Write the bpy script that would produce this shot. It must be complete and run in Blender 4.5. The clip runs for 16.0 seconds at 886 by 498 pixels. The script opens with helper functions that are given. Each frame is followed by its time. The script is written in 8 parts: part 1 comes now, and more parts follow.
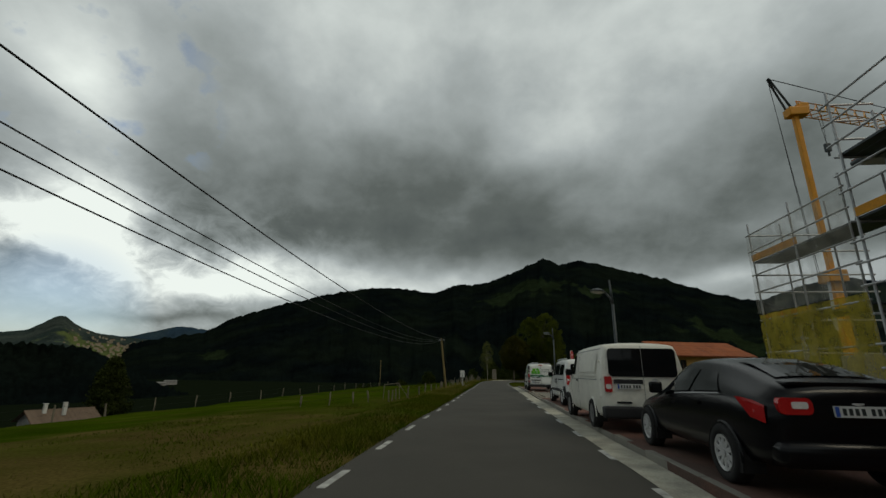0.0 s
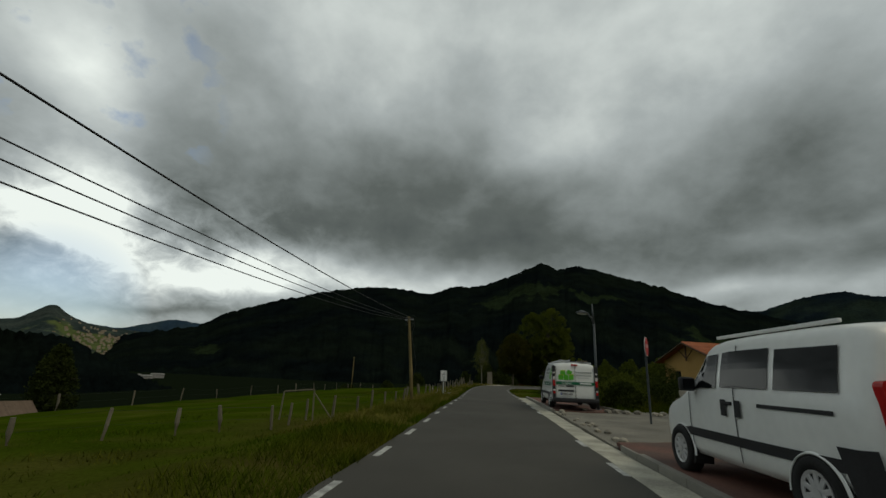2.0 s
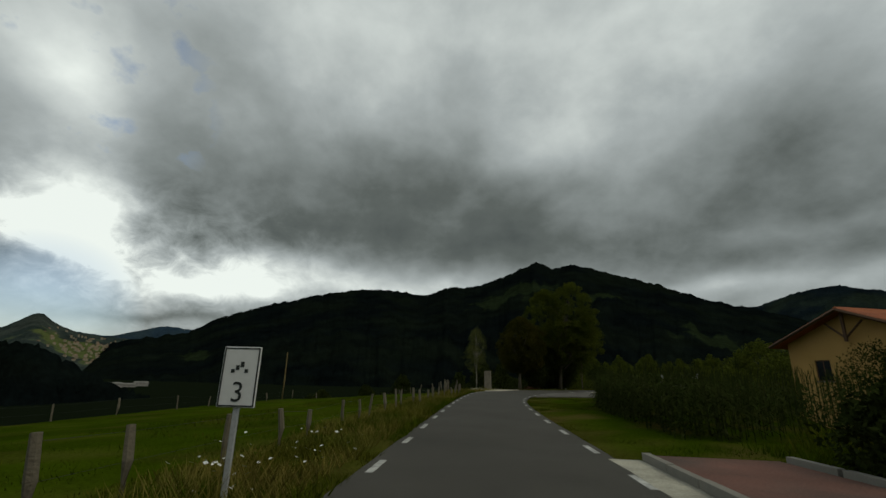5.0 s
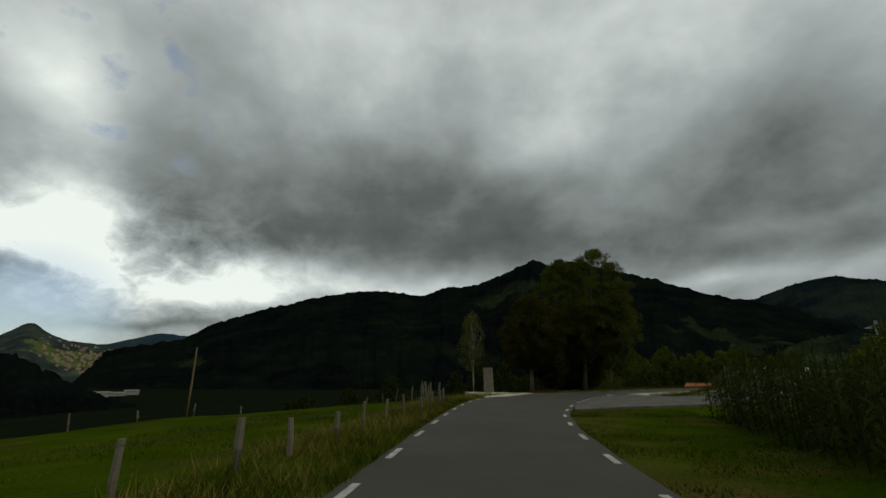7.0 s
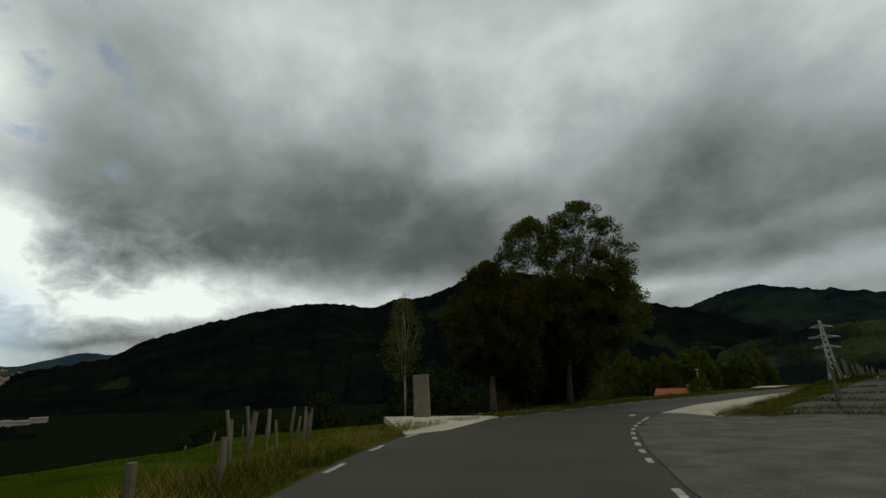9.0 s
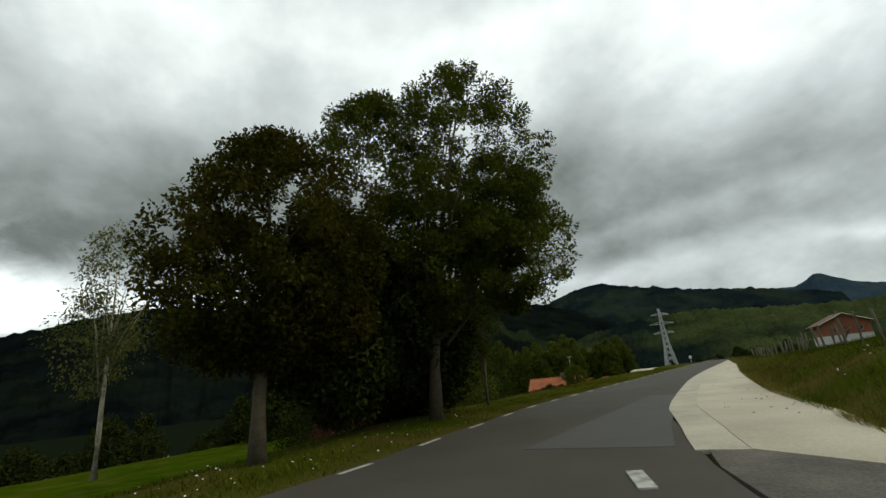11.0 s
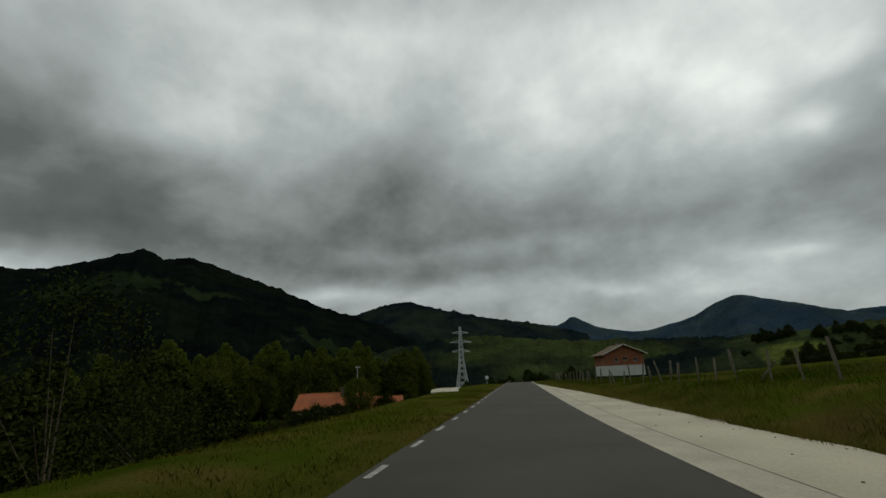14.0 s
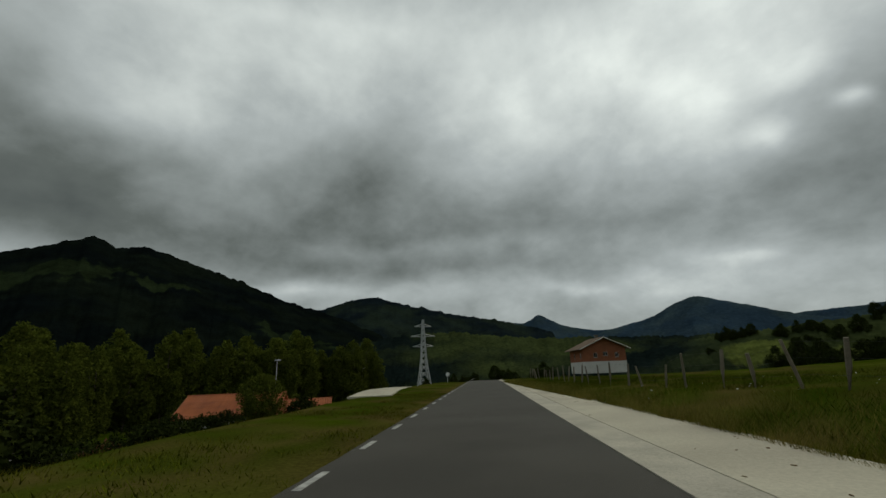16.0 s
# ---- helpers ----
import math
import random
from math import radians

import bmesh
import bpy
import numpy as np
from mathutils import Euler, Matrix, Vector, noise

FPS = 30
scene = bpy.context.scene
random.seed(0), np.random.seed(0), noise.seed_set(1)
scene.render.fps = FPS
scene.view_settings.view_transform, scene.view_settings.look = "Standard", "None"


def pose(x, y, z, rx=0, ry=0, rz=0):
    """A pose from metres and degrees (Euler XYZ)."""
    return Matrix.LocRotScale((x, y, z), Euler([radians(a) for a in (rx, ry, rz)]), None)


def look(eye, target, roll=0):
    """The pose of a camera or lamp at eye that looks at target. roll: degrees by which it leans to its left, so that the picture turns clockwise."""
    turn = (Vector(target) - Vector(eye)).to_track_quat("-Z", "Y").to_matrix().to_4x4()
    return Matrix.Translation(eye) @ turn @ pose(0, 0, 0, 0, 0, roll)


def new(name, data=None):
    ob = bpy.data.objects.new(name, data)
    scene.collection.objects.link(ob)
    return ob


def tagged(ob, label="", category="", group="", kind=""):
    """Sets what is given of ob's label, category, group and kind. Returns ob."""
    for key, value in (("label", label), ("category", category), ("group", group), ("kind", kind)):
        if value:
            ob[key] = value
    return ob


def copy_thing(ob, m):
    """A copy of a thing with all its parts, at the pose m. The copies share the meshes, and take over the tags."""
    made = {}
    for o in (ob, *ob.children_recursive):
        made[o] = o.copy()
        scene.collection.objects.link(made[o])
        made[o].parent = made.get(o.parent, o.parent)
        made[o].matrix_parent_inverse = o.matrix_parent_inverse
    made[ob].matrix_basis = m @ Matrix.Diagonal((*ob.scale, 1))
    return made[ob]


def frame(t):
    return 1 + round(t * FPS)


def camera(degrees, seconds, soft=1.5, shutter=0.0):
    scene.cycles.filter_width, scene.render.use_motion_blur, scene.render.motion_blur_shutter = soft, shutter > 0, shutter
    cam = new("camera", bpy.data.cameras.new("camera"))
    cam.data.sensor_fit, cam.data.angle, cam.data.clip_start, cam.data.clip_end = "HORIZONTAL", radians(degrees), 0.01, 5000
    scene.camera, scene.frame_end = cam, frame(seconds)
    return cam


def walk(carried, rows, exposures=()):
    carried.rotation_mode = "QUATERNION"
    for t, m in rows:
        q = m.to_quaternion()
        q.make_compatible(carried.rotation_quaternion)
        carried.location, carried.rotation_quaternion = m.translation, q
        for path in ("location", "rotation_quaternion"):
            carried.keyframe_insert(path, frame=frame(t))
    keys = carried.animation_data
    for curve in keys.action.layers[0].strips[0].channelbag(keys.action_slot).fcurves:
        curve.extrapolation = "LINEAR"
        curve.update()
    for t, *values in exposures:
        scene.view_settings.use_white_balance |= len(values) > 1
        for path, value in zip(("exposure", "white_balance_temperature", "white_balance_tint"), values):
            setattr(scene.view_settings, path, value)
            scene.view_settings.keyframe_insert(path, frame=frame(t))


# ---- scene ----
cam = camera(91, 16.0)
PATH = [
    (0.0, pose(0.000, -0.465, 1.363, 105.80, -0.75, 5.95)),
    (0.5, pose(-0.046, 3.175, 1.335, 106.11, -1.23, 5.69)),
    (1.0, pose(-0.082, 6.884, 1.321, 106.34, -1.55, 5.38)),
    (1.5, pose(-0.085, 10.486, 1.331, 106.21, -2.00, 5.18)),
    (2.0, pose(-0.104, 14.250, 1.323, 106.06, -2.50, 5.21)),
    (2.5, pose(-0.103, 18.086, 1.310, 106.11, -3.27, 5.19)),
    (3.0, pose(-0.082, 21.990, 1.272, 105.83, -3.36, 5.00)),
    (3.5, pose(-0.036, 25.925, 1.262, 106.03, -2.74, 4.82)),
    (4.0, pose(-0.000, 29.883, 1.269, 106.34, -1.78, 4.67)),
    (6.5, pose(0.061, 49.101, 1.322, 106.27, -0.96, 4.91)),
    (7.0, pose(0.164, 52.965, 1.292, 106.37, 0.02, 4.72)),
    (7.5, pose(0.283, 56.723, 1.280, 106.65, 0.55, 4.28)),
    (8.0, pose(0.484, 60.806, 1.258, 106.81, 1.07, 2.98)),
    (8.5, pose(0.834, 64.929, 1.296, 107.34, 1.19, 1.19)),
    (8.7, pose(1.026, 66.579, 1.323, 107.66, 1.45, 0.27)),
    (10.8, pose(5.428, 82.306, 1.323, 107.03, 5.12, -15.05)),
    (11.0, pose(6.061, 83.646, 1.311, 106.90, 5.72, -16.92)),
    (11.5, pose(7.687, 86.870, 1.307, 106.70, 6.24, -21.05)),
    (12.0, pose(9.536, 89.982, 1.256, 106.91, 5.61, -25.33)),
    (12.5, pose(11.607, 92.970, 1.265, 107.33, 4.15, -29.48)),
    (13.0, pose(13.868, 95.842, 1.312, 107.13, 2.82, -34.13)),
    (13.5, pose(16.416, 98.518, 1.330, 107.38, 2.26, -38.48)),
    (14.0, pose(19.151, 101.004, 1.334, 106.44, 2.39, -42.22)),
    (14.5, pose(22.061, 103.352, 1.329, 106.14, 2.17, -45.14)),
    (15.0, pose(25.012, 105.677, 1.288, 105.82, 2.06, -46.41)),
    (15.5, pose(27.979, 107.957, 1.251, 105.93, 1.99, -46.60)),
    (16.0, pose(31.020, 110.288, 1.250, 105.87, 2.08, -46.46)),
]
EXPOSURES = [(0.0, 0.0), (8.7, 0.0), (10.8, 0.75), (11.2, 0.9), (11.5, 1.1), (12.0, 1.25), (12.5, 1.2), (13.0, 0.6), (13.6, 0.15), (14.2, 0.08), (16.0, 0.08)]
walk(cam, PATH, EXPOSURES)

# ---- sky and light ----
def heading(az, el):
    a, e = radians(az), radians(el)
    return Vector((math.sin(a) * math.cos(e), math.cos(a) * math.cos(e), math.sin(e)))


def make_world():
    w = bpy.data.worlds.new("overcast_sky")
    w.use_nodes = True
    scene.world = w
    nt = w.node_tree
    N, L = nt.nodes, nt.links
    N.clear()
    out = N.new("ShaderNodeOutputWorld")
    bg = N.new("ShaderNodeBackground")
    L.new(bg.outputs[0], out.inputs[0])
    tc = N.new("ShaderNodeTexCoord")

    def math_node(op, a, b=None, clamp=False):
        n = N.new("ShaderNodeMath")
        n.operation, n.use_clamp = op, clamp
        for i, v in enumerate((a, b)):
            if v is None:
                continue
            if isinstance(v, (int, float)):
                n.inputs[i].default_value = v
            else:
                L.new(v, n.inputs[i])
        return n.outputs[0]

    sep = N.new("ShaderNodeSeparateXYZ")
    L.new(tc.outputs["Generated"], sep.inputs[0])
    den = math_node("ADD", math_node("MAXIMUM", sep.outputs[2], 0.0), 0.55)
    com = N.new("ShaderNodeCombineXYZ")
    L.new(math_node("DIVIDE", sep.outputs[0], den), com.inputs[0]), L.new(math_node("DIVIDE", sep.outputs[1], den), com.inputs[1])

    def cloud(scale, detail, rough, seed, dist=0.0):
        n = N.new("ShaderNodeTexNoise")
        n.noise_dimensions = "4D"
        n.inputs["W"].default_value = seed
        n.inputs["Scale"].default_value, n.inputs["Detail"].default_value = scale, detail
        n.inputs["Roughness"].default_value, n.inputs["Distortion"].default_value = rough, dist
        L.new(com.outputs[0], n.inputs["Vector"])
        return math_node("SUBTRACT", n.outputs["Fac"], 0.5)

    big, mid, fine = cloud(1.2, 3, 0.5, 3.1), cloud(3.4, 5, 0.5, 7.7), cloud(9.0, 5, 0.55, 1.3)
    deg = 180 / math.pi
    az = math_node("MULTIPLY", math_node("ARCTAN2", sep.outputs[0], sep.outputs[1]), deg)
    elv = math_node("MULTIPLY", math_node("ARCSINE", sep.outputs[2]), deg)
    az = math_node("ADD", az, math_node("MULTIPLY", cloud(3.1, 3, 0.45, 21.0), 13.0))
    elw = math_node("ADD", elv, math_node("MULTIPLY", cloud(3.4, 3, 0.45, 33.0), 7.0))
    # how bright the cloud deck is at each height
    lift = N.new("ShaderNodeValToRGB")
    stops = ((0.0, 0.58), (9.5, 0.6), (13, 0.5), (17.8, 0.42), (24, 0.5), (32, 0.68), (42, 0.78), (56, 0.56), (90, 0.28))
    for k, (e, v) in enumerate(stops):
        c = lift.color_ramp.elements[k] if k < 2 else lift.color_ramp.elements.new(e / 90)
        c.position, c.color = e / 90, (v, v, v, 1)
    L.new(math_node("DIVIDE", elw, 90.0), lift.inputs[0])
    total = math_node("ADD", lift.outputs[0], math_node("ADD", math_node("MULTIPLY", big, 0.2), math_node("ADD", math_node("MULTIPLY", mid, 0.34), math_node("MULTIPLY", fine, 0.26))))
    # cloud masses and gaps: azimuth, elevation, half width, half height, amount
    west = [(-46.3, 14.1, 5.0, 3.4, 0.75), (-50.1, 18.6, 4.3, 2.4, 0.38), (-33.0, 10.7, 7.4, 2.0, 0.42), (-43.6, 9.3, 4.5, 2.2, 0.22), (-17.6, 11.7, 11.9, 1.6, 0.2), (-4.1, 13.0, 6.8, 1.3, 0.14), (-49.5, 28.4, 4.4, 3.6, 0.26), (-41.7, 25.7, 4.7, 3.7, -0.08), (-12.9, 26.3, 11.1, 4.0, -0.09), (9.4, 28.5, 6.8, 4.6, 0.14), (-36.6, 36.4, 6.3, 6.1, -0.1)]
    ahead = [(26.4, 27.6, 9.9, 5.0, -0.05), (26.7, 32.6, 6.2, 3.7, 0.06), (40.9, 12.4, 12.1, 6.0, -0.07), (52.4, 21.9, 11.0, 3.3, -0.06), (31.7, 22.7, 6.7, 3.3, -0.04)]
    east = [(78.5, 30.3, 3.7, 2.0, 0.1), (87.1, 22.8, 3.8, 1.7, 0.1), (68.9, 36.7, 5.3, 2.5, 0.08), (74.0, 24.6, 5.0, 1.5, 0.08), (85.8, 30.4, 10.4, 8.4, 0.1), (92.3, 28.1, 2.7, 1.9, 0.16), (75.0, 10.2, 9.7, 3.2, 0.12), (80.2, 23.8, 7.2, 3.7, 0.1)]
    puffs = [(-50.7, 14.5, 3.3, 1.4, 0.26), (-45.9, 12.5, 2.0, 1.9, 0.26), (-35.5, 9.4, 5.9, 1.1, 0.24), (-28.1, 9.6, 3.8, 0.9, 0.1), (-48.2, 9.5, 5.4, 1.1, -0.3), (-38.9, 12.2, 4.8, 1.9, -0.12), (-40.7, 5.5, 9.4, 0.7, -0.22), (-12.1, 11.9, 13.9, 1.2, 0.14), (-0.1, 16.9, 23.9, 3.1, -0.05), (33.3, 15.2, 9.1, 3.2, -0.08), (7.5, 30.4, 8.7, 4.4, 0.07), (-14.6, 28.7, 7.2, 4.5, -0.05), (36.4, 23.9, 5.6, 4.4, -0.08), (-50.4, 27.3, 9.2, 6.0, 0.12), (-39.9, 24.8, 6.2, 3.6, -0.05), (28.2, 11.1, 3.2, 1.2, 0.1), (39.2, 32.0, 10.1, 7.0, -0.12), (-19.4, 22.7, 19.0, 4.2, -0.03)]
    lumps = [(2.3, 20.7, 8.1, 5.9, -0.16), (-1.1, 31.0, 7.0, 4.8, -0.08), (37.4, 26.2, 5.2, 3.6, -0.06), (54.8, 20.6, 8.9, 2.6, -0.07), (95.2, 23.6, 1.0, 0.7, 0.24), (87.9, 22.9, 1.5, 1.2, 0.12), (84.6, 28.6, 2.9, 1.8, 0.1), (61.6, 33.2, 5.2, 2.1, 0.06), (82.2, 11.9, 3.6, 0.8, 0.14), (63.4, 10.0, 4.8, 0.8, 0.11), (91.6, 16.1, 3.6, 3.2, -0.06), (34.6, 10.5, 12.1, 0.9, 0.1), (55.7, 13.3, 24.6, 0.8, -0.03), (40.5, 16.0, 12.1, 1.0, 0.09), (53.1, 30.1, 31.2, 10.3, 0.1)]
    for a, e, wa, we, amount in west + ahead + east + puffs + lumps:
        dx = math_node("DIVIDE", math_node("SUBTRACT", az, float(a)), float(wa))
        dy = math_node("DIVIDE", math_node("SUBTRACT", elw, float(e)), float(we))
        r2 = math_node("ADD", math_node("MULTIPLY", dx, dx), math_node("MULTIPLY", dy, dy))
        bell = math_node("POWER", math.e, math_node("MULTIPLY", r2, -0.7))
        total = math_node("ADD", total, math_node("MULTIPLY", bell, amount))
    # heaped clouds low in the west: torn bright tops and grey undersides
    torn_edge = cloud(15.0, 6, 0.62, 12.4, 0.6)
    dx = math_node("DIVIDE", math_node("SUBTRACT", az, -45.0), 21.0)
    dy = math_node("DIVIDE", math_node("SUBTRACT", elv, 11.5), 7.0)
    near = math_node("POWER", math.e, math_node("MULTIPLY", math_node("ADD", math_node("MULTIPLY", dx, dx), math_node("MULTIPLY", dy, dy)), -0.9))
    total = math_node("ADD", total, math_node("MULTIPLY", math_node("MULTIPLY", torn_edge, near), 1.15))
    # finer folds all over the deck
    total = math_node("ADD", total, math_node("MULTIPLY", cloud(5.5, 6, 0.58, 40.2, 0.9), 0.16))
    ramp = N.new("ShaderNodeValToRGB")
    el = ramp.color_ramp.elements
    el[0].position, el[0].color = 0.12, (0.047, 0.0545, 0.0485, 1)
    el[1].position, el[1].color = 1.0, (0.87, 0.93, 0.87, 1)
    for pos, c in ((0.32, (0.105, 0.119, 0.106, 1)), (0.5, (0.232, 0.259, 0.248, 1)), (0.68, (0.385, 0.424, 0.415, 1)), (0.85, (0.615, 0.664, 0.635, 1))):
        e = el.new(pos)
        e.color = c
    L.new(total, ramp.inputs[0])
    sky = N.new("ShaderNodeTexSky")
    sky.sky_type, sky.sun_disc = "NISHITA", False
    sky.sun_elevation, sky.sun_rotation = radians(SUN_EL), radians(SUN_AZ)
    sk = N.new("ShaderNodeVectorMath")
    sk.operation = "SCALE"
    sk.inputs["Scale"].default_value = 0.12
    L.new(sky.outputs[0], sk.inputs[0])
    # thin places low in the west let the blue sky through
    gap = N.new("ShaderNodeVectorMath")
    gap.operation = "DOT_PRODUCT"
    L.new(tc.outputs["Generated"], gap.inputs[0])
    gap.inputs[1].default_value = heading(-48, 4)
    gm = N.new("ShaderNodeMapRange")
    gm.inputs[1].default_value, gm.inputs[2].default_value = math.cos(radians(9)), math.cos(radians(3))
    gm.inputs[3].default_value, gm.inputs[4].default_value = 0.03, 0.6
    L.new(gap.outputs["Value"], gm.inputs[0])
    # small torn holes high in the west
    torn = N.new("ShaderNodeMapRange")
    torn.inputs[1].default_value, torn.inputs[2].default_value = 0.04, 0.14
    torn.inputs[4].default_value = 0.55
    hole = math_node("MULTIPLY", math_node("SUBTRACT", -34.0, az), 0.02)
    L.new(math_node("MINIMUM", fine, math_node("MINIMUM", hole, math_node("MULTIPLY", math_node("SUBTRACT", elw, 20.0), 0.03))), torn.inputs[0])
    gfac = math_node("MAXIMUM", gm.outputs[0], torn.outputs[0])
    mix = N.new("ShaderNodeMix")
    mix.data_type = "RGBA"
    L.new(gfac, mix.inputs["Factor"])
    L.new(ramp.outputs[0], mix.inputs["A"])
    L.new(sk.outputs[0], mix.inputs["B"])
    L.new(mix.outputs["Result"], bg.inputs[0])
    bg.inputs[1].default_value = 1.0


SUN_AZ, SUN_EL = 115, 48
make_world()
sun = new("sun", bpy.data.lights.new("sun", "SUN"))
sun.data.energy, sun.data.angle, sun.data.color = 0.6, radians(25), (1.0, 0.9, 0.66)
sun.matrix_world = look(heading(SUN_AZ, SUN_EL) * 300, (0, 0, 0))

# ---- materials ----
def material(name, base, rough=0.8, metal=0.0, var=0.25, scale=4.0, fine=60.0, bump=0.15, alt=None, alt_scale=0.6, alt_amount=0.5, spec=0.3, island=0.0, obj=0.0, coat=0.0):
    """A surface with two scales of variation and a fine relief."""
    m = bpy.data.materials.new(name)
    m.use_nodes = True
    N, L = m.node_tree.nodes, m.node_tree.links
    b = N["Principled BSDF"]
    b.inputs["Roughness"].default_value, b.inputs["Metallic"].default_value = rough, metal
    b.inputs["Specular IOR Level"].default_value = spec
    b.inputs["Coat Weight"].default_value = coat
    tc = N.new("ShaderNodeTexCoord")

    def noise_tex(s, d=4):
        n = N.new("ShaderNodeTexNoise")
        n.inputs["Scale"].default_value, n.inputs["Detail"].default_value = s, d
        L.new(tc.outputs["Object"], n.inputs["Vector"])
        return n

    col = N.new("ShaderNodeRGB")
    col.outputs[0].default_value = (*base, 1)
    cur = col.outputs[0]
    if alt:
        n = noise_tex(alt_scale, 5)
        r = N.new("ShaderNodeMapRange")
        r.inputs[1].default_value, r.inputs[2].default_value = 0.42, 0.62
        r.inputs[4].default_value = alt_amount
        L.new(n.outputs["Fac"], r.inputs[0])
        mx = N.new("ShaderNodeMix")
        mx.data_type = "RGBA"
        L.new(r.outputs[0], mx.inputs["Factor"])
        L.new(cur, mx.inputs["A"])
        mx.inputs["B"].default_value = (*alt, 1)
        cur = mx.outputs["Result"]
    hsv = N.new("ShaderNodeHueSaturation")
    L.new(cur, hsv.inputs["Color"])
    a, c = noise_tex(scale), noise_tex(fine, 3)
    add = N.new("ShaderNodeMath")
    add.operation = "ADD"
    L.new(a.outputs["Fac"], add.inputs[0]), L.new(c.outputs["Fac"], add.inputs[1])
    last = add.outputs[0]
    extra = 0.0
    if island:
        g = N.new("ShaderNodeNewGeometry")
        s = N.new("ShaderNodeMath")
        s.operation = "MULTIPLY_ADD"
        L.new(g.outputs["Random Per Island"], s.inputs[0])
        s.inputs[1].default_value = island
        L.new(last, s.inputs[2])
        last, extra = s.outputs[0], extra + island
    if obj:
        g = N.new("ShaderNodeObjectInfo")
        s = N.new("ShaderNodeMath")
        s.operation = "MULTIPLY_ADD"
        L.new(g.outputs["Random"], s.inputs[0])
        s.inputs[1].default_value = obj
        L.new(last, s.inputs[2])
        last, extra = s.outputs[0], extra + obj
    mr = N.new("ShaderNodeMapRange")
    mr.inputs[1].default_value, mr.inputs[2].default_value = 0.65, 1.35 + extra
    mr.inputs[3].default_value, mr.inputs[4].default_value = 1 - var, 1 + var
    L.new(last, mr.inputs[0])
    L.new(mr.outputs[0], hsv.inputs["Value"])
    L.new(hsv.outputs[0], b.inputs["Base Color"])
    if bump:
        bp = N.new("ShaderNodeBump")
        bp.inputs["Strength"].default_value, bp.inputs["Distance"].default_value = bump, 0.02
        L.new(c.outputs["Fac"], bp.inputs["Height"])
        L.new(bp.outputs[0], b.inputs["Normal"])
    return m


def glass(name, tint, rough=0.03, trans=0.0, gloss=0.5):
    m = bpy.data.materials.new(name)
    m.use_nodes = True
    b = m.node_tree.nodes["Principled BSDF"]
    b.inputs["Base Color"].default_value = (*tint, 1)
    b.inputs["Roughness"].default_value = rough
    b.inputs["IOR"].default_value = 1.5
    b.inputs["Transmission Weight"].default_value = trans
    b.inputs["Specular IOR Level"].default_value = gloss
    return m


def sheer(name, base, open_share, cell):
    """A woven net: threads with see-through holes."""
    m = material(name, base, 0.9, var=0.35, scale=1.2, fine=25, bump=0.0)
    N, L = m.node_tree.nodes, m.node_tree.links
    out, b = N["Material Output"], N["Principled BSDF"]
    tr = N.new("ShaderNodeBsdfTransparent")
    mx = N.new("ShaderNodeMixShader")
    tc = N.new("ShaderNodeTexCoord")
    n = N.new("ShaderNodeTexNoise")
    n.inputs["Scale"].default_value = cell
    L.new(tc.outputs["Object"], n.inputs["Vector"])
    r = N.new("ShaderNodeMapRange")
    r.inputs[1].default_value, r.inputs[2].default_value = 0.35, 0.65
    r.inputs[3].default_value, r.inputs[4].default_value = open_share - 0.12, open_share + 0.12
    L.new(n.outputs["Fac"], r.inputs[0])
    L.new(r.outputs[0], mx.inputs[0])
    L.new(b.outputs[0], mx.inputs[1]), L.new(tr.outputs[0], mx.inputs[2])
    L.new(mx.outputs[0], out.inputs[0])
    return m


M_ASPHALT = material("asphalt", (0.056, 0.0515, 0.042), 0.8, var=0.22, scale=0.5, fine=90, bump=0.5, alt=(0.073, 0.068, 0.057), alt_scale=0.3)
M_OLD_ASPHALT = material("worn_asphalt", (0.12, 0.11, 0.095), 0.9, var=0.45, scale=1.4, fine=30, bump=0.8, alt=(0.075, 0.071, 0.064), alt_scale=0.9, alt_amount=0.8)
M_PATCH = material("newer_asphalt", (0.085, 0.084, 0.083), 0.85, var=0.15, scale=0.8, fine=90, bump=0.4)
M_CONCRETE = material("pale_concrete", (0.52, 0.485, 0.38), 0.88, var=0.16, scale=0.9, fine=22, bump=0.35, alt=(0.36, 0.325, 0.255), alt_scale=0.45, alt_amount=0.75)
M_GUTTER = material("gutter_concrete", (0.43, 0.41, 0.33), 0.9, var=0.3, scale=1.6, fine=30, bump=0.4, alt=(0.17, 0.16, 0.14), alt_scale=1.3)
M_CHANNEL = material("channel_concrete", (0.48, 0.45, 0.365), 0.9, var=0.2, scale=1.2, fine=26, bump=0.4, alt=(0.36, 0.335, 0.28), alt_scale=0.8)
M_KERB = material("kerb_stone", (0.22, 0.21, 0.18), 0.9, var=0.25, scale=1.5, fine=40, bump=0.4, obj=0.3)
M_GRAVEL = material("gravel_and_mud", (0.2, 0.185, 0.15), 0.95, var=0.35, scale=0.9, fine=26, bump=0.8, alt=(0.11, 0.1, 0.085), alt_scale=0.5)
M_PAVER = material("red_paving", (0.15, 0.07, 0.052), 0.9, var=0.35, scale=0.7, fine=28, bump=0.5, alt=(0.075, 0.055, 0.045), alt_scale=0.5, alt_amount=0.8)
M_PAINT_LINE = material("worn_road_paint", (0.48, 0.48, 0.45), 0.8, var=0.3, scale=3, fine=40, bump=0.2, alt=(0.2, 0.2, 0.19), alt_scale=5, alt_amount=0.7)
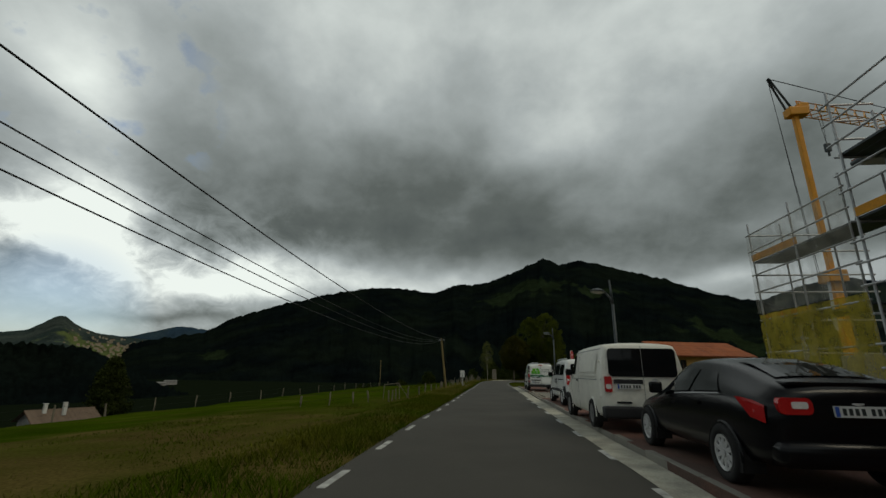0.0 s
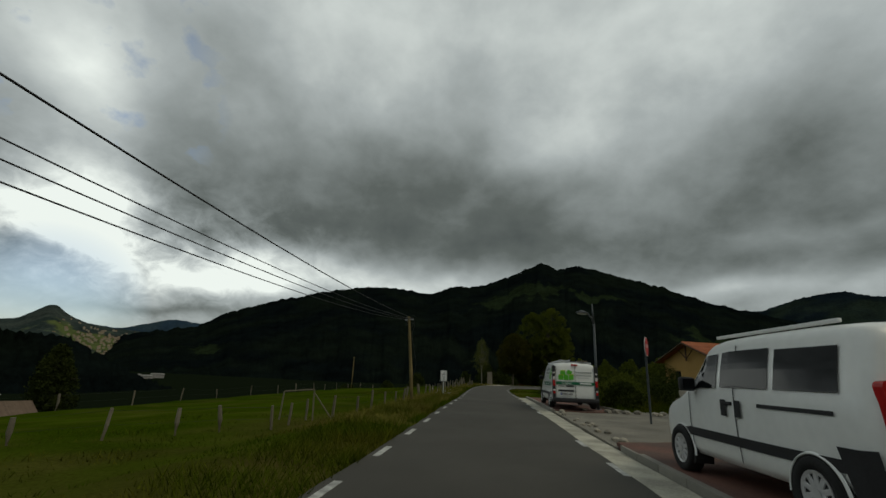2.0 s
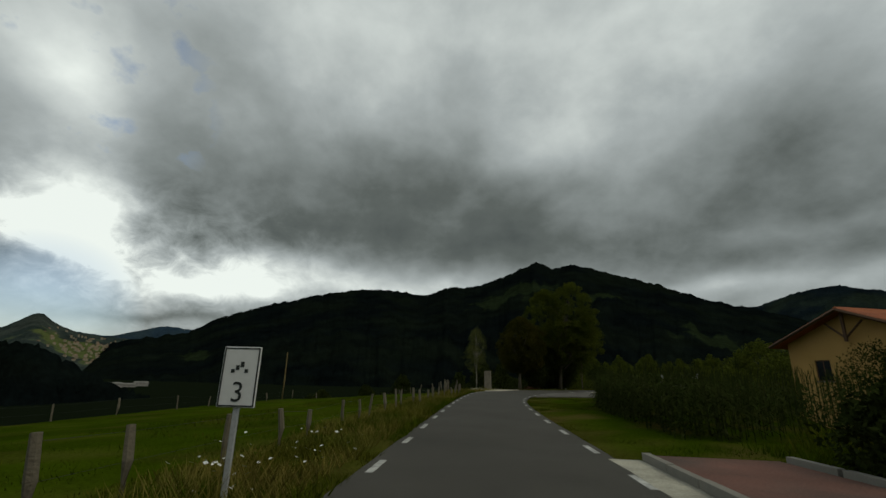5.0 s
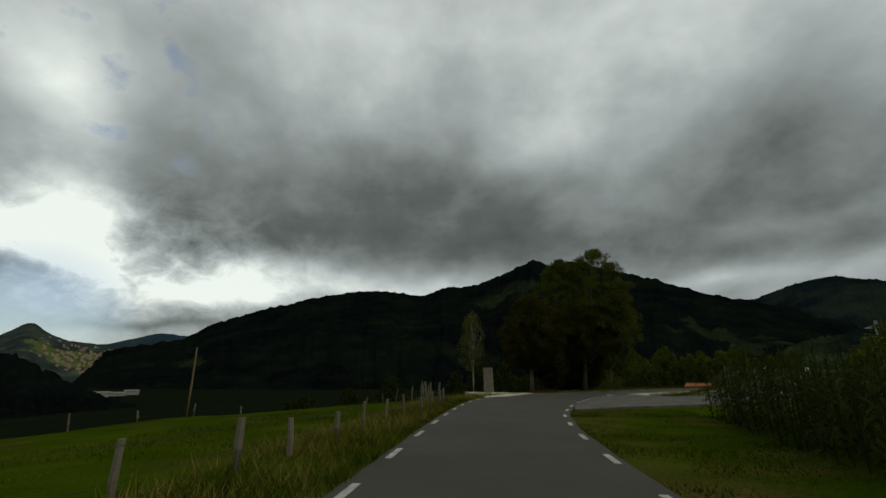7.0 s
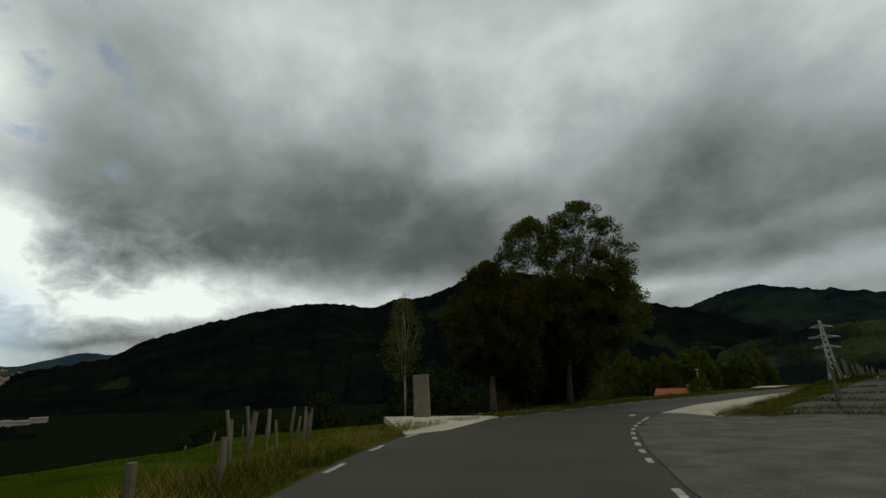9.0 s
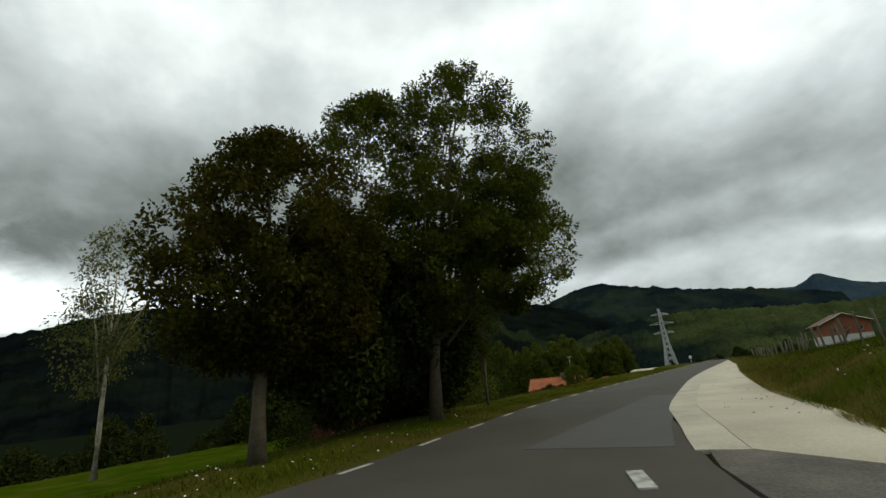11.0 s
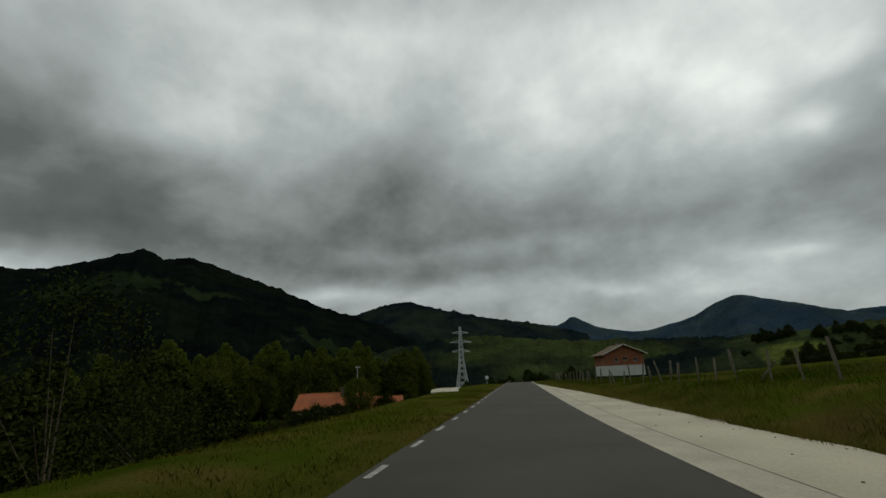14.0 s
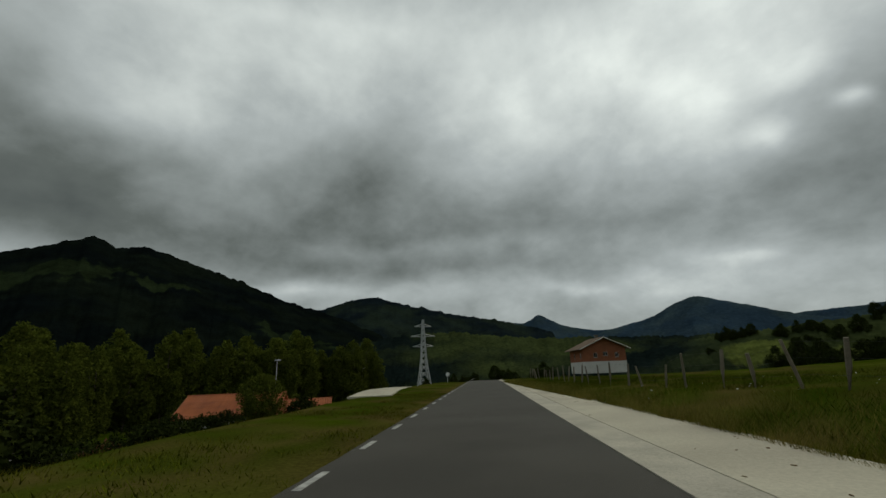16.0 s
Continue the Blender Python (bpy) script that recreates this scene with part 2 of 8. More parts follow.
M_SOIL = material("dry_earth", (0.17, 0.115, 0.065), 0.95, var=0.3, scale=1.2, fine=20, bump=0.7, alt=(0.1, 0.09, 0.03), alt_scale=0.9)
M_BLADE = material("grass_blades", (0.044, 0.07, 0.003), 0.7, var=0.6, scale=0.25, fine=8, bump=0, island=0.5, alt=(0.1, 0.085, 0.012), alt_scale=0.3, alt_amount=0.6, spec=0.0)
M_LIME_BLADE = material("mown_grass_blades", (0.085, 0.1, 0.007), 0.75, var=0.3, scale=0.25, fine=8, bump=0, island=0.25, alt=(0.085, 0.07, 0.012), alt_scale=0.15, alt_amount=0.7, spec=0.0)
M_DRY_BLADE = material("dry_grass_blades", (0.17, 0.14, 0.034), 0.75, var=0.5, scale=0.25, fine=8, bump=0, island=0.5, alt=(0.11, 0.12, 0.02), alt_scale=0.4, alt_amount=0.7, spec=0.0)
M_BARK = material("grey_bark", (0.1, 0.082, 0.056), 0.95, var=0.4, scale=5, fine=30, bump=0.9)
M_BIRCH = material("birch_bark", (0.42, 0.38, 0.3), 0.85, var=0.4, scale=4, fine=18, bump=0.5, alt=(0.1, 0.09, 0.07), alt_scale=5)
M_LEAF_OAK = material("olive_leaves", (0.046, 0.048, 0.008), 0.55, var=0.6, scale=0.5, fine=3, bump=0, island=0.8, alt=(0.1, 0.082, 0.016), alt_scale=0.35, spec=0.0)
M_LEAF_ASH = material("green_leaves", (0.088, 0.104, 0.013), 0.5, var=0.6, scale=0.4, fine=3, bump=0, island=0.8, alt=(0.06, 0.082, 0.015), alt_scale=0.3, spec=0.0)
M_LEAF_BIRCH = material("birch_leaves", (0.12, 0.13, 0.035), 0.6, var=0.5, scale=0.6, fine=3, bump=0, island=0.7, spec=0.0)
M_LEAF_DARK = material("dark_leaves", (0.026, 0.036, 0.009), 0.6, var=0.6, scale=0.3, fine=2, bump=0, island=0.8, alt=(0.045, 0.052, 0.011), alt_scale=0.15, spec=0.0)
M_LEAF_POPLAR = material("poplar_leaves", (0.088, 0.108, 0.016), 0.6, var=0.7, scale=0.15, fine=2, bump=0, island=0.8, alt=(0.04, 0.052, 0.01), alt_scale=0.1, spec=0.0)
M_LEAF_RED = material("reddish_shrub_leaves", (0.16, 0.07, 0.045), 0.7, var=0.5, scale=0.8, fine=3, bump=0, island=0.7, alt=(0.09, 0.08, 0.03), alt_scale=0.8, spec=0.0)
M_MAIZE = material("maize_leaves", (0.03, 0.043, 0.01), 0.6, var=0.5, scale=1.5, fine=5, bump=0, island=0.7, alt=(0.055, 0.055, 0.02), alt_scale=1.0, alt_amount=0.4, spec=0.0)


def translucent(m, share):
    """Leaves let some light through."""
    N, L = m.node_tree.nodes, m.node_tree.links
    b, out = N["Principled BSDF"], next(n for n in N if n.type == "OUTPUT_MATERIAL")
    tr = N.new("ShaderNodeBsdfTranslucent")
    L.new(b.inputs["Base Color"].links[0].from_socket, tr.inputs["Color"])
    mx = N.new("ShaderNodeMixShader")
    mx.inputs[0].default_value = share
    L.new(b.outputs[0], mx.inputs[1]), L.new(tr.outputs[0], mx.inputs[2])
    L.new(mx.outputs[0], out.inputs[0])


for leafy in (M_LEAF_OAK, M_LEAF_ASH, M_LEAF_BIRCH, M_LEAF_POPLAR, M_MAIZE):
    translucent(leafy, 0.3)
M_POST = material("weathered_wood", (0.15, 0.13, 0.095), 0.95, var=0.4, scale=4, fine=30, bump=0.7, obj=0.6)
M_POLE = material("tarred_pole_wood", (0.19, 0.145, 0.06), 0.9, var=0.35, scale=2, fine=25, bump=0.6)
M_WIRE = material("black_cable", (0.02, 0.02, 0.02), 0.6, var=0.1)
M_GALV = material("galvanised_steel", (0.48, 0.49, 0.5), 0.5, 0.4, var=0.2, scale=3, fine=40, bump=0.05)
M_DARK_STEEL = material("dark_grey_steel", (0.07, 0.08, 0.085), 0.5, 0.4, var=0.15, scale=3, fine=40, bump=0.05)
M_CRANE = material("crane_yellow_paint", (0.72, 0.30, 0.015), 0.45, var=0.15, scale=1.5, fine=20, bump=0.05)
M_WHITE_PAINT = material("white_car_paint", (0.8, 0.81, 0.78), 0.28, var=0.05, scale=1.2, fine=9, bump=0.0, spec=0.5, coat=0.3)
M_DIRTY_WHITE = material("dusty_white_car_paint", (0.82, 0.8, 0.71), 0.4, var=0.1, scale=1.5, fine=9, bump=0.0, spec=0.5, alt=(0.66, 0.64, 0.57), alt_scale=0.9, alt_amount=0.5)
M_BLACK_PAINT = material("black_car_paint", (0.004, 0.004, 0.005), 0.22, var=0.1, scale=1.5, fine=9, bump=0.0, spec=0.22, coat=0.06)
M_PLASTIC = material("black_plastic", (0.022, 0.022, 0.024), 0.6, var=0.2, scale=4, fine=30, bump=0.05)
M_TYRE = material("tyre_rubber", (0.018, 0.018, 0.018), 0.85, var=0.2, scale=6, fine=40, bump=0.2)
M_RIM = material("alloy_rim", (0.55, 0.55, 0.55), 0.35, 0.35, var=0.15, scale=6, fine=30, bump=0.0)
M_RED_LENS = material("red_lamp_lens", (0.42, 0.012, 0.012), 0.15, var=0.2, scale=8, fine=60, bump=0.05, spec=0.6)
M_CLEAR_LENS = material("clear_lamp_lens", (0.65, 0.62, 0.6), 0.15, var=0.15, scale=8, fine=60, bump=0.05, spec=0.6)
M_PLATE = material("plate_white", (0.6, 0.6, 0.58), 0.5, var=0.06)
M_BLUE = material("blue_print", (0.03, 0.08, 0.35), 0.5, var=0.05)
M_INK = material("dark_print", (0.025, 0.03, 0.028), 0.6, var=0.05)
M_SIGN_WHITE = material("sign_white", (0.7, 0.71, 0.7), 0.5, var=0.06, scale=2, fine=10, bump=0)
M_SIGN_RED = material("sign_red", (0.4, 0.02, 0.02), 0.5, var=0.1, scale=2, fine=10, bump=0)
M_LOGO_GREEN = material("bright_green_print", (0.1, 0.42, 0.03), 0.4, var=0.05, bump=0)
M_LOGO_YELLOW = material("yellow_green_print", (0.42, 0.55, 0.02), 0.4, var=0.05, bump=0)
M_STRIPE = material("dark_green_print", (0.008, 0.13, 0.055), 0.4, var=0.05, bump=0)
M_GLASS = glass("tinted_car_glass", (0.007, 0.008, 0.009), gloss=0.22)
M_HOUSE_GLASS = glass("window_glass", (0.015, 0.018, 0.02), 0.06)
M_LAMP_GLASS = material("frosted_lamp_glass", (0.62, 0.62, 0.58), 0.3, var=0.05, bump=0)
M_OCHRE = material("ochre_render", (0.44, 0.27, 0.085), 0.92, var=0.15, scale=0.8, fine=25, bump=0.2, alt=(0.36, 0.22, 0.08), alt_scale=0.4)
M_PINK = material("pinkish_brown_render", (0.27, 0.165, 0.145), 0.92, var=0.18, scale=0.5, fine=18, bump=0.2, alt=(0.2, 0.12, 0.1), alt_scale=0.3)
M_WHITE_WALL = material("white_render", (0.55, 0.54, 0.5), 0.92, var=0.12, scale=0.5, fine=12, bump=0.15)
# White walls in shade: their dimness is put into this grey base.
M_PALE_WALL = material("shade_dimmed_render", (0.3, 0.29, 0.27), 0.92, var=0.25, scale=0.4, fine=6, bump=0.1, alt=(0.2, 0.19, 0.17), alt_scale=0.3)
M_GREY_WALL = material("grey_block_wall", (0.22, 0.21, 0.19), 0.92, var=0.25, scale=0.8, fine=12, bump=0.3)
M_BARN_BRICK = material("brown_brick", (0.26, 0.095, 0.045), 0.9, var=0.25, scale=1.0, fine=9, bump=0.2, alt=(0.2, 0.075, 0.04), alt_scale=0.5)
M_TILE = material("terracotta_tile", (0.36, 0.115, 0.045), 0.85, var=0.35, scale=1.2, fine=12, bump=0.3, obj=0.5, island=0.4, alt=(0.26, 0.09, 0.05), alt_scale=0.5)
M_BROWN_ROOF = material("brown_roof_tile", (0.17, 0.12, 0.085), 0.88, var=0.3, scale=0.8, fine=8, bump=0.3, island=0.4)
M_BROWN_WOOD = material("brown_timber", (0.09, 0.05, 0.028), 0.8, var=0.3, scale=3, fine=30, bump=0.3)
M_YELLOW_BOARD = material("yellow_toe_board", (0.62, 0.27, 0.01), 0.6, var=0.2, scale=2, fine=20, bump=0.1)
M_NET = sheer("yellow_debris_net", (0.42, 0.34, 0.03), 0.42, 3.0)
M_NET_CLEAR = sheer("pale_debris_net", (0.45, 0.43, 0.36), 0.72, 3.0)
M_STONE = material("grey_standing_stone", (0.18, 0.16, 0.125), 0.95, var=0.3, scale=2.5, fine=20, bump=0.6, alt=(0.17, 0.15, 0.12), alt_scale=2)
M_BLOCK = material("pale_stone_block", (0.34, 0.31, 0.25), 0.95, var=0.25, scale=2, fine=18, bump=0.6, obj=0.3)
M_FLOWER = material("white_petals", (0.7, 0.7, 0.66), 0.7, var=0.1, bump=0)
# Near-black base: cloud shade and camera contrast are put into the forest colour.
M_FOREST = material("cloud_shaded_forest", (0.0034, 0.0055, 0.0055), 0.95, var=0.6, scale=0.015, fine=0.16, bump=0.0, spec=0.0, alt=(0.008, 0.012, 0.007), alt_scale=0.0045, alt_amount=0.6)
# The blue of the far ranges is distance haze put into the base colour.
M_FOREST_HAZE = material("far_forest_haze_tint", (0.022, 0.04, 0.06), 0.95, spec=0.0, var=0.35, scale=0.006, fine=0.05, bump=0.0, alt=(0.045, 0.066, 0.06), alt_scale=0.004)
M_HILL = material("green_hillside", (0.036, 0.048, 0.017), 0.95, var=0.5, scale=0.02, fine=0.16, bump=0.0, spec=0.0, alt=(0.007, 0.012, 0.011), alt_scale=0.006, alt_amount=1.0)
# A bluish cast for haze is mixed into this forest's colour.
M_FOREST_MID = material("haze_tinted_forest", (0.007, 0.012, 0.015), 0.95, var=0.5, scale=0.012, fine=0.12, bump=0.0, spec=0.0, alt=(0.018, 0.027, 0.018), alt_scale=0.005, alt_amount=0.8)


def open_and_sunlit_grass(m, grass):
    """Open grass among the woods, and on the peak sunlight put into the grass colour, where the mesh is marked, with a
    ragged edge.
    """
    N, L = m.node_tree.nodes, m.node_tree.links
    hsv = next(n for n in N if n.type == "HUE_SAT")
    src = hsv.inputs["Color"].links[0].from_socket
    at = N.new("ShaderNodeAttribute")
    at.attribute_name = "open_or_sunlit"
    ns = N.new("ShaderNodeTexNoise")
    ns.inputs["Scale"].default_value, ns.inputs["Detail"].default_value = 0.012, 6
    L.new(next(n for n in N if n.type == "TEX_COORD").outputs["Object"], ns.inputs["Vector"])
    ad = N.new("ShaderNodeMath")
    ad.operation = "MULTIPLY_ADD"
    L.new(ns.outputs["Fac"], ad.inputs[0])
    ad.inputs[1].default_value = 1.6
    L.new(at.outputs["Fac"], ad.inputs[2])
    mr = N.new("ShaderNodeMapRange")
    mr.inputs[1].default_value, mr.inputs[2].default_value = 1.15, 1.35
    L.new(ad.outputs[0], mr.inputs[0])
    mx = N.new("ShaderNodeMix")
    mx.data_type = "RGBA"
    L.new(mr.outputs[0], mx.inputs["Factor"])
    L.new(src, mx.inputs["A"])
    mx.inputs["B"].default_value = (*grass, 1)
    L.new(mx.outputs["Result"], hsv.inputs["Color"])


open_and_sunlit_grass(M_FOREST, (0.013, 0.02, 0.009))
open_and_sunlit_grass(M_HILL, (0.085, 0.105, 0.026))
# Paler, greyer green: the haze before the peak is part of its colour.
M_PEAK = material("haze_tinted_green_peak", (0.03, 0.042, 0.038), 0.95, var=0.5, scale=0.012, fine=0.1, bump=0.0, spec=0.0, alt=(0.046, 0.056, 0.048), alt_scale=0.006, alt_amount=0.9)
# The sun on the fields by the town is put into this brighter green.
open_and_sunlit_grass(M_PEAK, (0.085, 0.105, 0.036))
M_TOWN_WALL = material("pale_town_walls", (0.3, 0.26, 0.19), 0.9, var=0.3, scale=0.05, fine=1, bump=0, obj=0.6)
M_TOWN_ROOF = material("town_roofs", (0.3, 0.16, 0.1), 0.9, var=0.3, scale=0.05, fine=1, bump=0, obj=0.6)


# ---- mesh helpers ----
def mesh_of(bm, name, smooth=False):
    me = bpy.data.meshes.new(name)
    bmesh.ops.recalc_face_normals(bm, faces=bm.faces)
    bm.to_mesh(me)
    bm.free()
    if smooth:
        me.shade_smooth()
    return me


def part(name, bm, mat, parent=None, label="", smooth=False, m=None):
    ob = new(name, mesh_of(bm, name, smooth))
    ob.data.materials.append(mat)
    if parent is not None:
        ob.parent = parent
    if m is not None:
        ob.matrix_basis = m
    return tagged(ob, label)


def thing(name, label, category, group="", m=None, kind=""):
    ob = new(name)
    ob.empty_display_size = 0.2
    if m is not None:
        ob.matrix_basis = m
    return tagged(ob, label, category, group, kind)


def box(bm, x0, y0, z0, x1, y1, z1, bevel=0.0, m=None):
    r = bmesh.ops.create_cube(bm, size=1)
    vs = r["verts"]
    bmesh.ops.scale(bm, vec=(x1 - x0, y1 - y0, z1 - z0), verts=vs)
    bmesh.ops.translate(bm, vec=((x0 + x1) / 2, (y0 + y1) / 2, (z0 + z1) / 2), verts=vs)
    if bevel:
        es = list({e for v in vs for e in v.link_edges})
        res = bmesh.ops.bevel(bm, geom=es, offset=bevel, segments=2, affect="EDGES", profile=0.6)
        vs = list({v for f in res["faces"] for v in f.verts} | {v for v in vs if v.is_valid})
    if m is not None:
        bmesh.ops.transform(bm, matrix=m, verts=vs)
    return bm


def tube(bm, a, b, r0, r1=None, seg=8):
    """A tapered rod from a to b."""
    a, b = Vector(a), Vector(b)
    d = b - a
    q = d.to_track_quat("Z", "Y").to_matrix().to_4x4()
    m = Matrix.Translation((a + b) / 2) @ q
    bmesh.ops.create_cone(bm, cap_ends=True, segments=seg, radius1=r0, radius2=r0 if r1 is None else r1, depth=d.length, matrix=m)
    return bm


def sweep(bm, pts, radii, seg=8):
    """A bent tapered rod through pts."""
    rings = []
    for i, p in enumerate(pts):
        a, b = pts[max(i - 1, 0)], pts[min(i + 1, len(pts) - 1)]
        q = (Vector(b) - Vector(a)).to_track_quat("Z", "Y").to_matrix()
        rings.append([bm.verts.new(Vector(p) + q @ Vector((math.cos(k * math.tau / seg) * radii[i], math.sin(k * math.tau / seg) * radii[i], 0))) for k in range(seg)])
    for r0, r1 in zip(rings, rings[1:]):
        for k in range(seg):
            bm.faces.new((r0[k], r0[(k + 1) % seg], r1[(k + 1) % seg], r1[k]))
    bm.faces.new(rings[0][::-1]), bm.faces.new(rings[-1])
    return bm


def prism(bm, outline, z0, z1, m=None):
    """An upright slab over a flat outline."""
    lo = [bm.verts.new((x, y, z0)) for x, y in outline]
    hi = [bm.verts.new((x, y, z1)) for x, y in outline]
    n = len(outline)
    bm.faces.new(lo[::-1]), bm.faces.new(hi)
    for i in range(n):
        bm.faces.new((lo[i], lo[(i + 1) % n], hi[(i + 1) % n], hi[i]))
    if m is not None:
        bmesh.ops.transform(bm, matrix=m, verts=lo + hi)
    return bm


def quick_mesh(name, verts, faces, mat, smooth=False):
    me = bpy.data.meshes.new(name)
    me.from_pydata(verts, [], faces)
    me.materials.append(mat)
    if smooth:
        me.shade_smooth()
    return me


def np_mesh(name, co, size, mat):
    """A mesh of many loose polygons with `size` corners each; co is (n, size, 3)."""
    n = len(co)
    me = bpy.data.meshes.new(name)
    me.vertices.add(n * size), me.loops.add(n * size), me.polygons.add(n)
    me.vertices.foreach_set("co", np.asarray(co, np.float32).ravel())
    me.loops.foreach_set("vertex_index", np.arange(n * size, dtype=np.int32))
    me.polygons.foreach_set("loop_start", np.arange(0, n * size, size, dtype=np.int32))
    me.update(calc_edges=True)
    me.materials.append(mat)
    return me


def spline(pts, step=1.0):
    """Points at even steps along a smooth curve through pts (any dimension)."""
    p = np.array(pts, float)
    p = np.vstack([2 * p[0] - p[1], p, 2 * p[-1] - p[-2]])
    out = []
    for i in range(1, len(p) - 2):
        n = max(2, int(np.linalg.norm(p[i + 1][:2] - p[i][:2]) / step))
        for k in range(n):
            t = k / n
            out.append(0.5 * (2 * p[i] + (p[i + 1] - p[i - 1]) * t + (2 * p[i - 1] - 5 * p[i] + 4 * p[i + 1] - p[i + 2]) * t * t + (3 * p[i] - p[i - 1] - 3 * p[i + 1] + p[i + 2]) * t ** 3))
    out.append(p[-2])
    return np.array(out)


def smooth01(a, b, v):
    t = np.clip((v - a) / (b - a), 0, 1)
    return t * t * (3 - 2 * t)


# ---- the road's plan: left edge x, y and right edge x, y ----
ROAD = spline([(-2.25, -60, 2.2, -60), (-2.22, 6, 2.2, 6), (-2.1, 16.5, 2.2, 16.5), (-1.98, 24, 2.2, 24), (-1.88, 34, 2.3, 34), (-1.7, 43, 2.35, 43), (-1.65, 54.5, 2.3, 54.5), (-1.5, 63.5, 2.55, 63), (-1.25, 70, 3.2, 69.2), (-1, 74, 3.95, 72.6), (-0.6, 78, 4.65, 75.2), (0.3, 82.6, 5.9, 78.9), (2.1, 87, 7.4, 82.6), (4.6, 90.3, 9.1, 85.6), (7.1, 92.6, 10.9, 88.4), (9.1, 94.8, 12.9, 90.9), (11.1, 96.8, 15.2, 93.6), (15.3, 101, 19.1, 97.3), (24.6, 108.4, 27.3, 104.6), (34.1, 115.8, 36.2, 111.9), (49.8, 128.2, 51.9, 124.3), (81.3, 152.9, 83.4, 149), (120.6, 183.8, 122.7, 179.9), (167.7, 220.9, 169.8, 217)], 1.0)
CENTRE = (ROAD[:, :2] + ROAD[:, 2:]) / 2
HALF = np.linalg.norm(ROAD[:, :2] - ROAD[:, 2:], axis=1) / 2
TANG = np.gradient(CENTRE, axis=0)
TANG /= np.linalg.norm(TANG, axis=1)[:, None]
ARC = np.concatenate([[0], np.cumsum(np.linalg.norm(np.diff(CENTRE, axis=0), axis=1))])
BEND = float(ARC[np.argmin(abs(CENTRE[:, 1] - 87))])
# the pale concrete apron's far edge, beside the second stretch
APRON = spline([(11.9, 85.9), (14.2, 88.4), (16.7, 90.9), (19.5, 93.8), (23, 97), (28.9, 102.3), (34.9, 107.4), (40.4, 112), (45.6, 116.4), (53.6, 123.6), (62.2, 131.2), (72, 139.8), (81, 147.4)], 1.0)


def lane_rise(x, y):
    """Height of the side lane, which climbs away from the road."""
    return 0.13 * np.clip(0.852 * (x - 5) + 0.523 * (y - 75.5) - 14, 0, 15)



def road_coords(x, y):
    """Signed distance from the centre line (right is positive), the arc length, and the half width there."""
    x, y = np.atleast_1d(np.asarray(x, float)), np.atleast_1d(np.asarray(y, float))
    d, s, h = np.empty(len(x)), np.empty(len(x)), np.empty(len(x))
    for a in range(0, len(x), 4000):
        px, py = x[a:a + 4000, None], y[a:a + 4000, None]
        i = np.argmin((px - CENTRE[:, 0]) ** 2 + (py - CENTRE[:, 1]) ** 2, axis=1)
        dx, dy = px[:, 0] - CENTRE[i, 0], py[:, 0] - CENTRE[i, 1]
        side = dx * TANG[i, 1] - dy * TANG[i, 0]
        d[a:a + 4000] = np.sign(side) * np.hypot(dx, dy)
        s[a:a + 4000], h[a:a + 4000] = ARC[i], HALF[i]
    return d, s, h


def apron_dist(x, y):
    """How far beyond the apron's far edge (positive: on the bank)."""
    t = np.gradient(APRON, axis=0)
    t /= np.linalg.norm(t, axis=1)[:, None]
    out = np.empty(len(x))
    for a in range(0, len(x), 4000):
        px, py = x[a:a + 4000, None], y[a:a + 4000, None]
        i = np.argmin((px - APRON[:, 0]) ** 2 + (py - APRON[:, 1]) ** 2, axis=1)
        dx, dy = px[:, 0] - APRON[i, 0], py[:, 0] - APRON[i, 1]
        out[a:a + 4000] = np.sign(dx * t[i, 1] - dy * t[i, 0]) * np.hypot(dx, dy)
    return out


def soft_noise(x, y, s, seed=0.0):
    return np.array([noise.noise((a / s, b / s, seed)) for a, b in zip(x, y)])


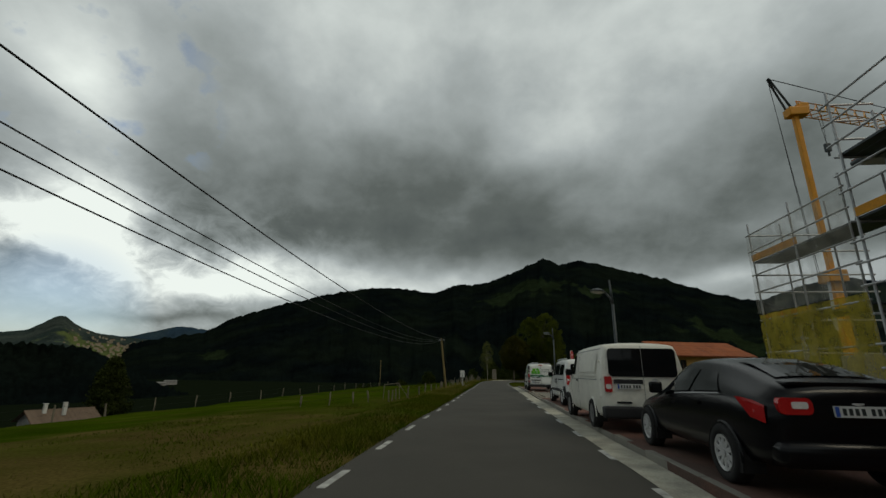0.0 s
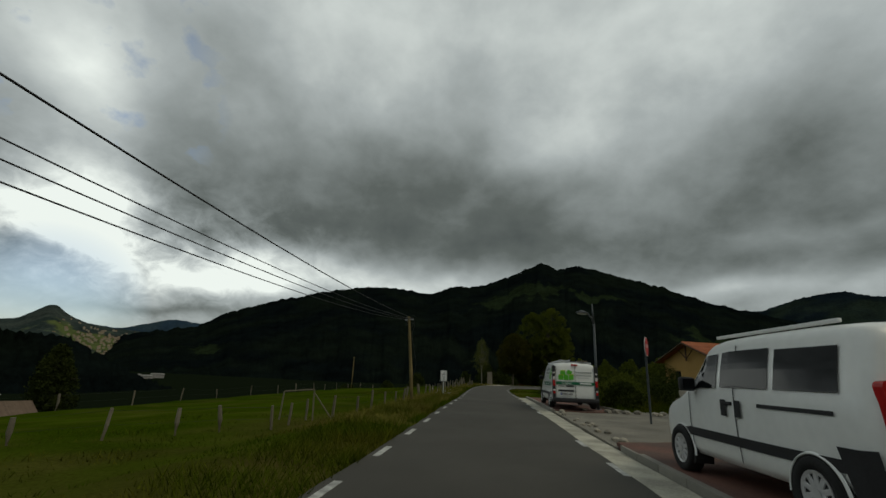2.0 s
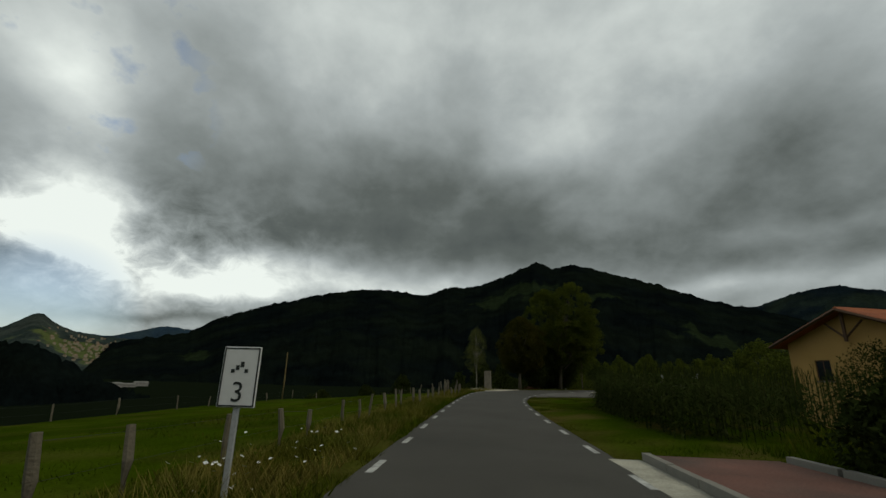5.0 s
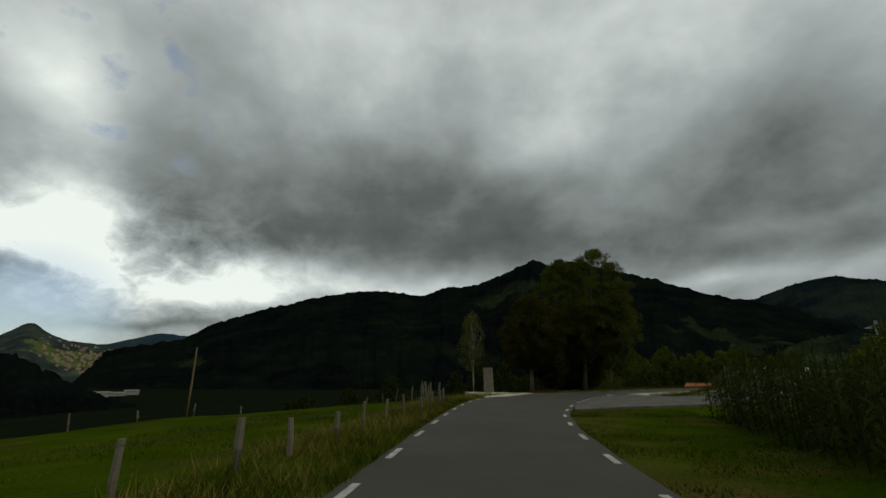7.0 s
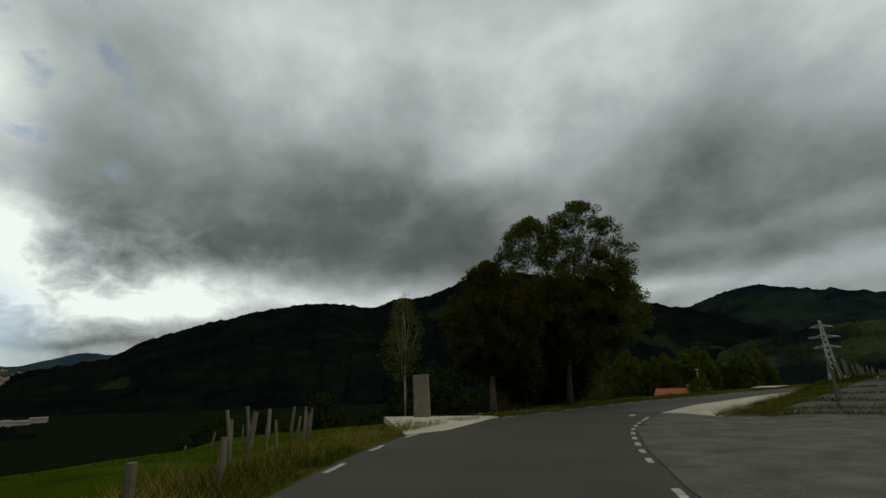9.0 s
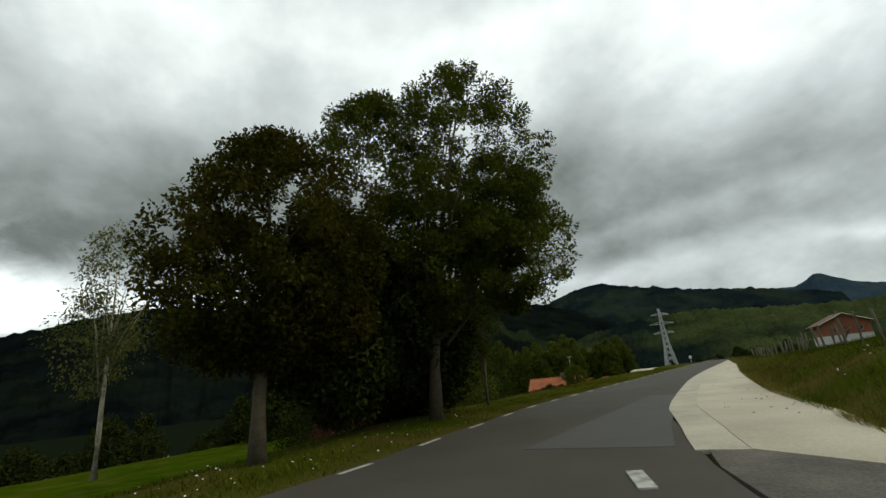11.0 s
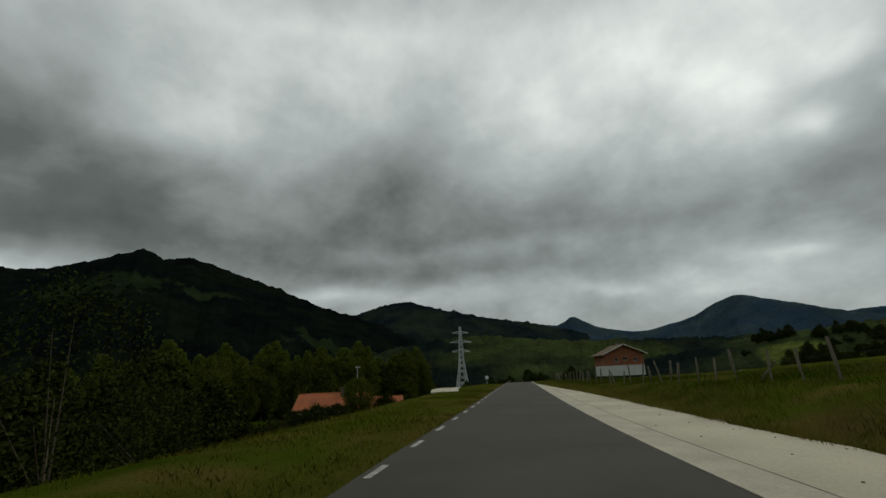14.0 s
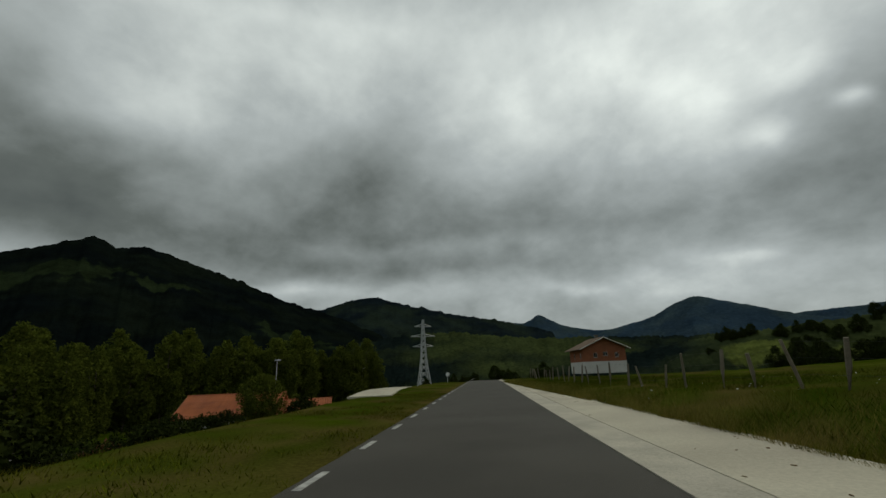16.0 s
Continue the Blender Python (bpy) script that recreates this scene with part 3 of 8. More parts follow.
def height(x, y, rough=True):
    """The ground's height."""
    x, y = np.atleast_1d(np.asarray(x, float)), np.atleast_1d(np.asarray(y, float))
    d, s, h = road_coords(x, y)
    second = smooth01(BEND - 8, BEND + 14, s)
    out = np.full(len(x), -0.06)
    # left of the first stretch: a verge, a level field to a fence, then the valley side
    l = -d - h
    first = 0.05 * smooth01(0.2, 0.9, l) - 0.45 * smooth01(1.6, 4.5, l) - 0.8 * smooth01(5, 20, l) - 0.17 * np.maximum(l - 19.5, 0) - 0.3 * np.maximum(l - 12, 0) * smooth01(83, 94, y)
    # left of the second stretch: a mown slope down to the houses
    slope = 0.06 * smooth01(0.2, 1.0, l) - 0.235 * np.maximum(l - 5.0, 0)
    slope = np.maximum(slope, -4.6) - 0.15 * np.maximum(l - 60, 0)
    left = first * (1 - second) + slope * second
    # right of the first stretch: level ground, lower behind the maize
    r = d - h
    right1 = -2.3 * smooth01(8, 22, r) * (1 - smooth01(BEND - 21, BEND - 9, s))
    b = apron_dist(x, y)
    along = s - BEND
    rise = 1 - smooth01(30, 95, along)
    bank = (1.05 - 0.8 * smooth01(16, 62, along)) * smooth01(0.3, 2.9, b) + rise * (0.1 * np.clip(b - 2.6, 0, 44) + 0.08 * np.clip(b - 30, 0, 30)) - 0.1 * np.maximum(b - 66, 0)
    bank = bank * smooth01(-2, 8 + 0.9 * np.maximum(b, 0), along)
    right = right1 * (1 - second) + np.where(b > 0, bank, 0) * second
    out = out + np.where(d < 0, left, right) * (abs(d) > h)
    # far away everything sinks to the valley floor
    far = np.hypot(x - 10, y - 70)
    out = np.maximum(out, -26)
    out = out * (1 - smooth01(420, 900, far)) - 26 * smooth01(420, 900, far)
    fall = smooth01(82, 205, s - BEND) * (abs(d) < 60) * 6
    out = out - fall * 0.5
    return out

# ---- ground and road ----
def axis_steps(fine0, fine1, step, far):
    a = list(np.arange(fine0, fine1 + 0.01, step))
    g, v = step, fine1
    while v < far:
        g *= 1.16
        v += g
        a.append(v)
    g, v = step, fine0
    while v > -far:
        g *= 1.16
        v -= g
        a.insert(0, v)
    return np.array(a)


def ground_material():
    """Grass of several kinds, with bare and dry places."""
    m = material("meadow_grass", (0.036, 0.058, 0.002), 0.95, var=0.4, scale=0.35, fine=14, bump=0.8, alt=(0.024, 0.045, 0.0015), alt_scale=0.05, alt_amount=0.8, spec=0.0)
    N, L = m.node_tree.nodes, m.node_tree.links
    hsv = next(n for n in N if n.type == "HUE_SAT")
    src = hsv.inputs["Color"].links[0].from_socket
    at = N.new("ShaderNodeAttribute")
    at.attribute_name = "dry"
    mx = N.new("ShaderNodeMix")
    mx.data_type = "RGBA"
    L.new(at.outputs["Fac"], mx.inputs["Factor"])
    L.new(src, mx.inputs["A"])
    mx.inputs["B"].default_value = (0.085, 0.066, 0.02, 1)
    # woods on the valley side and far off
    wa = N.new("ShaderNodeAttribute")
    wa.attribute_name = "wood"
    wn = N.new("ShaderNodeTexNoise")
    wn.inputs["Scale"].default_value, wn.inputs["Detail"].default_value = 0.03, 6
    L.new(next(n for n in N if n.type == "TEX_COORD").outputs["Object"], wn.inputs["Vector"])
    wm = N.new("ShaderNodeMath")
    wm.operation = "MULTIPLY_ADD"
    L.new(wn.outputs["Fac"], wm.inputs[0])
    wm.inputs[1].default_value = 0.5
    L.new(wa.outputs["Fac"], wm.inputs[2])
    wr = N.new("ShaderNodeMapRange")
    wr.inputs[1].default_value, wr.inputs[2].default_value = 0.45, 0.85
    L.new(wm.outputs[0], wr.inputs[0])
    w2 = N.new("ShaderNodeMix")
    w2.data_type = "RGBA"
    L.new(wr.outputs[0], w2.inputs["Factor"])
    L.new(mx.outputs["Result"], w2.inputs["A"])
    w2.inputs["B"].default_value = (0.008, 0.012, 0.006, 1)
    L.new(w2.outputs["Result"], hsv.inputs["Color"])
    return m


def build_ground():
    xs, ys = axis_steps(-32, 66, 0.8, 4300), axis_steps(-4, 152, 0.8, 4300)
    X, Y = np.meshgrid(xs, ys)
    x, y = X.ravel(), Y.ravel()
    z = height(x, y)
    near = np.hypot(x - 15, y - 70) < 200
    d, s, h = road_coords(x, y)
    off = smooth01(0.3, 2.0, abs(d) - h)
    bumps = np.zeros(len(x))
    bumps[near] = soft_noise(x[near], y[near], 1.7) * 0.05 + soft_noise(x[near], y[near], 7, 3) * 0.12
    z = z + bumps * off
    flat = (d > 0) & (d - h < 16) & (y < 49)
    z[flat] = np.minimum(z[flat], -0.06)
    # level under the side lane and the apron
    bank = np.full(len(x), -1.0)
    bank[near] = apron_dist(x[near], y[near])
    k = np.clip(((x - 5) * 35 + (y - 75.5) * 21.5) / (35 ** 2 + 21.5 ** 2), 0, 1)
    lane = np.hypot(x - 5 - 35 * k, y - 75.5 - 21.5 * k) < 5.0
    paved = (lane | ((d > 0) & (bank < 0.35) & (s > BEND - 4) & near)) & (abs(d) < 60)
    climb = np.where(lane & (bank > 0.8), lane_rise(x, y), 0)
    z[paved] = np.minimum(z[paved], -0.06 + climb[paved])
    # the lane's shoulder
    out = np.hypot(x - 5 - 35 * k, y - 75.5 - 21.5 * k)
    shoulder = lane_rise(x, y) - 0.06 - 0.3 * np.maximum(out - 4.6, 0)
    z = np.where((shoulder > 0) & (out < 16) & (d > 0) & (0.523 * (x - 5) > 0.852 * (y - 75.5)), np.maximum(z, shoulder), z)
    nx, ny = len(xs), len(ys)
    idx = np.arange(nx * ny).reshape(ny, nx)
    q = np.stack([idx[:-1, :-1], idx[:-1, 1:], idx[1:, 1:], idx[1:, :-1]], -1).reshape(-1, 4)
    me = quick_mesh("ground", np.stack([x, y, z], 1).tolist(), q.tolist(), ground_material(), True)
    # dry or bare: the field's gateway, the verge, the mown grass by the maize and the slope by the second stretch
    n1 = np.zeros(len(x))
    n1[near] = soft_noise(x[near], y[near], 2.2, 9) * 0.6 + soft_noise(x[near], y[near], 0.9, 4) * 0.4
    l = -d - h
    dry = 0.9 * np.exp(-((x + 5.2) / 1.6) ** 2 - ((y - 29.5) / 4.0) ** 2) + 0.3 * smooth01(0.0, 0.25, n1)
    dry += (0.5 + 0.35 * smooth01(-0.3, 0.2, n1)) * (1 - smooth01(14, 26, y)) * ((d < 0) & (l < 12))
    dry += 0.5 * (np.exp(-(l / 1.0) ** 2) + np.exp(-((d - h) / 0.8) ** 2)) + 0.45 * smooth01(0.05, 0.3, n1) * ((d > 0) & (y > 46) & (y < 78))
    dry += np.clip(0.3 + 0.9 * n1, 0, 0.8) * ((bank > 0) & (bank < 16) & (s > BEND)) + 0.5 * np.exp(-(np.maximum(bank, 0) / 0.8) ** 2) * ((bank > -0.5) & (s > BEND))
    dry += np.clip(0.25 + 0.7 * n1, 0, 0.6) * ((d < 0) & (l < 22) & (s > BEND))
    dry[~near] = 0
    far = np.hypot(x - 10, y - 70)
    wood = smooth01(22, 27, l) * (d < 0) * (1 - smooth01(BEND - 4, BEND + 6, s)) + smooth01(230, 330, far) + smooth01(70, 85, l) * (d < 0)
    me.attributes.new("wood", "FLOAT", "POINT").data.foreach_set("value", np.clip(wood, 0, 1).astype(np.float32))
    a = me.attributes.new("dry", "FLOAT", "POINT")
    a.data.foreach_set("value", np.clip(dry, 0, 1).astype(np.float32))
    tagged(new("ground", me), "grassy ground, field and valley side", "ground", kind="structure")


def ribbon(name, left, right, z, mat, label, category, edge=0.06, jitter=0.0, lift=None):
    """A flat strip between two lines, with a thin edge."""
    n = len(left)
    v, f = [], []
    for i in range(n):
        j = (noise.noise((i * 0.9, 3.3, len(name))) * jitter, noise.noise((i * 0.9, 8.3, len(name))) * jitter)
        t = Vector((right[i][0] - left[i][0], right[i][1] - left[i][1], 0)).normalized()
        a = Vector((left[i][0], left[i][1], 0)) + t * j[0]
        b = Vector((right[i][0], right[i][1], 0)) + t * j[1]
        zz = z if lift is None else z + lift[i]
        v += [(a.x, a.y, zz - edge), (a.x, a.y, zz), (b.x, b.y, zz), (b.x, b.y, zz - edge)]
    for i in range(n - 1):
        o, p = 4 * i, 4 * i + 4
        f += [(o, o + 1, p + 1, p), (o + 1, o + 2, p + 2, p + 1), (o + 2, o + 3, p + 3, p + 2)]
    f += [(0, 3, 2, 1), (4 * n - 4, 4 * n - 3, 4 * n - 2, 4 * n - 1)]
    return tagged(new(name, quick_mesh(name, v, f, mat)), label, category, kind="structure")


def slab(name, outline, z0, z1, mat, label, category):
    bm = bmesh.new()
    prism(bm, outline, z0, z1)
    bmesh.ops.triangulate(bm, faces=bm.faces)
    return tagged(part(name, bm, mat), label, category, kind="structure")


def line_at(pts, t0, t1, step=1.0):
    return np.stack([np.interp(np.arange(t0, t1 + 0.01, step), pts[:, 1], pts[:, 0]), np.arange(t0, t1 + 0.01, step)], 1)


def build_road():
    crest = -3.2 * smooth01(95, 185, ARC - BEND)
    ribbon("road", ROAD[:, :2], ROAD[:, 2:], 0.0, M_ASPHALT, "dark grey country road of worn asphalt", "road", 0.1, 0.05, crest)
    # gutter and kerb beside the parking strip
    y0 = np.arange(-40, 46.6, 1.0)
    re = np.interp(y0, ROAD[:, 3], ROAD[:, 2])
    ribbon("gutter", np.stack([re - 0.12, y0], 1), np.stack([re + 0.4, y0], 1), 0.008, M_GUTTER, "pale worn concrete gutter strip", "gutter", 0.05, 0.05)
    slab("parking_strip", [(2.5, -34.7), (6.4, -34.7), (6.35, 25.4), (5.15, 25.6), (3.55, 24.7), (2.67, 24.4)], -0.1, 0.12, M_PAVER, "red paved parking strip behind a kerb", "pavement")
    slab("parking_bay", [(2.84, 34.3), (4.22, 33.9), (5.63, 34.8), (5.45, 39.8), (4.97, 46), (2.92, 46.1)], -0.1, 0.075, M_PAVER, "red paved parking bay, muddy at one end", "pavement")
    slab("driveway", [(2.61, 24.2), (3.55, 24.8), (5.15, 25.7), (6.35, 25.5), (13.95, 25), (26, 25.8), (26, 34.6), (11.02, 34.3), (7.53, 36.6), (5.63, 34.9), (4.22, 34), (2.84, 34.4)], -0.1, 0.045, M_GRAVEL, "grey gravelly driveway with mud", "driveway")
    # side lane, apron and patches at the bend
    bm = bmesh.new()
    prism(bm, [(18, 80.9), (26, 86.4), (30, 89.2), (27.2, 92.8), (19.2, 88.8), (14.4, 86.8)], -0.1, 0.014)
    bmesh.ops.triangulate(bm, faces=bm.faces)
    for v in bm.verts:
        v.co.z += float(lane_rise(v.co.x, v.co.y))
    tagged(part("climbing_lane", bm, M_OLD_ASPHALT), "old grey lane climbing past the gate posts", "lane", kind="structure")
    slab("side_lane", [(4.0, 72.4), (5.6, 73.5), (8.4, 75.0), (12.9, 77.5), (18, 80.9), (14.4, 86.8), (12.2, 86.2), (12.4, 87.6), (11.5, 89), (10.8, 88.2), (9, 85.4), (7.3, 82.5), (5.8, 78.8), (4.6, 75.1)], -0.1, 0.014, M_OLD_ASPHALT, "old grey side lane with broken surface", "lane")
    edge = ROAD[(ROAD[:, 3] > 94.2) & (ROAD[:, 3] < 150), 2:]
    inner = np.vstack([[(11.4, 89.15), (12.2, 90.1), (13.0, 91.0), (14.1, 92.3), (15.2, 93.6)], edge[::2]])
    lip = inner + np.array([0.64, -0.768]) * np.clip(np.linspace(0.7, 0.7, len(inner)), 0, 1)[:, None]
    lip[-12:] = inner[-12:] + (lip - inner)[-12:] * np.linspace(1, 0.3, 12)[:, None]
    ribbon("apron_channel", inner, lip, 0.016, M_CHANNEL, "pale concrete channel along the road", "channel", 0.06)
    rng = np.random.default_rng(2)
    far_edge = APRON + rng.normal(size=APRON.shape) * 0.09
    far_edge = far_edge[far_edge[:, 1] < lip[-1, 1] - 0.6]
    slab("apron", [tuple(p) for p in lip] + [tuple(p) for p in far_edge[::-1]], -0.1, 0.026, M_CONCRETE, "broad pale concrete apron beside the road", "apron")
    # pale concrete path on the mown slope
    pl = spline([(47, 133.5), (55.5, 142.7), (75.3, 160.9), (113.6, 192.8)], 2.0)
    pr = spline([(49.2, 132), (58.2, 141.1), (77.9, 158.8), (115.2, 190.9)], 2.0)
    lift = height(pr[:, 0], pr[:, 1])
    ribbon("concrete_path", pl, pr, 0.05, M_CONCRETE, "pale concrete path across the mown slope", "path", 0.12, 0.0, lift)
    slab("entrance_slab", [(-1.23, 93.9), (0.54, 83.6), (1.92, 84.8), (4.43, 90.6), (3.69, 91.9)], -0.25, 0.012, M_CONCRETE, "pale concrete slab at a field entrance", "slab")
    slab("asphalt_patch", [(9.81, 91.4), (11.47, 89.6), (13.52, 91.8), (15.94, 94), (19.26, 97.2), (18.57, 98.1), (14.67, 95.1)], -0.05, 0.006, M_PATCH, "lighter repaired strip of asphalt", "road patch")


def dash(bm, p, t, length, width, z):
    n = Vector((-t.y, t.x, 0))
    pts = [p - t * length / 2 - n * width / 2, p + t * length / 2 - n * width / 2, p + t * length / 2 + n * width / 2, p - t * length / 2 + n * width / 2]
    prism(bm, [(q.x, q.y) for q in pts], z - 0.02, z)


def build_markings():
    rng = random.Random(4)
    for side, col, sign in (("left", 0, 1), ("right", 2, -1)):
        arc = np.concatenate([[0], np.cumsum(np.linalg.norm(np.diff(ROAD[:, col:col + 2], axis=0), axis=1))])
        a = 21.2 if side == "left" else 20.9
        while a < arc[-1] - 2:
            x, y = np.interp(a, arc, ROAD[:, col]), np.interp(a, arc, ROAD[:, col + 1])
            x2, y2 = np.interp(a + 0.5, arc, ROAD[:, col]), np.interp(a + 0.5, arc, ROAD[:, col + 1])
            t = Vector((x2 - x, y2 - y, 0)).normalized()
            short = side == "right" and 75 < y < 86.5
            if not (side == "right" and (y > 87 or 25.5 < y < 31.5)) and not (side == "left" and y > 172):
                inset = Vector((t.y, -t.x, 0)) * sign * 0.17
                bm = bmesh.new()
                dash(bm, Vector((x, y, 0)) + inset, t, (0.5 if short else 1.0) * rng.uniform(0.85, 1.05), 0.11, 0.007)
                tagged(part("edge_marking", bm, M_PAINT_LINE), "short worn white edge marking on the road", "road marking", "edge markings", "structure")
            a += 1.15 if short else 2.78
    bm = bmesh.new()
    dash(bm, Vector((9.75, 88.35, 0)), Vector((0.5, 0.86, 0)), 0.85, 0.2, 0.02)
    tagged(part("edge_marking", bm, M_PAINT_LINE), "broad worn white marking at the side lane", "road marking", "edge markings", "structure")


def build_kerbs():
    bm = bmesh.new()
    box(bm, 0, 0, -0.1, 0.13, 0.985, 0.125, 0.012)
    me = mesh_of(bm, "kerb_stone")
    me.materials.append(M_KERB)
    top = tagged(new("kerb"), "grey concrete kerb along the red parking strip", "kerb", kind="structure")
    for y in list(range(-12, 24)) + list(range(34, 46)):
        x = np.interp(y, ROAD[:, 3], ROAD[:, 2]) + 0.42
        k = new("kerb_stone", me)
        k.parent, k.matrix_basis = top, pose(x, y, random.uniform(-0.01, 0.005), 0, 0, random.uniform(-0.6, 0.6))
    # kerb behind the bays
    for a, b in (((5.5, 39.6), (5.02, 46)), ((5.73, 34.9), (5.5, 39.6))):
        n = 6
        for i in range(n):
            x, y = a[0] + (b[0] - a[0]) * i / n, a[1] + (b[1] - a[1]) * i / n
            k = new("kerb_stone", me)
            k.parent, k.matrix_basis = top, pose(x, y, 0.04, 0, 0, math.degrees(math.atan2(-(b[0] - a[0]), b[1] - a[1])))


build_ground()
build_road()
build_markings()
build_kerbs()


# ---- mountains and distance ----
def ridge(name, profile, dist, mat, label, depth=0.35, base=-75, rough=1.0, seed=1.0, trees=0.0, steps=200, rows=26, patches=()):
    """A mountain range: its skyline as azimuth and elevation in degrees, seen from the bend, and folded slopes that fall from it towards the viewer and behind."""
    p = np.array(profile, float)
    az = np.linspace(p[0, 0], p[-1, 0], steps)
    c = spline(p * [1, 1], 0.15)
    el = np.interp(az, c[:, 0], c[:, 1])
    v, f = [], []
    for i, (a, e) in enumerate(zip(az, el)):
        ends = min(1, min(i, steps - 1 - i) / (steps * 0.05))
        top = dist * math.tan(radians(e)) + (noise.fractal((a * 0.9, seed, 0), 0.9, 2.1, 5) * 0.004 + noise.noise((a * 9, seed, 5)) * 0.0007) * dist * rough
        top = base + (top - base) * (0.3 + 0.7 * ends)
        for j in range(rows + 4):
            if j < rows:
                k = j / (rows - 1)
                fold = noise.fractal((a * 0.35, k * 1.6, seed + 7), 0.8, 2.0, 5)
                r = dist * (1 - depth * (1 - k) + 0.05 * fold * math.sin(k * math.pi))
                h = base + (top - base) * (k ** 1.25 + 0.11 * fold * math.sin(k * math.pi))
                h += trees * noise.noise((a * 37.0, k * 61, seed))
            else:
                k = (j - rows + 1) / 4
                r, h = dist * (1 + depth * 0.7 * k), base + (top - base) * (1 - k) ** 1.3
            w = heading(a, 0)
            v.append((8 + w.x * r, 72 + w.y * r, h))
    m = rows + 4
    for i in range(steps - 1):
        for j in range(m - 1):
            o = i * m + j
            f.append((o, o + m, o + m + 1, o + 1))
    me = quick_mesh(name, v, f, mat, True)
    # open grass, on the peak painted as sunlit: azimuth, share of the height, half width, half height
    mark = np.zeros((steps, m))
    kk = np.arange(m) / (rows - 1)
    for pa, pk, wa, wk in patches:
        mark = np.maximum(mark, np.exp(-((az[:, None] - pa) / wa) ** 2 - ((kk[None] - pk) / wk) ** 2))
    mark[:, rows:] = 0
    me.attributes.new("open_or_sunlit", "FLOAT", "POINT").data.foreach_set("value", mark.ravel().astype(np.float32))
    return tagged(new(name, me), label, "mountain", kind="structure")


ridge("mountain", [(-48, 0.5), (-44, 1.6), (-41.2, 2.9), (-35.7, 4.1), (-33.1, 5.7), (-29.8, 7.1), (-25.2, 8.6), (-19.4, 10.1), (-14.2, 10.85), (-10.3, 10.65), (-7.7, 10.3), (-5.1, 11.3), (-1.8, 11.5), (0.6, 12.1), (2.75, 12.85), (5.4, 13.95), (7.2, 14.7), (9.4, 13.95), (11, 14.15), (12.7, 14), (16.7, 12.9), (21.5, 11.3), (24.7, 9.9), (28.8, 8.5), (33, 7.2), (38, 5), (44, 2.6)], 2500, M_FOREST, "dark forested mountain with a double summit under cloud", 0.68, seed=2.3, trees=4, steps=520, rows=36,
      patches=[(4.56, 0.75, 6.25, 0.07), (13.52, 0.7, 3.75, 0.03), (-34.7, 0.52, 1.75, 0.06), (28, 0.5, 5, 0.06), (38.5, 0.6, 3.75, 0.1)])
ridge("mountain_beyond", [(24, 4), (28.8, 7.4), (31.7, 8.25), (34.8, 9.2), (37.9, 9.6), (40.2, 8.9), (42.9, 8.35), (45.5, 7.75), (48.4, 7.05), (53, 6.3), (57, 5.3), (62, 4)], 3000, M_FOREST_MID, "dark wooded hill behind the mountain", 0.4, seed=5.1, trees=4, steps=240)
# These ranges look blue through the haze painted into their material.
ridge("small_peak", [(47, 5.2), (52, 6.2), (56.2, 5.7), (57.6, 6), (58.8, 6.6), (60.2, 5.8), (62, 5), (65, 4.4), (66.6, 4.3), (70, 4.2), (74, 3.8)], 3900, M_FOREST_HAZE, "small blue pointed peak far off", 0.25, seed=8.2, rough=0.4)
ridge("blue_mountain", [(62, 2.6), (66.5, 4.2), (71.4, 5.3), (74.2, 6.7), (76.4, 7.2), (79, 6.5), (81.2, 5.8), (86.8, 4), (92, 3.6), (100, 3.2)], 3300, M_FOREST_HAZE, "long blue mountain with a rounded top", 0.3, seed=3.4, rough=0.5)
ridge("far_range", [(78, 3.4), (82, 4.4), (87, 4.6), (92, 4.8), (97, 5), (104, 5.2), (112, 4.8)], 4100, M_FOREST_HAZE, "pale blue range far away under cloud", 0.2, seed=6.4, rough=0.4)
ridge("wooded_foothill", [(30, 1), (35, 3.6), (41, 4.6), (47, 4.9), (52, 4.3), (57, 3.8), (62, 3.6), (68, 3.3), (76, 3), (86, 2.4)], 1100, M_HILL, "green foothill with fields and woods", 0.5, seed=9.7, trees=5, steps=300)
# Both marked spots are the sunlit fields, drawn by colour alone.
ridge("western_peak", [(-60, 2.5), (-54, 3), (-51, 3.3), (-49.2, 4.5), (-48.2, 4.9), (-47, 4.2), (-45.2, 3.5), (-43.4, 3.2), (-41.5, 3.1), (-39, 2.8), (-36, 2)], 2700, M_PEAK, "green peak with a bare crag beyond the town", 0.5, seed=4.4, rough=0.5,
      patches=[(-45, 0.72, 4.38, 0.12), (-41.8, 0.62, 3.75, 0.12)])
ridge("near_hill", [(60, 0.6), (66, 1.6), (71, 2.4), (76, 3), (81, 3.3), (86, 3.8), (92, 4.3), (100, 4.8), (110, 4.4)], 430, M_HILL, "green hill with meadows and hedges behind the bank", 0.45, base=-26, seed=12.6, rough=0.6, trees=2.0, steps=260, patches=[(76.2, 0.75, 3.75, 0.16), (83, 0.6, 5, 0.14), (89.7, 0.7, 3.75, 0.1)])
ridge("western_range", [(-58, 2.6), (-50, 3.2), (-45.5, 3.4), (-42.2, 3.3), (-40, 3.9), (-37.5, 4.6), (-34, 4.2), (-28, 3)], 4100, M_FOREST_HAZE, "pale blue hills beyond the town", 0.2, seed=7.7, rough=0.4)
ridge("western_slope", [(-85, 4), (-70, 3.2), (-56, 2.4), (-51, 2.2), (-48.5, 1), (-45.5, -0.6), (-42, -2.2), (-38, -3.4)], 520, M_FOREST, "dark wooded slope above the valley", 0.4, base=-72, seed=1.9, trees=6)
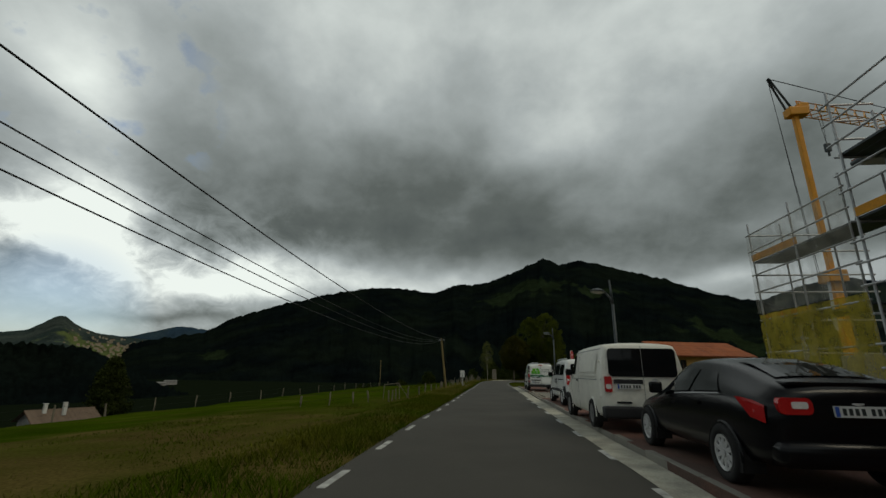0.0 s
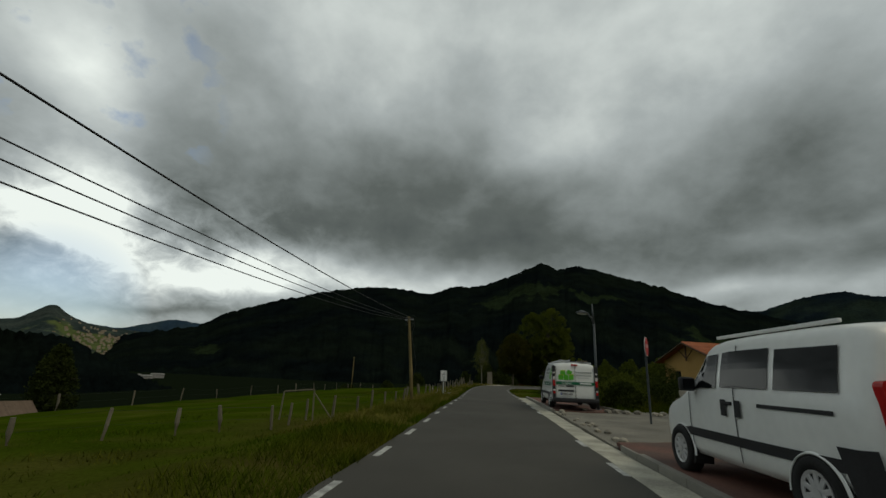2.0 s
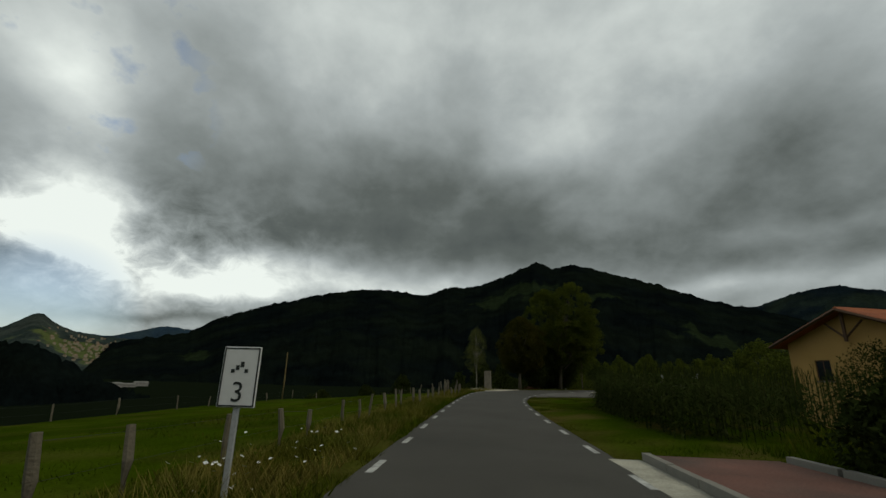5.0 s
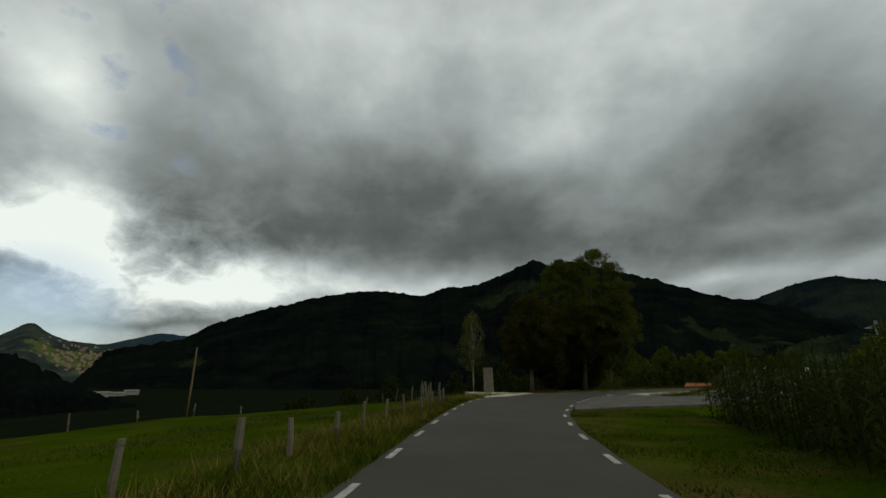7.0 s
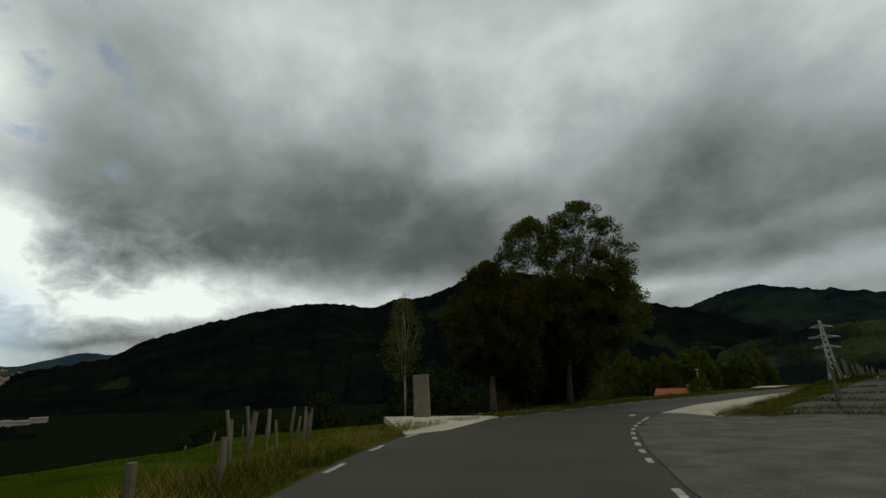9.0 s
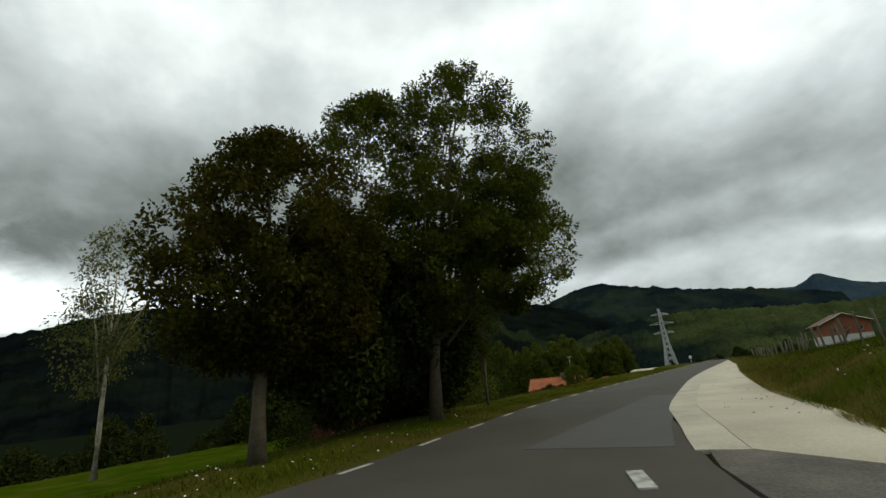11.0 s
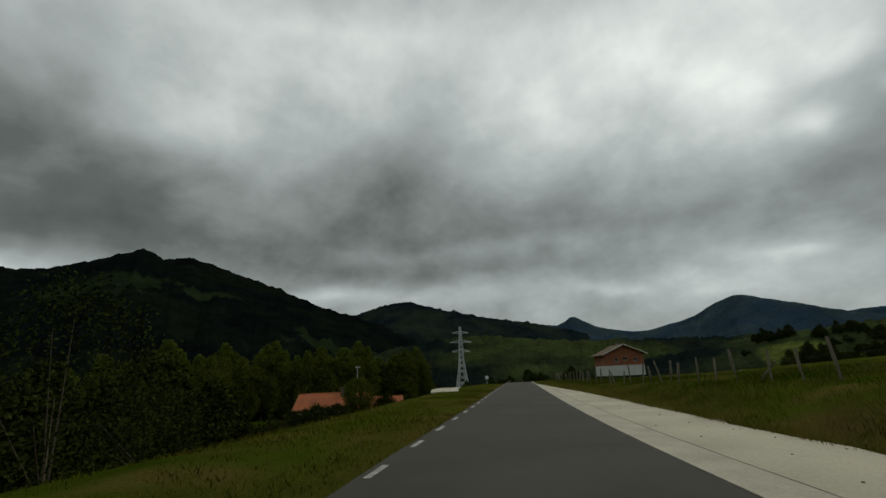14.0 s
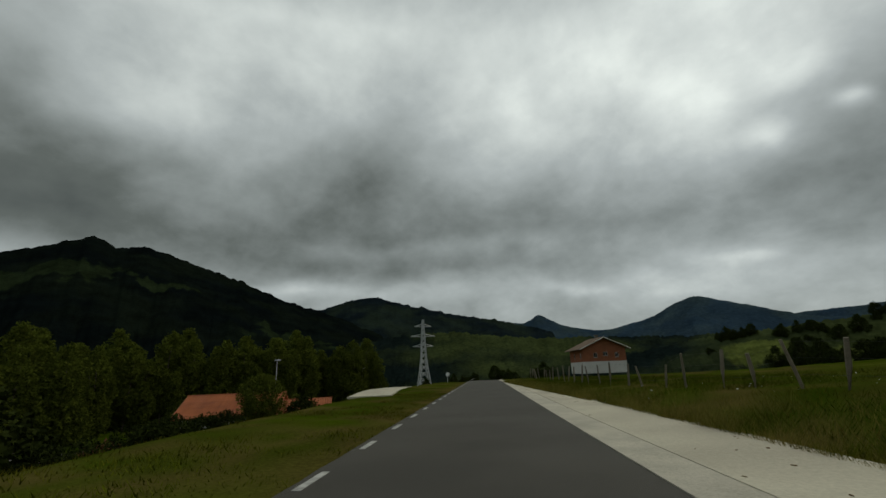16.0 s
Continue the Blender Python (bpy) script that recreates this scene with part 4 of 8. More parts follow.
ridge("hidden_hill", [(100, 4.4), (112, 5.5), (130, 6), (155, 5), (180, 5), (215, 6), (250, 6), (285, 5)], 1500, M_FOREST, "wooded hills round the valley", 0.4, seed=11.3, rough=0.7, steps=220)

# ---- plants ----
def leaf_cloud(rng, centres, per, spread, length, width, droop=0.0):
    """Many small pointed leaves round the given places: (n, 4, 3)."""
    c = np.repeat(np.asarray(centres, float), per, axis=0)
    n = len(c)
    off = rng.normal(size=(n, 3))
    off /= np.linalg.norm(off, axis=1)[:, None]
    c = c + off * spread * rng.uniform(0.15, 1, (n, 1)) ** 0.6
    d = off + rng.normal(size=(n, 3)) * 0.7
    d[:, 2] -= droop
    d /= np.linalg.norm(d, axis=1)[:, None]
    u = np.cross(d, rng.normal(size=(n, 3)))
    u /= np.linalg.norm(u, axis=1)[:, None]
    ln = length * rng.uniform(0.7, 1.3, (n, 1))
    wd = width * rng.uniform(0.7, 1.3, (n, 1))
    bend = np.cross(d, u) * ln * 0.12
    return np.stack([c - d * ln / 2, c + u * wd / 2 + bend, c + d * ln / 2, c - u * wd / 2 + bend], 1)


def crown_places(rng, n, centre, radius, z0, z1, belly=0.45, lumps=9, shell=0.5):
    """Places for twigs in an uneven crown between the heights z0 and z1."""
    ld = rng.normal(size=(lumps, 3))
    ld /= np.linalg.norm(ld, axis=1)[:, None]
    la = rng.uniform(-0.25, 0.3, lumps)
    out = []
    while len(out) < n:
        k = rng.uniform(0, 1)
        env = math.sin(min(1, k / belly) * math.pi / 2) ** 0.7 if k < belly else math.cos((k - belly) / (1 - belly) * math.pi / 2) ** 0.62
        a = rng.uniform(0, math.tau)
        dirv = np.array([math.cos(a), math.sin(a), (k - 0.5) * 2])
        dirv /= np.linalg.norm(dirv)
        w = 1 + float((la * np.maximum(0, ld @ dirv) ** 4).sum()) * 1.2
        r = radius * env * w * (shell + (1 - shell) * rng.uniform(0, 1) ** 0.5)
        out.append((centre[0] + math.cos(a) * r, centre[1] + math.sin(a) * r, z0 + (z1 - z0) * k))
    return np.array(out)


def tree(name, label, x, y, z, crowns, leaf_mat, bark, trunk_r, fork, twigs, per, spread, length, width, seed, droop=0.0, limbs=9, stems=1, category="tree", group=""):
    """crowns: (dx, dy, radius, bottom, top) above the base."""
    rng = np.random.default_rng(seed)
    t = thing(name, label, category, group, pose(x, y, z))
    places = np.vstack([crown_places(rng, int(twigs * c[5] if len(c) > 5 else twigs), c[:2], c[2], c[3], c[4], shell=0.3) for c in crowns])
    bm = bmesh.new()
    top = max(c[4] for c in crowns)
    for s in range(stems):
        ox, oy = (rng.uniform(-0.12, 0.12), rng.uniform(-0.12, 0.12)) if stems > 1 else (0, 0)
        c = crowns[s % len(crowns)]
        pts, rad = [], []
        for k in np.linspace(0, 1, 7):
            pts.append((ox + (c[0] - ox) * k ** 1.5 + rng.normal() * 0.05 * k, oy + (c[1] - oy) * k ** 1.5 + rng.normal() * 0.05 * k, -0.25 + (c[4] * 0.86 + 0.25) * k))
            rad.append(trunk_r * (1.25 if k == 0 else 1) * (1 - 0.85 * k) / (1 if stems == 1 else 1.6))
        sweep(bm, pts, rad, 9)
    part("trunk", bm, bark, t, smooth=True)
    for i in range(limbs):
        q = places[rng.integers(len(places))]
        h = fork + (top * 0.6 - fork) * rng.uniform(0, 1)
        c = crowns[i % len(crowns)]
        k = min(1, h / (c[4] * 0.86))
        a = np.array([c[0] * k ** 1.5, c[1] * k ** 1.5, h])
        if q[2] < h:
            q = q + [0, 0, h - q[2] + 0.6]
        m = (a + q) / 2 + [0, 0, 0.25]
        bm = bmesh.new()
        r = trunk_r * 0.42 * (1 - 0.5 * k)
        sweep(bm, [tuple(a), tuple(m), tuple(a + (q - a) * 0.97)], [r, r * 0.6, r * 0.15], 6)
        part("limb", bm, bark, t, smooth=True)
    crown = new("crown", np_mesh("crown", leaf_cloud(rng, places, per, spread, length, width, droop), 4, leaf_mat))
    crown.parent = t
    return t


tree("ash_tree", "large green ash tree with a broad crown beside the road", 10.6, 99.9, 0.1,
     [(1.8, -1.1, 3.9, 5.4, 14.0, 1.35), (-1.6, 0.0, 3.6, 5.0, 13.2, 1.2), (3.1, -1.6, 2.6, 3.6, 8.6, 0.6), (0.2, 0.3, 4.0, 3.0, 9.0, 0.9), (3.4, -0.4, 2.2, 5.4, 10.6, 0.5)],
     M_LEAF_ASH, M_BARK, 0.23, 2.4, 215, 100, 0.44, 0.17, 0.07, 11, limbs=30)
tree("oak_tree", "round olive-brown oak tree with a short trunk beside the road", 4.95, 96.2, 0.0,
     [(0.2, 0.1, 2.9, 2.1, 8.9, 1.6), (1.6, 0.6, 2.2, 2.2, 6.6, 0.7), (-0.9, 0, 1.9, 2.2, 6.2, 0.6)], M_LEAF_OAK, M_BARK, 0.2, 1.9, 250, 74, 0.4, 0.14, 0.08, 12, limbs=16)
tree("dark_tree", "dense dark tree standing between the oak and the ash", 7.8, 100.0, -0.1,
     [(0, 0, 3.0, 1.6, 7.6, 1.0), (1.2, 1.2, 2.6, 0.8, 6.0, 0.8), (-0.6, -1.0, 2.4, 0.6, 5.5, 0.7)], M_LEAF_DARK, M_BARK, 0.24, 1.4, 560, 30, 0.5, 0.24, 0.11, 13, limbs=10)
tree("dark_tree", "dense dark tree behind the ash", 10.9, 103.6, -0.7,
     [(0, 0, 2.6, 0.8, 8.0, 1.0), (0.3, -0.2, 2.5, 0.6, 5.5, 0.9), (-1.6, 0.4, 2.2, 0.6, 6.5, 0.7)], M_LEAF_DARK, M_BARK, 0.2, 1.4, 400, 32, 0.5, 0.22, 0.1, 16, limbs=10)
tree("birch_tree", "slender birch tree with a pale trunk and thin drooping leaves", -0.6, 102.4, -0.4,
     [(0.0, 0, 1.35, 3.6, 8.6, 1.0), (-0.5, 0, 1.5, 2.6, 6.2, 0.6)], M_LEAF_BIRCH, M_BIRCH, 0.1, 2.2, 150, 20, 0.42, 0.13, 0.06, 14, droop=0.9, limbs=14)
tree("sapling", "thin young tree with several stems on the verge", 14.35, 104.1, -0.1,
     [(0.2, 0, 1.4, 2.6, 8.4, 1.2), (-0.5, 0.3, 1.0, 3.0, 6.0, 0.6), (0.5, -0.5, 1.2, 5.0, 10.0, 0.8)], M_LEAF_ASH, M_BARK, 0.085, 1.4, 120, 40, 0.36, 0.15, 0.065, 15, limbs=9, stems=3)


def shrub(name, label, x, y, z, radius, high, mat, seed, twigs=70, per=22, size=0.12, group="", belly=0.35):
    rng = np.random.default_rng(seed)
    t = thing(name, label, "shrub", group, pose(x, y, z))
    pl = crown_places(rng, twigs, (0, 0), radius, 0.08, high, belly, 7, 0.35)
    bm = bmesh.new()
    for i in range(5):
        q = pl[rng.integers(len(pl))]
        tube(bm, (rng.normal() * 0.05, rng.normal() * 0.05, -0.15), tuple(q), 0.03, 0.008, 5)
    part("stem", bm, M_BARK, t)
    f = new("foliage", np_mesh("foliage", leaf_cloud(rng, pl, per, radius * 0.3, size * 1.6, size * 0.8), 4, mat))
    f.parent = t
    return t


def ground_z(x, y):
    return float(height(x, y)[0])


SHRUBS = random.Random(8)
for x, y, r, h, mat, what in [(9.65, 106.1, 1.3, 1.3, M_LEAF_RED, "reddish shrub below the trees"), (7.85, 106.6, 1.5, 1.0, M_LEAF_RED, "rusty brown shrub below the trees"),
                              (12.3, 107.2, 1.6, 1.8, M_LEAF_ASH, "leafy shrub on the slope"), (10.14, 109.1, 2.0, 2.2, M_LEAF_POPLAR, "leafy shrub on the slope"), (15, 108.6, 1.8, 2.0, M_LEAF_POPLAR, "leafy shrub on the slope"),
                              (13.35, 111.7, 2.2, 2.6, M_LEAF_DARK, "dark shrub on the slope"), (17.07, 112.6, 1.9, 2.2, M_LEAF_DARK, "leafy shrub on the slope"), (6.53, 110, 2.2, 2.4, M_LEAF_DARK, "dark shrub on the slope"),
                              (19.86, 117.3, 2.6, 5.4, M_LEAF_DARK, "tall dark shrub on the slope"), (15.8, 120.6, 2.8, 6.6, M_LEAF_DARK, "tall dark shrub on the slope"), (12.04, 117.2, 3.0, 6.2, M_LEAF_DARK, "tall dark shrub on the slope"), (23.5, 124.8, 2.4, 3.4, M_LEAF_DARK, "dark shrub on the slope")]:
    shrub("shrub", what, x, y, ground_z(x, y), r, h, mat, int(x * 10 + y), 120, 34, 0.085)
for x, y, r, h in [(6.64, 37.5, 1.0, 1.3), (7.45, 39.8, 1.3, 1.7), (6.56, 42.1, 1.1, 1.5), (8.56, 43, 1.6, 2.0), (6.27, 44.8, 1.0, 1.5), (10.55, 40.7, 1.6, 1.2), (13.05, 39.3, 1.9, 1.2), (16.05, 40.6, 2.2, 1.3),
                   (12.07, 46.1, 1.8, 1.7), (14.59, 50.6, 2.0, 2.0), (16.47, 57.7, 1.8, 3.9), (10.09, 48.9, 1.5, 1.6), (19.07, 46.1, 2.2, 1.4), (22.1, 42.5, 2.4, 1.4), (27.6, 55.4, 2.5, 3.4), (31.1, 52.9, 2.8, 3.6), (22.1, 53.1, 2.0, 1.6)]:
    shrub("shrub", "overgrown green shrub in the garden" if h < 2.2 else "tall dark garden shrub by the ochre house", x, y, ground_z(x, y) - 0.05, r, h, M_LEAF_DARK if SHRUBS.random() < 0.8 else M_LEAF_POPLAR, int(x * 31 + y), 130, 40, 0.075)
for x, y, r, h in [(20.3, 78.1, 1.6, 2.2), (22.9, 79.5, 2.0, 3.4), (25.4, 80.7, 2.3, 4.2), (28.4, 77.3, 2.5, 4.6), (24.1, 74.9, 2.2, 3.8), (32, 79.3, 2.6, 5.0), (19.43, 74.7, 1.6, 2.4), (30, 73.3, 2.5, 4.4)]:
    shrub("garden_tree", "leafy garden tree behind the gate", x, y, ground_z(x, y), r, h, M_LEAF_POPLAR, int(x * 17 + y), 110, 24, 0.16)
for k in range(7):
    x, y = 34.6 + k * 1.02, 146.3 + -0.48 * k + SHRUBS.uniform(-1, 1)
    shrub("hedge_bush", "dark low bush in the hedge below the mown slope", x, y, ground_z(x, y), 1.5, SHRUBS.uniform(1.5, 2.7), M_LEAF_DARK if k != 3 else M_LEAF_RED, 300 + k, 70, 20, 0.14, "hedge below the slope")
shrub("round_bush", "trimmed round bush before the low tiled houses", 49.4, 150.2, ground_z(49.4, 150.2), 2.0, 4.3, M_LEAF_POPLAR, 77, 340, 30, 0.13, belly=0.62)
for x, y, r, h in ((44, 151.3, 1.5, 1.7), (45.2, 150.6, 1.7, 2.1), (46.5, 149.8, 1.5, 1.9), (42.2, 150.5, 1.4, 1.5), (53.4, 149.8, 1.6, 1.6)):
    shrub("hedge_bush", "dense dark green bush before the tiled cottage", x, y, ground_z(x, y), r, h, M_LEAF_DARK, int(x * 7), 110, 26, 0.14)
for k in range(9):
    x, y = 16.3 + 1.25 * k, 79.6 + 0.82 * k
    if k > 1:
        shrub("yellow_hedge", "clipped yellowish hedge along the garden", x, y - 1.6, ground_z(x, y), 0.8, 1.15, M_LEAF_BIRCH, 400 + k, 60, 22, 0.1, "garden hedge")


def grove():
    """Poplars and woods in the valley and on the hillside, built in a few forms and repeated."""
    rng = random.Random(21)
    forms = []
    for k in range(4):
        forms.append(tree("poplar", "tall leafy poplar in the grove below the road", 0, 0, -500 - k, [(rng.uniform(-0.8, 0.8), 0, rng.uniform(2.0, 3.2), 3.5, rng.uniform(13.5, 17), 0.8), (rng.uniform(1.6, 2.8), 0.8, 2.2, 3, rng.uniform(9, 13), 0.6), (rng.uniform(-3, -1.6), -0.9, 2.1, 2, rng.uniform(8, 12.5), 0.6), (rng.uniform(-1, 1), rng.uniform(-2.6, -1.6), 2.0, 1, rng.uniform(6, 9), 0.5)],
                          M_LEAF_POPLAR, M_BARK, 0.22, 3, 210, 20, 0.8, 0.5, 0.26, 40 + k, limbs=5, group="poplar grove"))
    rows = []
    for k in range(22):
        rows.append((33.7 + k * 2.69 + rng.uniform(-1.2, 1.2), 185.5 + k * 0.09 + rng.uniform(-3, 3), rng.uniform(0.66, 0.98)))
    for k in range(13):
        rows.append((33.2 + k * 3.91 + rng.uniform(-1.5, 1.5), 193.5 + k * -0.14 + rng.uniform(-3, 3), rng.uniform(0.78, 1.05)))
    for k in range(7):
        rows.append((22.6 + k * 3.16 + rng.uniform(-1.2, 1.2), 161.7 + k * 2.79 + rng.uniform(-3, 3), rng.uniform(0.6, 0.8)))
    for i, (x, y, s) in enumerate(rows):
        m = pose(x, y, -5.6 + rng.uniform(-0.5, 0.3), 0, 0, rng.uniform(0, 360)) @ Matrix.Diagonal((s * 0.95, s * 0.95, s * 0.96, 1))
        if i < 4:
            forms[i].matrix_basis = m
        else:
            c = copy_thing(forms[i % 4], Matrix())
            c.matrix_basis = m
    woods = []
    for k in range(3):
        woods.append(tree("broadleaf_tree", "dark broadleaf tree on the hillside", 0, 0, -600 - k, [(rng.uniform(-1, 1), 0, 2.4, 0.8, rng.uniform(6, 8), 0.9), (rng.uniform(1, 2.6), 0.4, 2.0, 0.4, rng.uniform(4, 6.5), 0.6), (rng.uniform(-3, -1.2), -0.8, 1.8, 0.3, rng.uniform(3, 5.5), 0.5), (0, -1.5, 1.8, 0.2, 3.5, 0.4)], M_LEAF_DARK, M_BARK, 0.2, 1.2, 150, 14, 0.7, 0.42, 0.24, 60 + k, limbs=4, group="hillside trees"))
    spots = []
    for k in range(26):      # beyond the end of the road
        spots.append((121 + rng.uniform(0, 60), 205 + rng.uniform(0, 45) + k * 0.4, rng.uniform(0.3, 0.6)))
    for k in range(110):      # along the top of the bank
        u = rng.uniform(0, 1)
        b = rng.uniform(58, 78)
        spots.append((56 + 66 * u + b * 0.62, 121 + 55 * u - b * 0.78, rng.uniform(0.35, 0.85)))
    for k in range(12):      # round the barn
        spots.append((118 + rng.uniform(-8, 30), 170 + rng.uniform(-8, 26), rng.uniform(0.3, 0.6)))
    for k in range(30):      # valley side left of the field
        u = rng.uniform(0, 1)
        spots.append((-62 - 75 * u + rng.uniform(-10, 10), 92 + 48 * (1 - u) + rng.uniform(-26, 34), rng.uniform(0.9, 1.5)))
    for k in range(60):      # on the valley floor beyond the oak
        p = heading(rng.uniform(-36, 16), 0) * rng.uniform(60, 230)
        spots.append((3 + p.x, 97 + p.y, rng.uniform(0.8, 1.5)))
    for k in range(10):      # dense dark trees at the near end of the grove
        spots.append((8 + 2.6 * k + rng.uniform(-1, 1), 134 + 1.5 * k + rng.uniform(-3, 3), rng.uniform(0.85, 1.15)))
    crest = len(spots)
    for k in range(46):      # along the crest of the hill behind the bank
        a = rng.uniform(70, 104)
        e = np.interp(a, [66, 71, 76, 81, 86, 92, 100, 110], [1.6, 2.4, 3.0, 3.3, 3.8, 4.3, 4.8, 4.4])
        p = heading(a, 0) * (430 * rng.uniform(0.9, 1.0))
        spots.append((8 + p.x, 72 + p.y, rng.uniform(0.7, 1.5)))
    for i, (x, y, s) in enumerate(spots):
        z = ground_z(x, y) - 0.3
        if 110 < x and y > 190:
            z -= 1.5
        if i >= crest:
            a = math.degrees(math.atan2(x - 8, y - 72))
            r = math.hypot(x - 8, y - 72) / 430
            k = 1 - (1 - r) / 0.45
            z = -26 + (26 + 430 * math.tan(radians(float(np.interp(a, [66, 71, 76, 81, 86, 92, 100, 110], [1.6, 2.4, 3.0, 3.3, 3.8, 4.3, 4.8, 4.4]))))) * k ** 1.25 - 1.5 * s
        if x < -50:
            z = min(z, -4.5 - 8.0 * s)
        m = pose(x, y, z, 0, 0, rng.uniform(0, 360)) @ Matrix.Diagonal((s, s, s * rng.uniform(0.9, 1.2), 1))
        if i < 3:
            woods[i].matrix_basis = m
        else:
            c = copy_thing(woods[i % 3], Matrix())
            c.matrix_basis = m
    tree("dark_tree", "tall dark tree beside the white farmhouse", -107.2, 118.3, -15.8, [(0, 0, 3.6, 3, 19.8, 1.0), (2.4, 0.8, 3.0, 2, 15, 0.6), (-2.6, 0, 2.6, 2, 16.5, 0.6)], M_LEAF_DARK, M_BARK, 0.5, 3, 420, 18, 1.0, 0.6, 0.36, 71, limbs=5)


grove()


def maize():
    """Maize plants in rows: stalks, arching leaves and tassels, one uncountable crop."""
    rng = np.random.default_rng(5)
    quads = []
    y = 49.6
    while y < 70.4:
        xl = np.interp(y, [49.6, 54, 57, 62, 66, 70.4], [4.9, 4.9, 5.1, 6.0, 7.0, 8.3])
        x = xl + 0.1
        row = 0
        while x < min(xl + 8.5, 16.5):
            px, py, h = x + rng.normal() * 0.06, y + rng.normal() * 0.08, rng.uniform(1.35, 1.85) + 0.06
            z0 = float(-0.15)
            s = 0.014
            quads.append([(px - s, py, z0), (px + s, py, z0), (px + s * 0.6, py + 0.02, z0 + h), (px - s * 0.6, py + 0.02, z0 + h)])
            quads.append([(px, py - s, z0), (px, py + s, z0), (px, py + s * 0.6, z0 + h), (px, py - s * 0.6, z0 + h)])
            a0 = rng.uniform(0, math.tau)
            for k in range(12 if row < 4 else 7):
                a = a0 + k * 2.6 + rng.normal() * 0.3
                zb = z0 + h * (0.04 + 0.075 * k if row < 4 else 0.18 + 0.1 * k)
                ln, w = rng.uniform(0.42, 0.7), rng.uniform(0.03, 0.05)
                u, v = np.array([math.cos(a), math.sin(a)]), np.array([-math.sin(a), math.cos(a)])
                prev = None
                for j in range(4):
                    t = j / 3
                    c = np.array([px, py]) + u * ln * t
                    z = zb + ln * (0.75 * t - 0.95 * t * t)
                    ww = w * (1 - t) ** 0.6 if j else w * 0.6
                    cur = [(*(c - v * ww), z), (*(c + v * ww), z)]
                    if prev:
                        quads.append([prev[0], prev[1], cur[1], cur[0]])
                    prev = cur
            for k in range(4):
                a = rng.uniform(0, math.tau)
                quads.append([(px, py, z0 + h - 0.05), (px + 0.01, py, z0 + h - 0.05), (px + math.cos(a) * 0.09 + 0.008, py + math.sin(a) * 0.09, z0 + h + 0.2), (px + math.cos(a) * 0.09, py + math.sin(a) * 0.09, z0 + h + 0.2)])
            x += 0.42 if row < 5 else 0.8
            row += 1
        y += 0.4
    tagged(new("maize", np_mesh("maize", np.array(quads), 4, M_MAIZE)), "dense field of tall green maize plants", "maize", kind="stuff")


maize()


def blades(name, label, sample, n, low, high, lean, mat, width, seed):
    """Loose grass blades over the ground; sample(rng, n) gives x, y."""
    rng = np.random.default_rng(seed)
    x, y = sample(rng, n)
    z = height(x, y)
    d, s, h = road_coords(x, y)
    keep = abs(d) > h + 0.02
    x, y, z = x[keep], y[keep], z[keep] - 0.03
    n = len(x)
    g = np.clip(soft_noise(x, y, 1.1, seed) * 0.9 + soft_noise(x, y, 3.7, seed + 5) * 0.5 + 0.75, 0.2, 1.6)
    hgt = rng.uniform(low, high, n) * g
    a, b = rng.uniform(0, math.tau, n), rng.uniform(0, math.tau, n)
    tip = np.stack([x + np.cos(a) * hgt * lean, y + np.sin(a) * hgt * lean, z + hgt], 1)
    u = np.stack([np.cos(b), np.sin(b), 0 * b], 1) * (width * rng.uniform(0.6, 1.4, n))[:, None]
    base = np.stack([x, y, z], 1)
    tagged(new(name, np_mesh(name, np.stack([base - u, base + u, tip], 1), 3, mat)), label, "grass", kind="stuff")


def along_road(rng, n, a0, a1, side, lo, hi):
    arc = rng.uniform(a0, a1, n)
    off = rng.uniform(0, 1, n) ** 1.3 * (hi - lo) + lo
    cx, cy = np.interp(arc, ARC, CENTRE[:, 0]), np.interp(arc, ARC, CENTRE[:, 1])
    tx, ty, h = np.interp(arc, ARC, TANG[:, 0]), np.interp(arc, ARC, TANG[:, 1]), np.interp(arc, ARC, HALF)
    return cx + side * ty * (h + off), cy - side * tx * (h + off)


A0 = float(ARC[np.argmin(abs(CENTRE[:, 1] - 2))])
blades("verge_grass", "long unmown grass on the verge beside the road", lambda r, n: along_road(r, n, A0, BEND - 8, -1, 0.0, 1.9), 60000, 0.07, 0.3, 0.7, M_BLADE, 0.009, 1)
blades("dry_verge_grass", "long dry straw-coloured grass on the verge", lambda r, n: along_road(r, n, A0 + 24, BEND - 2, -1, 0.35, 2.6), 30000, 0.1, 0.4, 0.7, M_DRY_BLADE, 0.008, 2)
blades("field_grass", "short green grass of the field", lambda r, n: along_road(r, n, A0, BEND, -1, 1.6, 11), 60000, 0.05, 0.14, 0.7, M_BLADE, 0.012, 3)
blades("slope_grass", "mown grass on the slope beside the road", lambda r, n: along_road(r, n, BEND - 2, BEND + 64, -1, 0.0, 11), 70000, 0.05, 0.15, 0.7, M_LIME_BLADE, 0.012, 4)


def bank_sample(rng, n, power=1.5, wide=9):
    i = rng.uniform(0, len(APRON) - 12, n)
    k = np.arange(len(APRON))
    t = np.gradient(APRON, axis=0)
    t /= np.linalg.norm(t, axis=1)[:, None]
    off = rng.uniform(0, 1, n) ** power * wide - 0.12
    return np.interp(i, k, APRON[:, 0]) + np.interp(i, k, t[:, 1]) * off, np.interp(i, k, APRON[:, 1]) - np.interp(i, k, t[:, 0]) * off


blades("bank_grass", "rough grass on the bank above the apron", bank_sample, 120000, 0.06, 0.32, 0.8, M_BLADE, 0.007, 5)
